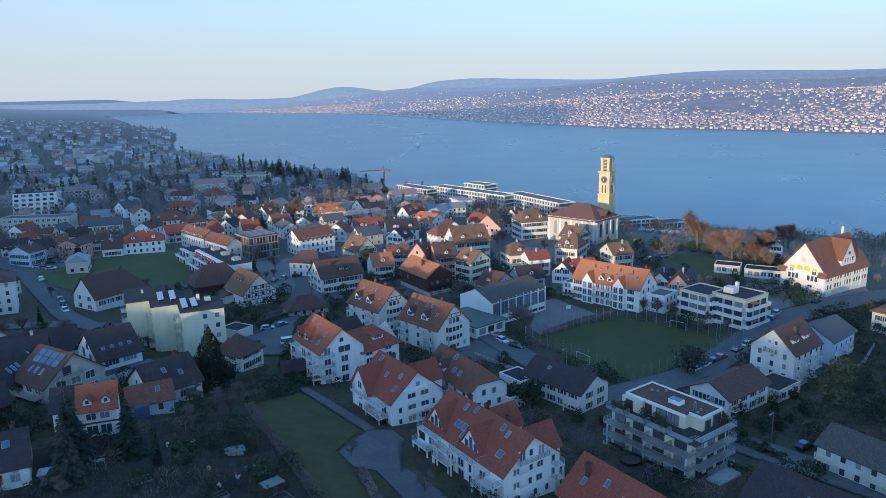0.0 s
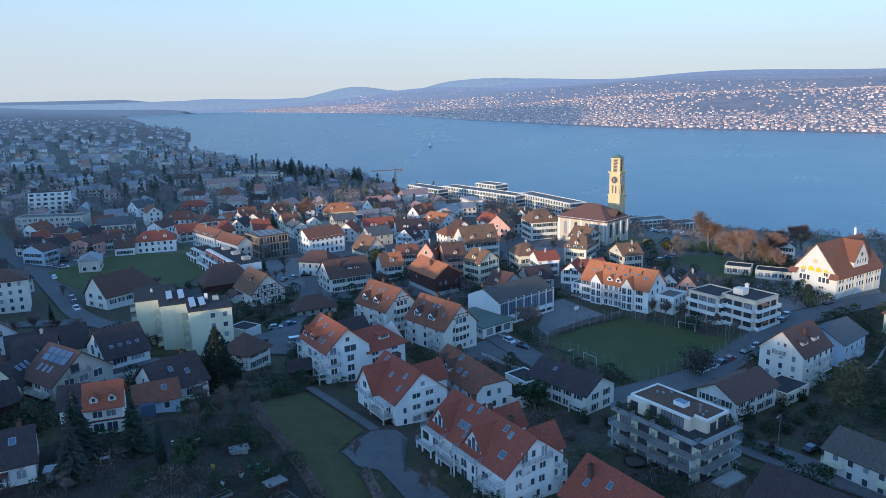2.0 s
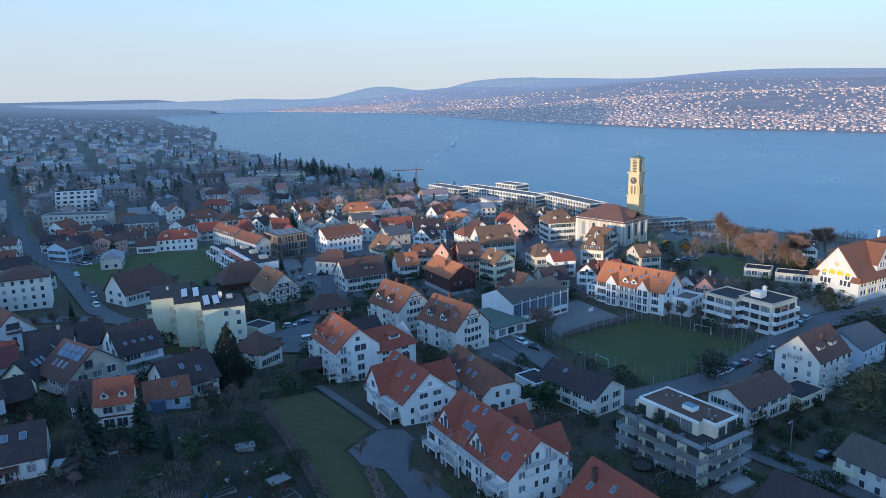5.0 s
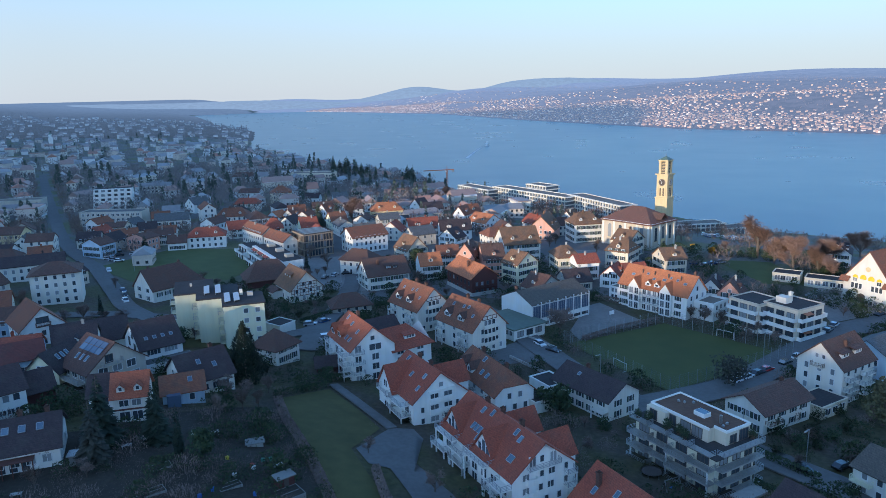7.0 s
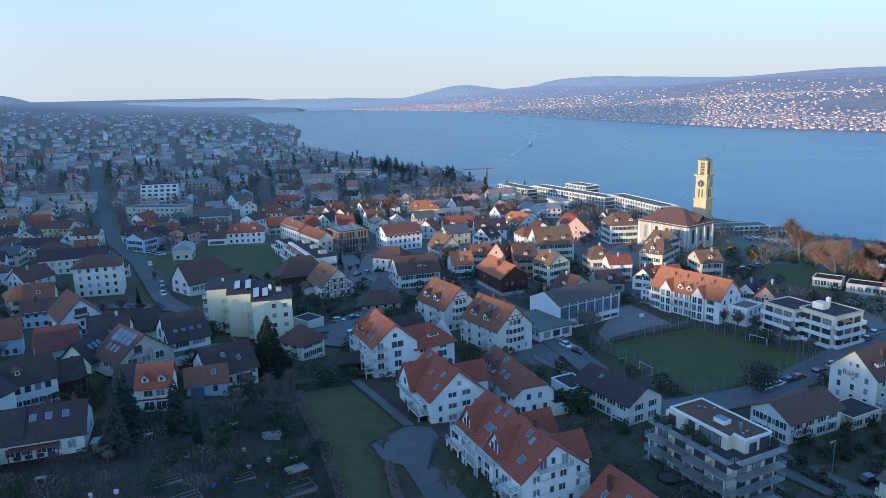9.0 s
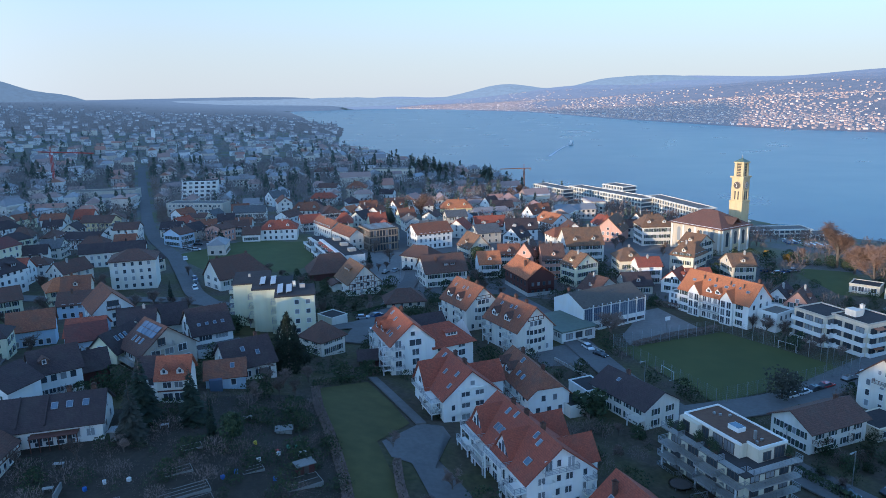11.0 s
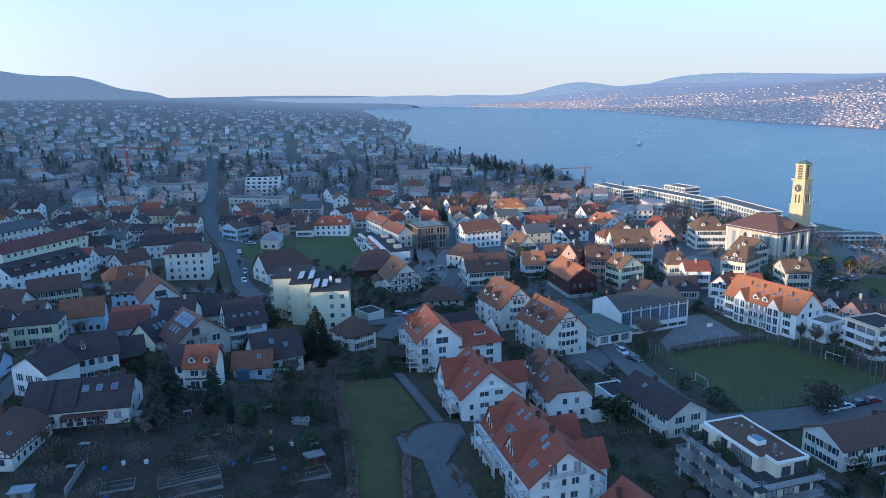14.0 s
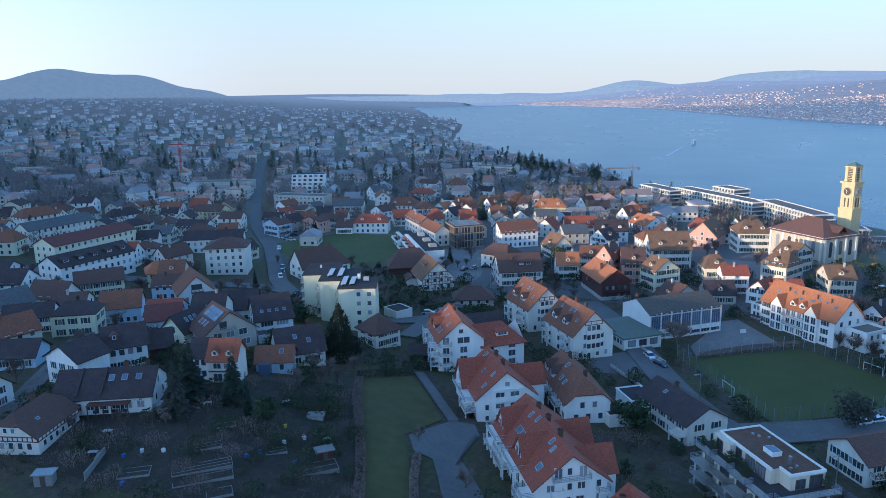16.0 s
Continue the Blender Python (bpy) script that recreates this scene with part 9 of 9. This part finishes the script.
# a bare wood on the western slope
for k in range(420):
    f, g = rnd.random(), rnd.random()
    x, y = -360 - 135 * f + 10 * g, 290 + 95 * f + 100 * g * (1 - 0.4 * f)
    if clear(x, y, 2) and off_roads(x, y, 8):
        add_crown(bare, rnd, x, y, ground_at(x, y), rnd.uniform(7, 12), rnd.uniform(3, 4.6), False, 90)
brush = joined("garden_brush", TWIGS, "bare brown brushwood in the gardens", "shrubs")
greens = joined("garden_greenery", LEAVES, "dark evergreen shrubs in the gardens", "shrubs")
for k in range(5200):
    x, y = rnd.uniform(-100, 140), rnd.uniform(74, 300)
    if any(within(p, x, y) for p in OPEN) or any((x - a) ** 2 + (y - b) ** 2 < 30 for line in NEAR_WAYS for a, b in line) or not off_roads(x, y, 6) or not clear(x, y, 0.2):
        continue
    h = rnd.choice((0.7, 0.9, 1.2, 1.5, 2.0, 2.8, 3.6, 4.4))
    green = rnd.random() < 0.6
    add_crown(greens if green else brush, rnd, x, y, ground_at(x, y) - 0.2, h, h * rnd.uniform(0.5, 0.9), False, int(70 + 50 * h), 0.7 if green else 0.15, green)
# rank growth and twigs between the allotment beds
for k in range(900):
    x, y = rnd.uniform(-78, -18), rnd.uniform(74, 132)
    if any(within(p, x, y) for p in OPEN) or not clear(x, y, 0.1) or any(abs(x - bx) + abs(y - by) < 3.4 for bx, by in ((-43.2, 88.4), (-40.4, 91), (-46, 86), (-27.6, 98), (-25.4, 99.8), (-52, 82.5))):
        continue
    h = rnd.choice((0.4, 0.6, 0.8, 1.3, 2.4))
    green = rnd.random() < 0.25
    add_crown(greens if green else brush, rnd, x, y, ground_at(x, y) - 0.15, h, h * rnd.uniform(0.8, 1.5), False, int(50 + 40 * h), 0.6 if green else 0.15, green)
# bare trees between the park and the shore
for k in range(420):
    x, y = rnd.uniform(70, 330), rnd.uniform(225, 440)
    if lake_side(x, y) < 5 or not clear(x, y, 2.5) or any(within(p, x, y) for p in OPEN) or any((x - a) ** 2 + (y - b) ** 2 < 40 for line in NEAR_WAYS for a, b in line) or (105 < x < 150 and 200 < y < 248):
        continue
    h = rnd.choice((2.5, 4, 6, 7.5, 9))
    green = rnd.random() > 0.65 and h < 5
    add_crown(greens if green else rust if rnd.random() < 0.3 else near_bare, rnd, x, y, ground_at(x, y) - 0.1, h, h * rnd.uniform(0.35, 0.6), False, 190, 0.42, green)
# woods on the skyline of the bank and along the shore's point
for k in range(8000):
    a, r = radians(rnd.uniform(5, 58)), rnd.uniform(900, 3300)
    x, y = 18 - math.sin(a) * r, math.cos(a) * r
    s = lake_side(x, y)
    if s < 4 or (30 < s < 620):
        continue
    h = rnd.uniform(9, 16)
    add_crown(hbare if r > rnd.uniform(1050, 1600) else ever if rnd.random() < 0.3 else bare, rnd, x, y, ground_at(x, y), h, h * 0.45, False, 11, 1.4)

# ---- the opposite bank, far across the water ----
# base colour plus an emission glow painted on as haze
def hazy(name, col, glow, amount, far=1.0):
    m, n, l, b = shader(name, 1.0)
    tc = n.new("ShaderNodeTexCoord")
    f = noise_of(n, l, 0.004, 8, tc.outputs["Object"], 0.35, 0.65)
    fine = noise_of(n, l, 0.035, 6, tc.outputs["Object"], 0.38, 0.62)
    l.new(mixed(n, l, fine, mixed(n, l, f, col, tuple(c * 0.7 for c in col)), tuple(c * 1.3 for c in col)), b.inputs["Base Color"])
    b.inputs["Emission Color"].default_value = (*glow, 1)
    # emission grows with distance, imitating thicker haze
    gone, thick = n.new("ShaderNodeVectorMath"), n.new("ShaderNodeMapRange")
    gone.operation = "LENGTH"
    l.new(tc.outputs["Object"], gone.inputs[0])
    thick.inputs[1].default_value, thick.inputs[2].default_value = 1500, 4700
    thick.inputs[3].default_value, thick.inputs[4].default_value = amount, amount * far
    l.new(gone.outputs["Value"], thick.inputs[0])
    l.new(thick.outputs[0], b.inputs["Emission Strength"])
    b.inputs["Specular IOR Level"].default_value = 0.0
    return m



bank_x, bank_y = np.linspace(-4300, 4700, 200), np.linspace(-700, 5100, 170)


def bank_z(x, y):
    s = inland(x, y)
    far = smooth((x * 0.80 + y * 0.60 - 1120) / 250)
    west = (far < 0.5) & (y * 0.78 - x * 0.62 > 1500)
    return heights(x, y) + np.clip(s * 0.06, 0.3, 2.0), (far > 0.5) & (s > -70), west & (s > -70)


def opposite_z(x, y):
    z, over, _ = bank_z(x, y)
    return np.where(over, z, -12.0)


def western_z(x, y):
    z, _, west = bank_z(x, y)
    return np.where(west, z, -14.0)


sheet("backdrop", np.linspace(-4300, 200, 130), np.linspace(800, 5100, 120), western_z, hazy("western_woods", (0.06, 0.058, 0.05), HAZE_GLOW, 0.42, 3.6), "wooded end of the western bank", "hills")
sheet("backdrop", bank_x, bank_y, opposite_z, hazy("far_bank_woods", (0.085, 0.064, 0.06), HAZE_GLOW, 1.0, 2.2), "wooded slopes of the opposite bank", "hills")

# low sun's warmth put into the wall colours, haze put in as glow
FARSUN = haze_glow_pieces(per_piece("far_shore_sun_warmed_walls", [(0.66, 0.50, 0.38), (0.55, 0.38, 0.26), (0.74, 0.60, 0.48), (0.42, 0.27, 0.18), (0.28, 0.18, 0.13), (0.5, 0.3, 0.2), (0.36, 0.26, 0.2)]), HAZE_GLOW)
BANKROOF = haze_glow_pieces(per_piece("far_shore_roofs", [(0.16, 0.10, 0.08), (0.12, 0.09, 0.08), (0.2, 0.12, 0.09)]), HAZE_GLOW)
BANKTREE = haze_glow_pieces(per_piece("far_shore_woods", [(0.17, 0.115, 0.09), (0.22, 0.14, 0.10), (0.11, 0.085, 0.07)]), HAZE_GLOW)
owalls = joined("far_shore_houses", FARSUN, "pale houses on the opposite bank, coloured warm as sunlit", "houses")
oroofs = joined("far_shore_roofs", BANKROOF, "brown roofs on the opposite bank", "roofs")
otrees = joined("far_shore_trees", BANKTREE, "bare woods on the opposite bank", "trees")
cell = {}
for k in range(46000):
    t = rnd.random()
    i = rnd.randrange(2, len(FAR_SHORE) - 1)
    (ax, ay), (bx, by) = FAR_SHORE[i - 1], FAR_SHORE[i]
    x, y = ax + (bx - ax) * t, ay + (by - ay) * t
    n = Vector((by - ay, -(bx - ax))).normalized()
    if n.x * 0.8 + n.y * 0.6 < 0:
        n = -n
    up = abs(rnd.gauss(0, 1)) * (130 + 190 * step_up((x + 250) / 900)) * (1.0 if k % 12 else 1.9) + 6
    x, y = x + n.x * up, y + n.y * up
    if math.hypot(x, y) > 4300:
        continue
    s = lake_side(x, y)
    thick = 0.5 + 0.5 * math.sin(x / 150.0) * math.cos(y / 170.0 + x / 400.0)
    right = step_up((x + 250) / 700)
    if s < 8 or rnd.random() > (0.75 + 0.25 * right) * (1.0 if s < 60 else thick * 1.05):
        continue
    key = (int(x // 13), int(y // 13))
    if key in cell:
        continue
    cell[key] = 1
    z = ground_at(x, y)
    L, D, e = rnd.choice((3.6, 4.4, 5, 5.6, 6.4, 9)), rnd.choice((3.6, 4.4, 5)), rnd.choice((3, 3.8, 4.6, 5.4))
    hd = radians(rnd.uniform(0, 180))
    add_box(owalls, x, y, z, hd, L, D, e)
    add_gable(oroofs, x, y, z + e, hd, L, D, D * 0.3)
for k in range(12000):
    i = rnd.randrange(2, len(FAR_SHORE) - 1)
    (ax, ay), (bx, by) = FAR_SHORE[i - 1], FAR_SHORE[i]
    t = rnd.random()
    n = Vector((by - ay, -(bx - ax))).normalized()
    if n.x * 0.8 + n.y * 0.6 < 0:
        n = -n
    up = rnd.uniform(4, 1500)
    x, y = ax + (bx - ax) * t + n.x * up, ay + (by - ay) * t + n.y * up
    if math.hypot(x, y) > 4300 or lake_side(x, y) < 3:
        continue
    h = rnd.uniform(5, 10)
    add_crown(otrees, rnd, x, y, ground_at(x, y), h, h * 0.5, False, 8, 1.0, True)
for j in (walls, roofs, bands, hwalls, hroofs, hbare, panes, bare, near_bare, ever, rust, brush, greens, owalls, oroofs, otrees):
    finish(j)

# ---- far hills against the sky ----
def ridge_line(name, r, bumps, mat, label, a0, a1, foot=-5.0):
    """A far range of hills: azimuths in degrees to the left of north, heights as a sum of smooth rises."""
    bm = bmesh.new()
    rows = []
    for i in range(161):
        a = a0 + (a1 - a0) * i / 160
        hgt = sum(h * math.exp(-(((a - c) / w) ** 2)) for c, w, h in bumps) + 4 * noise.noise((a * 0.6, r * 0.01, 0)) + 2 * noise.noise((a * 2.3, 3.0, 0))
        d = Vector((-math.sin(radians(a)), math.cos(radians(a))))
        rows.append([bm.verts.new((d.x * (r - 350 + 350 * f), d.y * (r - 350 + 350 * f), foot + (max(hgt, 0) - foot) * math.sin(f * 1.5708))) for f in (0, 0.2, 0.45, 0.7, 0.88, 1.0)])
    for p, q in zip(rows, rows[1:]):
        for i in range(5):
            bm.faces.new((p[i], p[i + 1], q[i + 1], q[i])).smooth = True
    tagged(new(name, put(name, bm, mat)), label, "hills", kind="structure")


# blue and pale tones of these hills come from painted haze emission
ridge_line("backdrop", 4600, [(45, 4.0, 205), (50.5, 3.2, 190), (57, 5, 175), (66, 7, 190), (39.6, 2.4, 75), (76, 8, 190)], hazy("haze_blue_hill", (0.05, 0.06, 0.07), (0.058, 0.072, 0.094), 1.0), "long wooded hill with a blue haze glow painted on", 28, 90)
ridge_line("backdrop", 4750, [(7.5, 4, 120), (-5, 6, 158), (0.5, 3.5, 75), (20, 9, 66), (34, 8, 62)], hazy("haze_pale_hill", (0.05, 0.06, 0.07), (0.10, 0.115, 0.142), 1.0), "low hills beyond the lake's end, paled by painted haze glow", -14, 46)
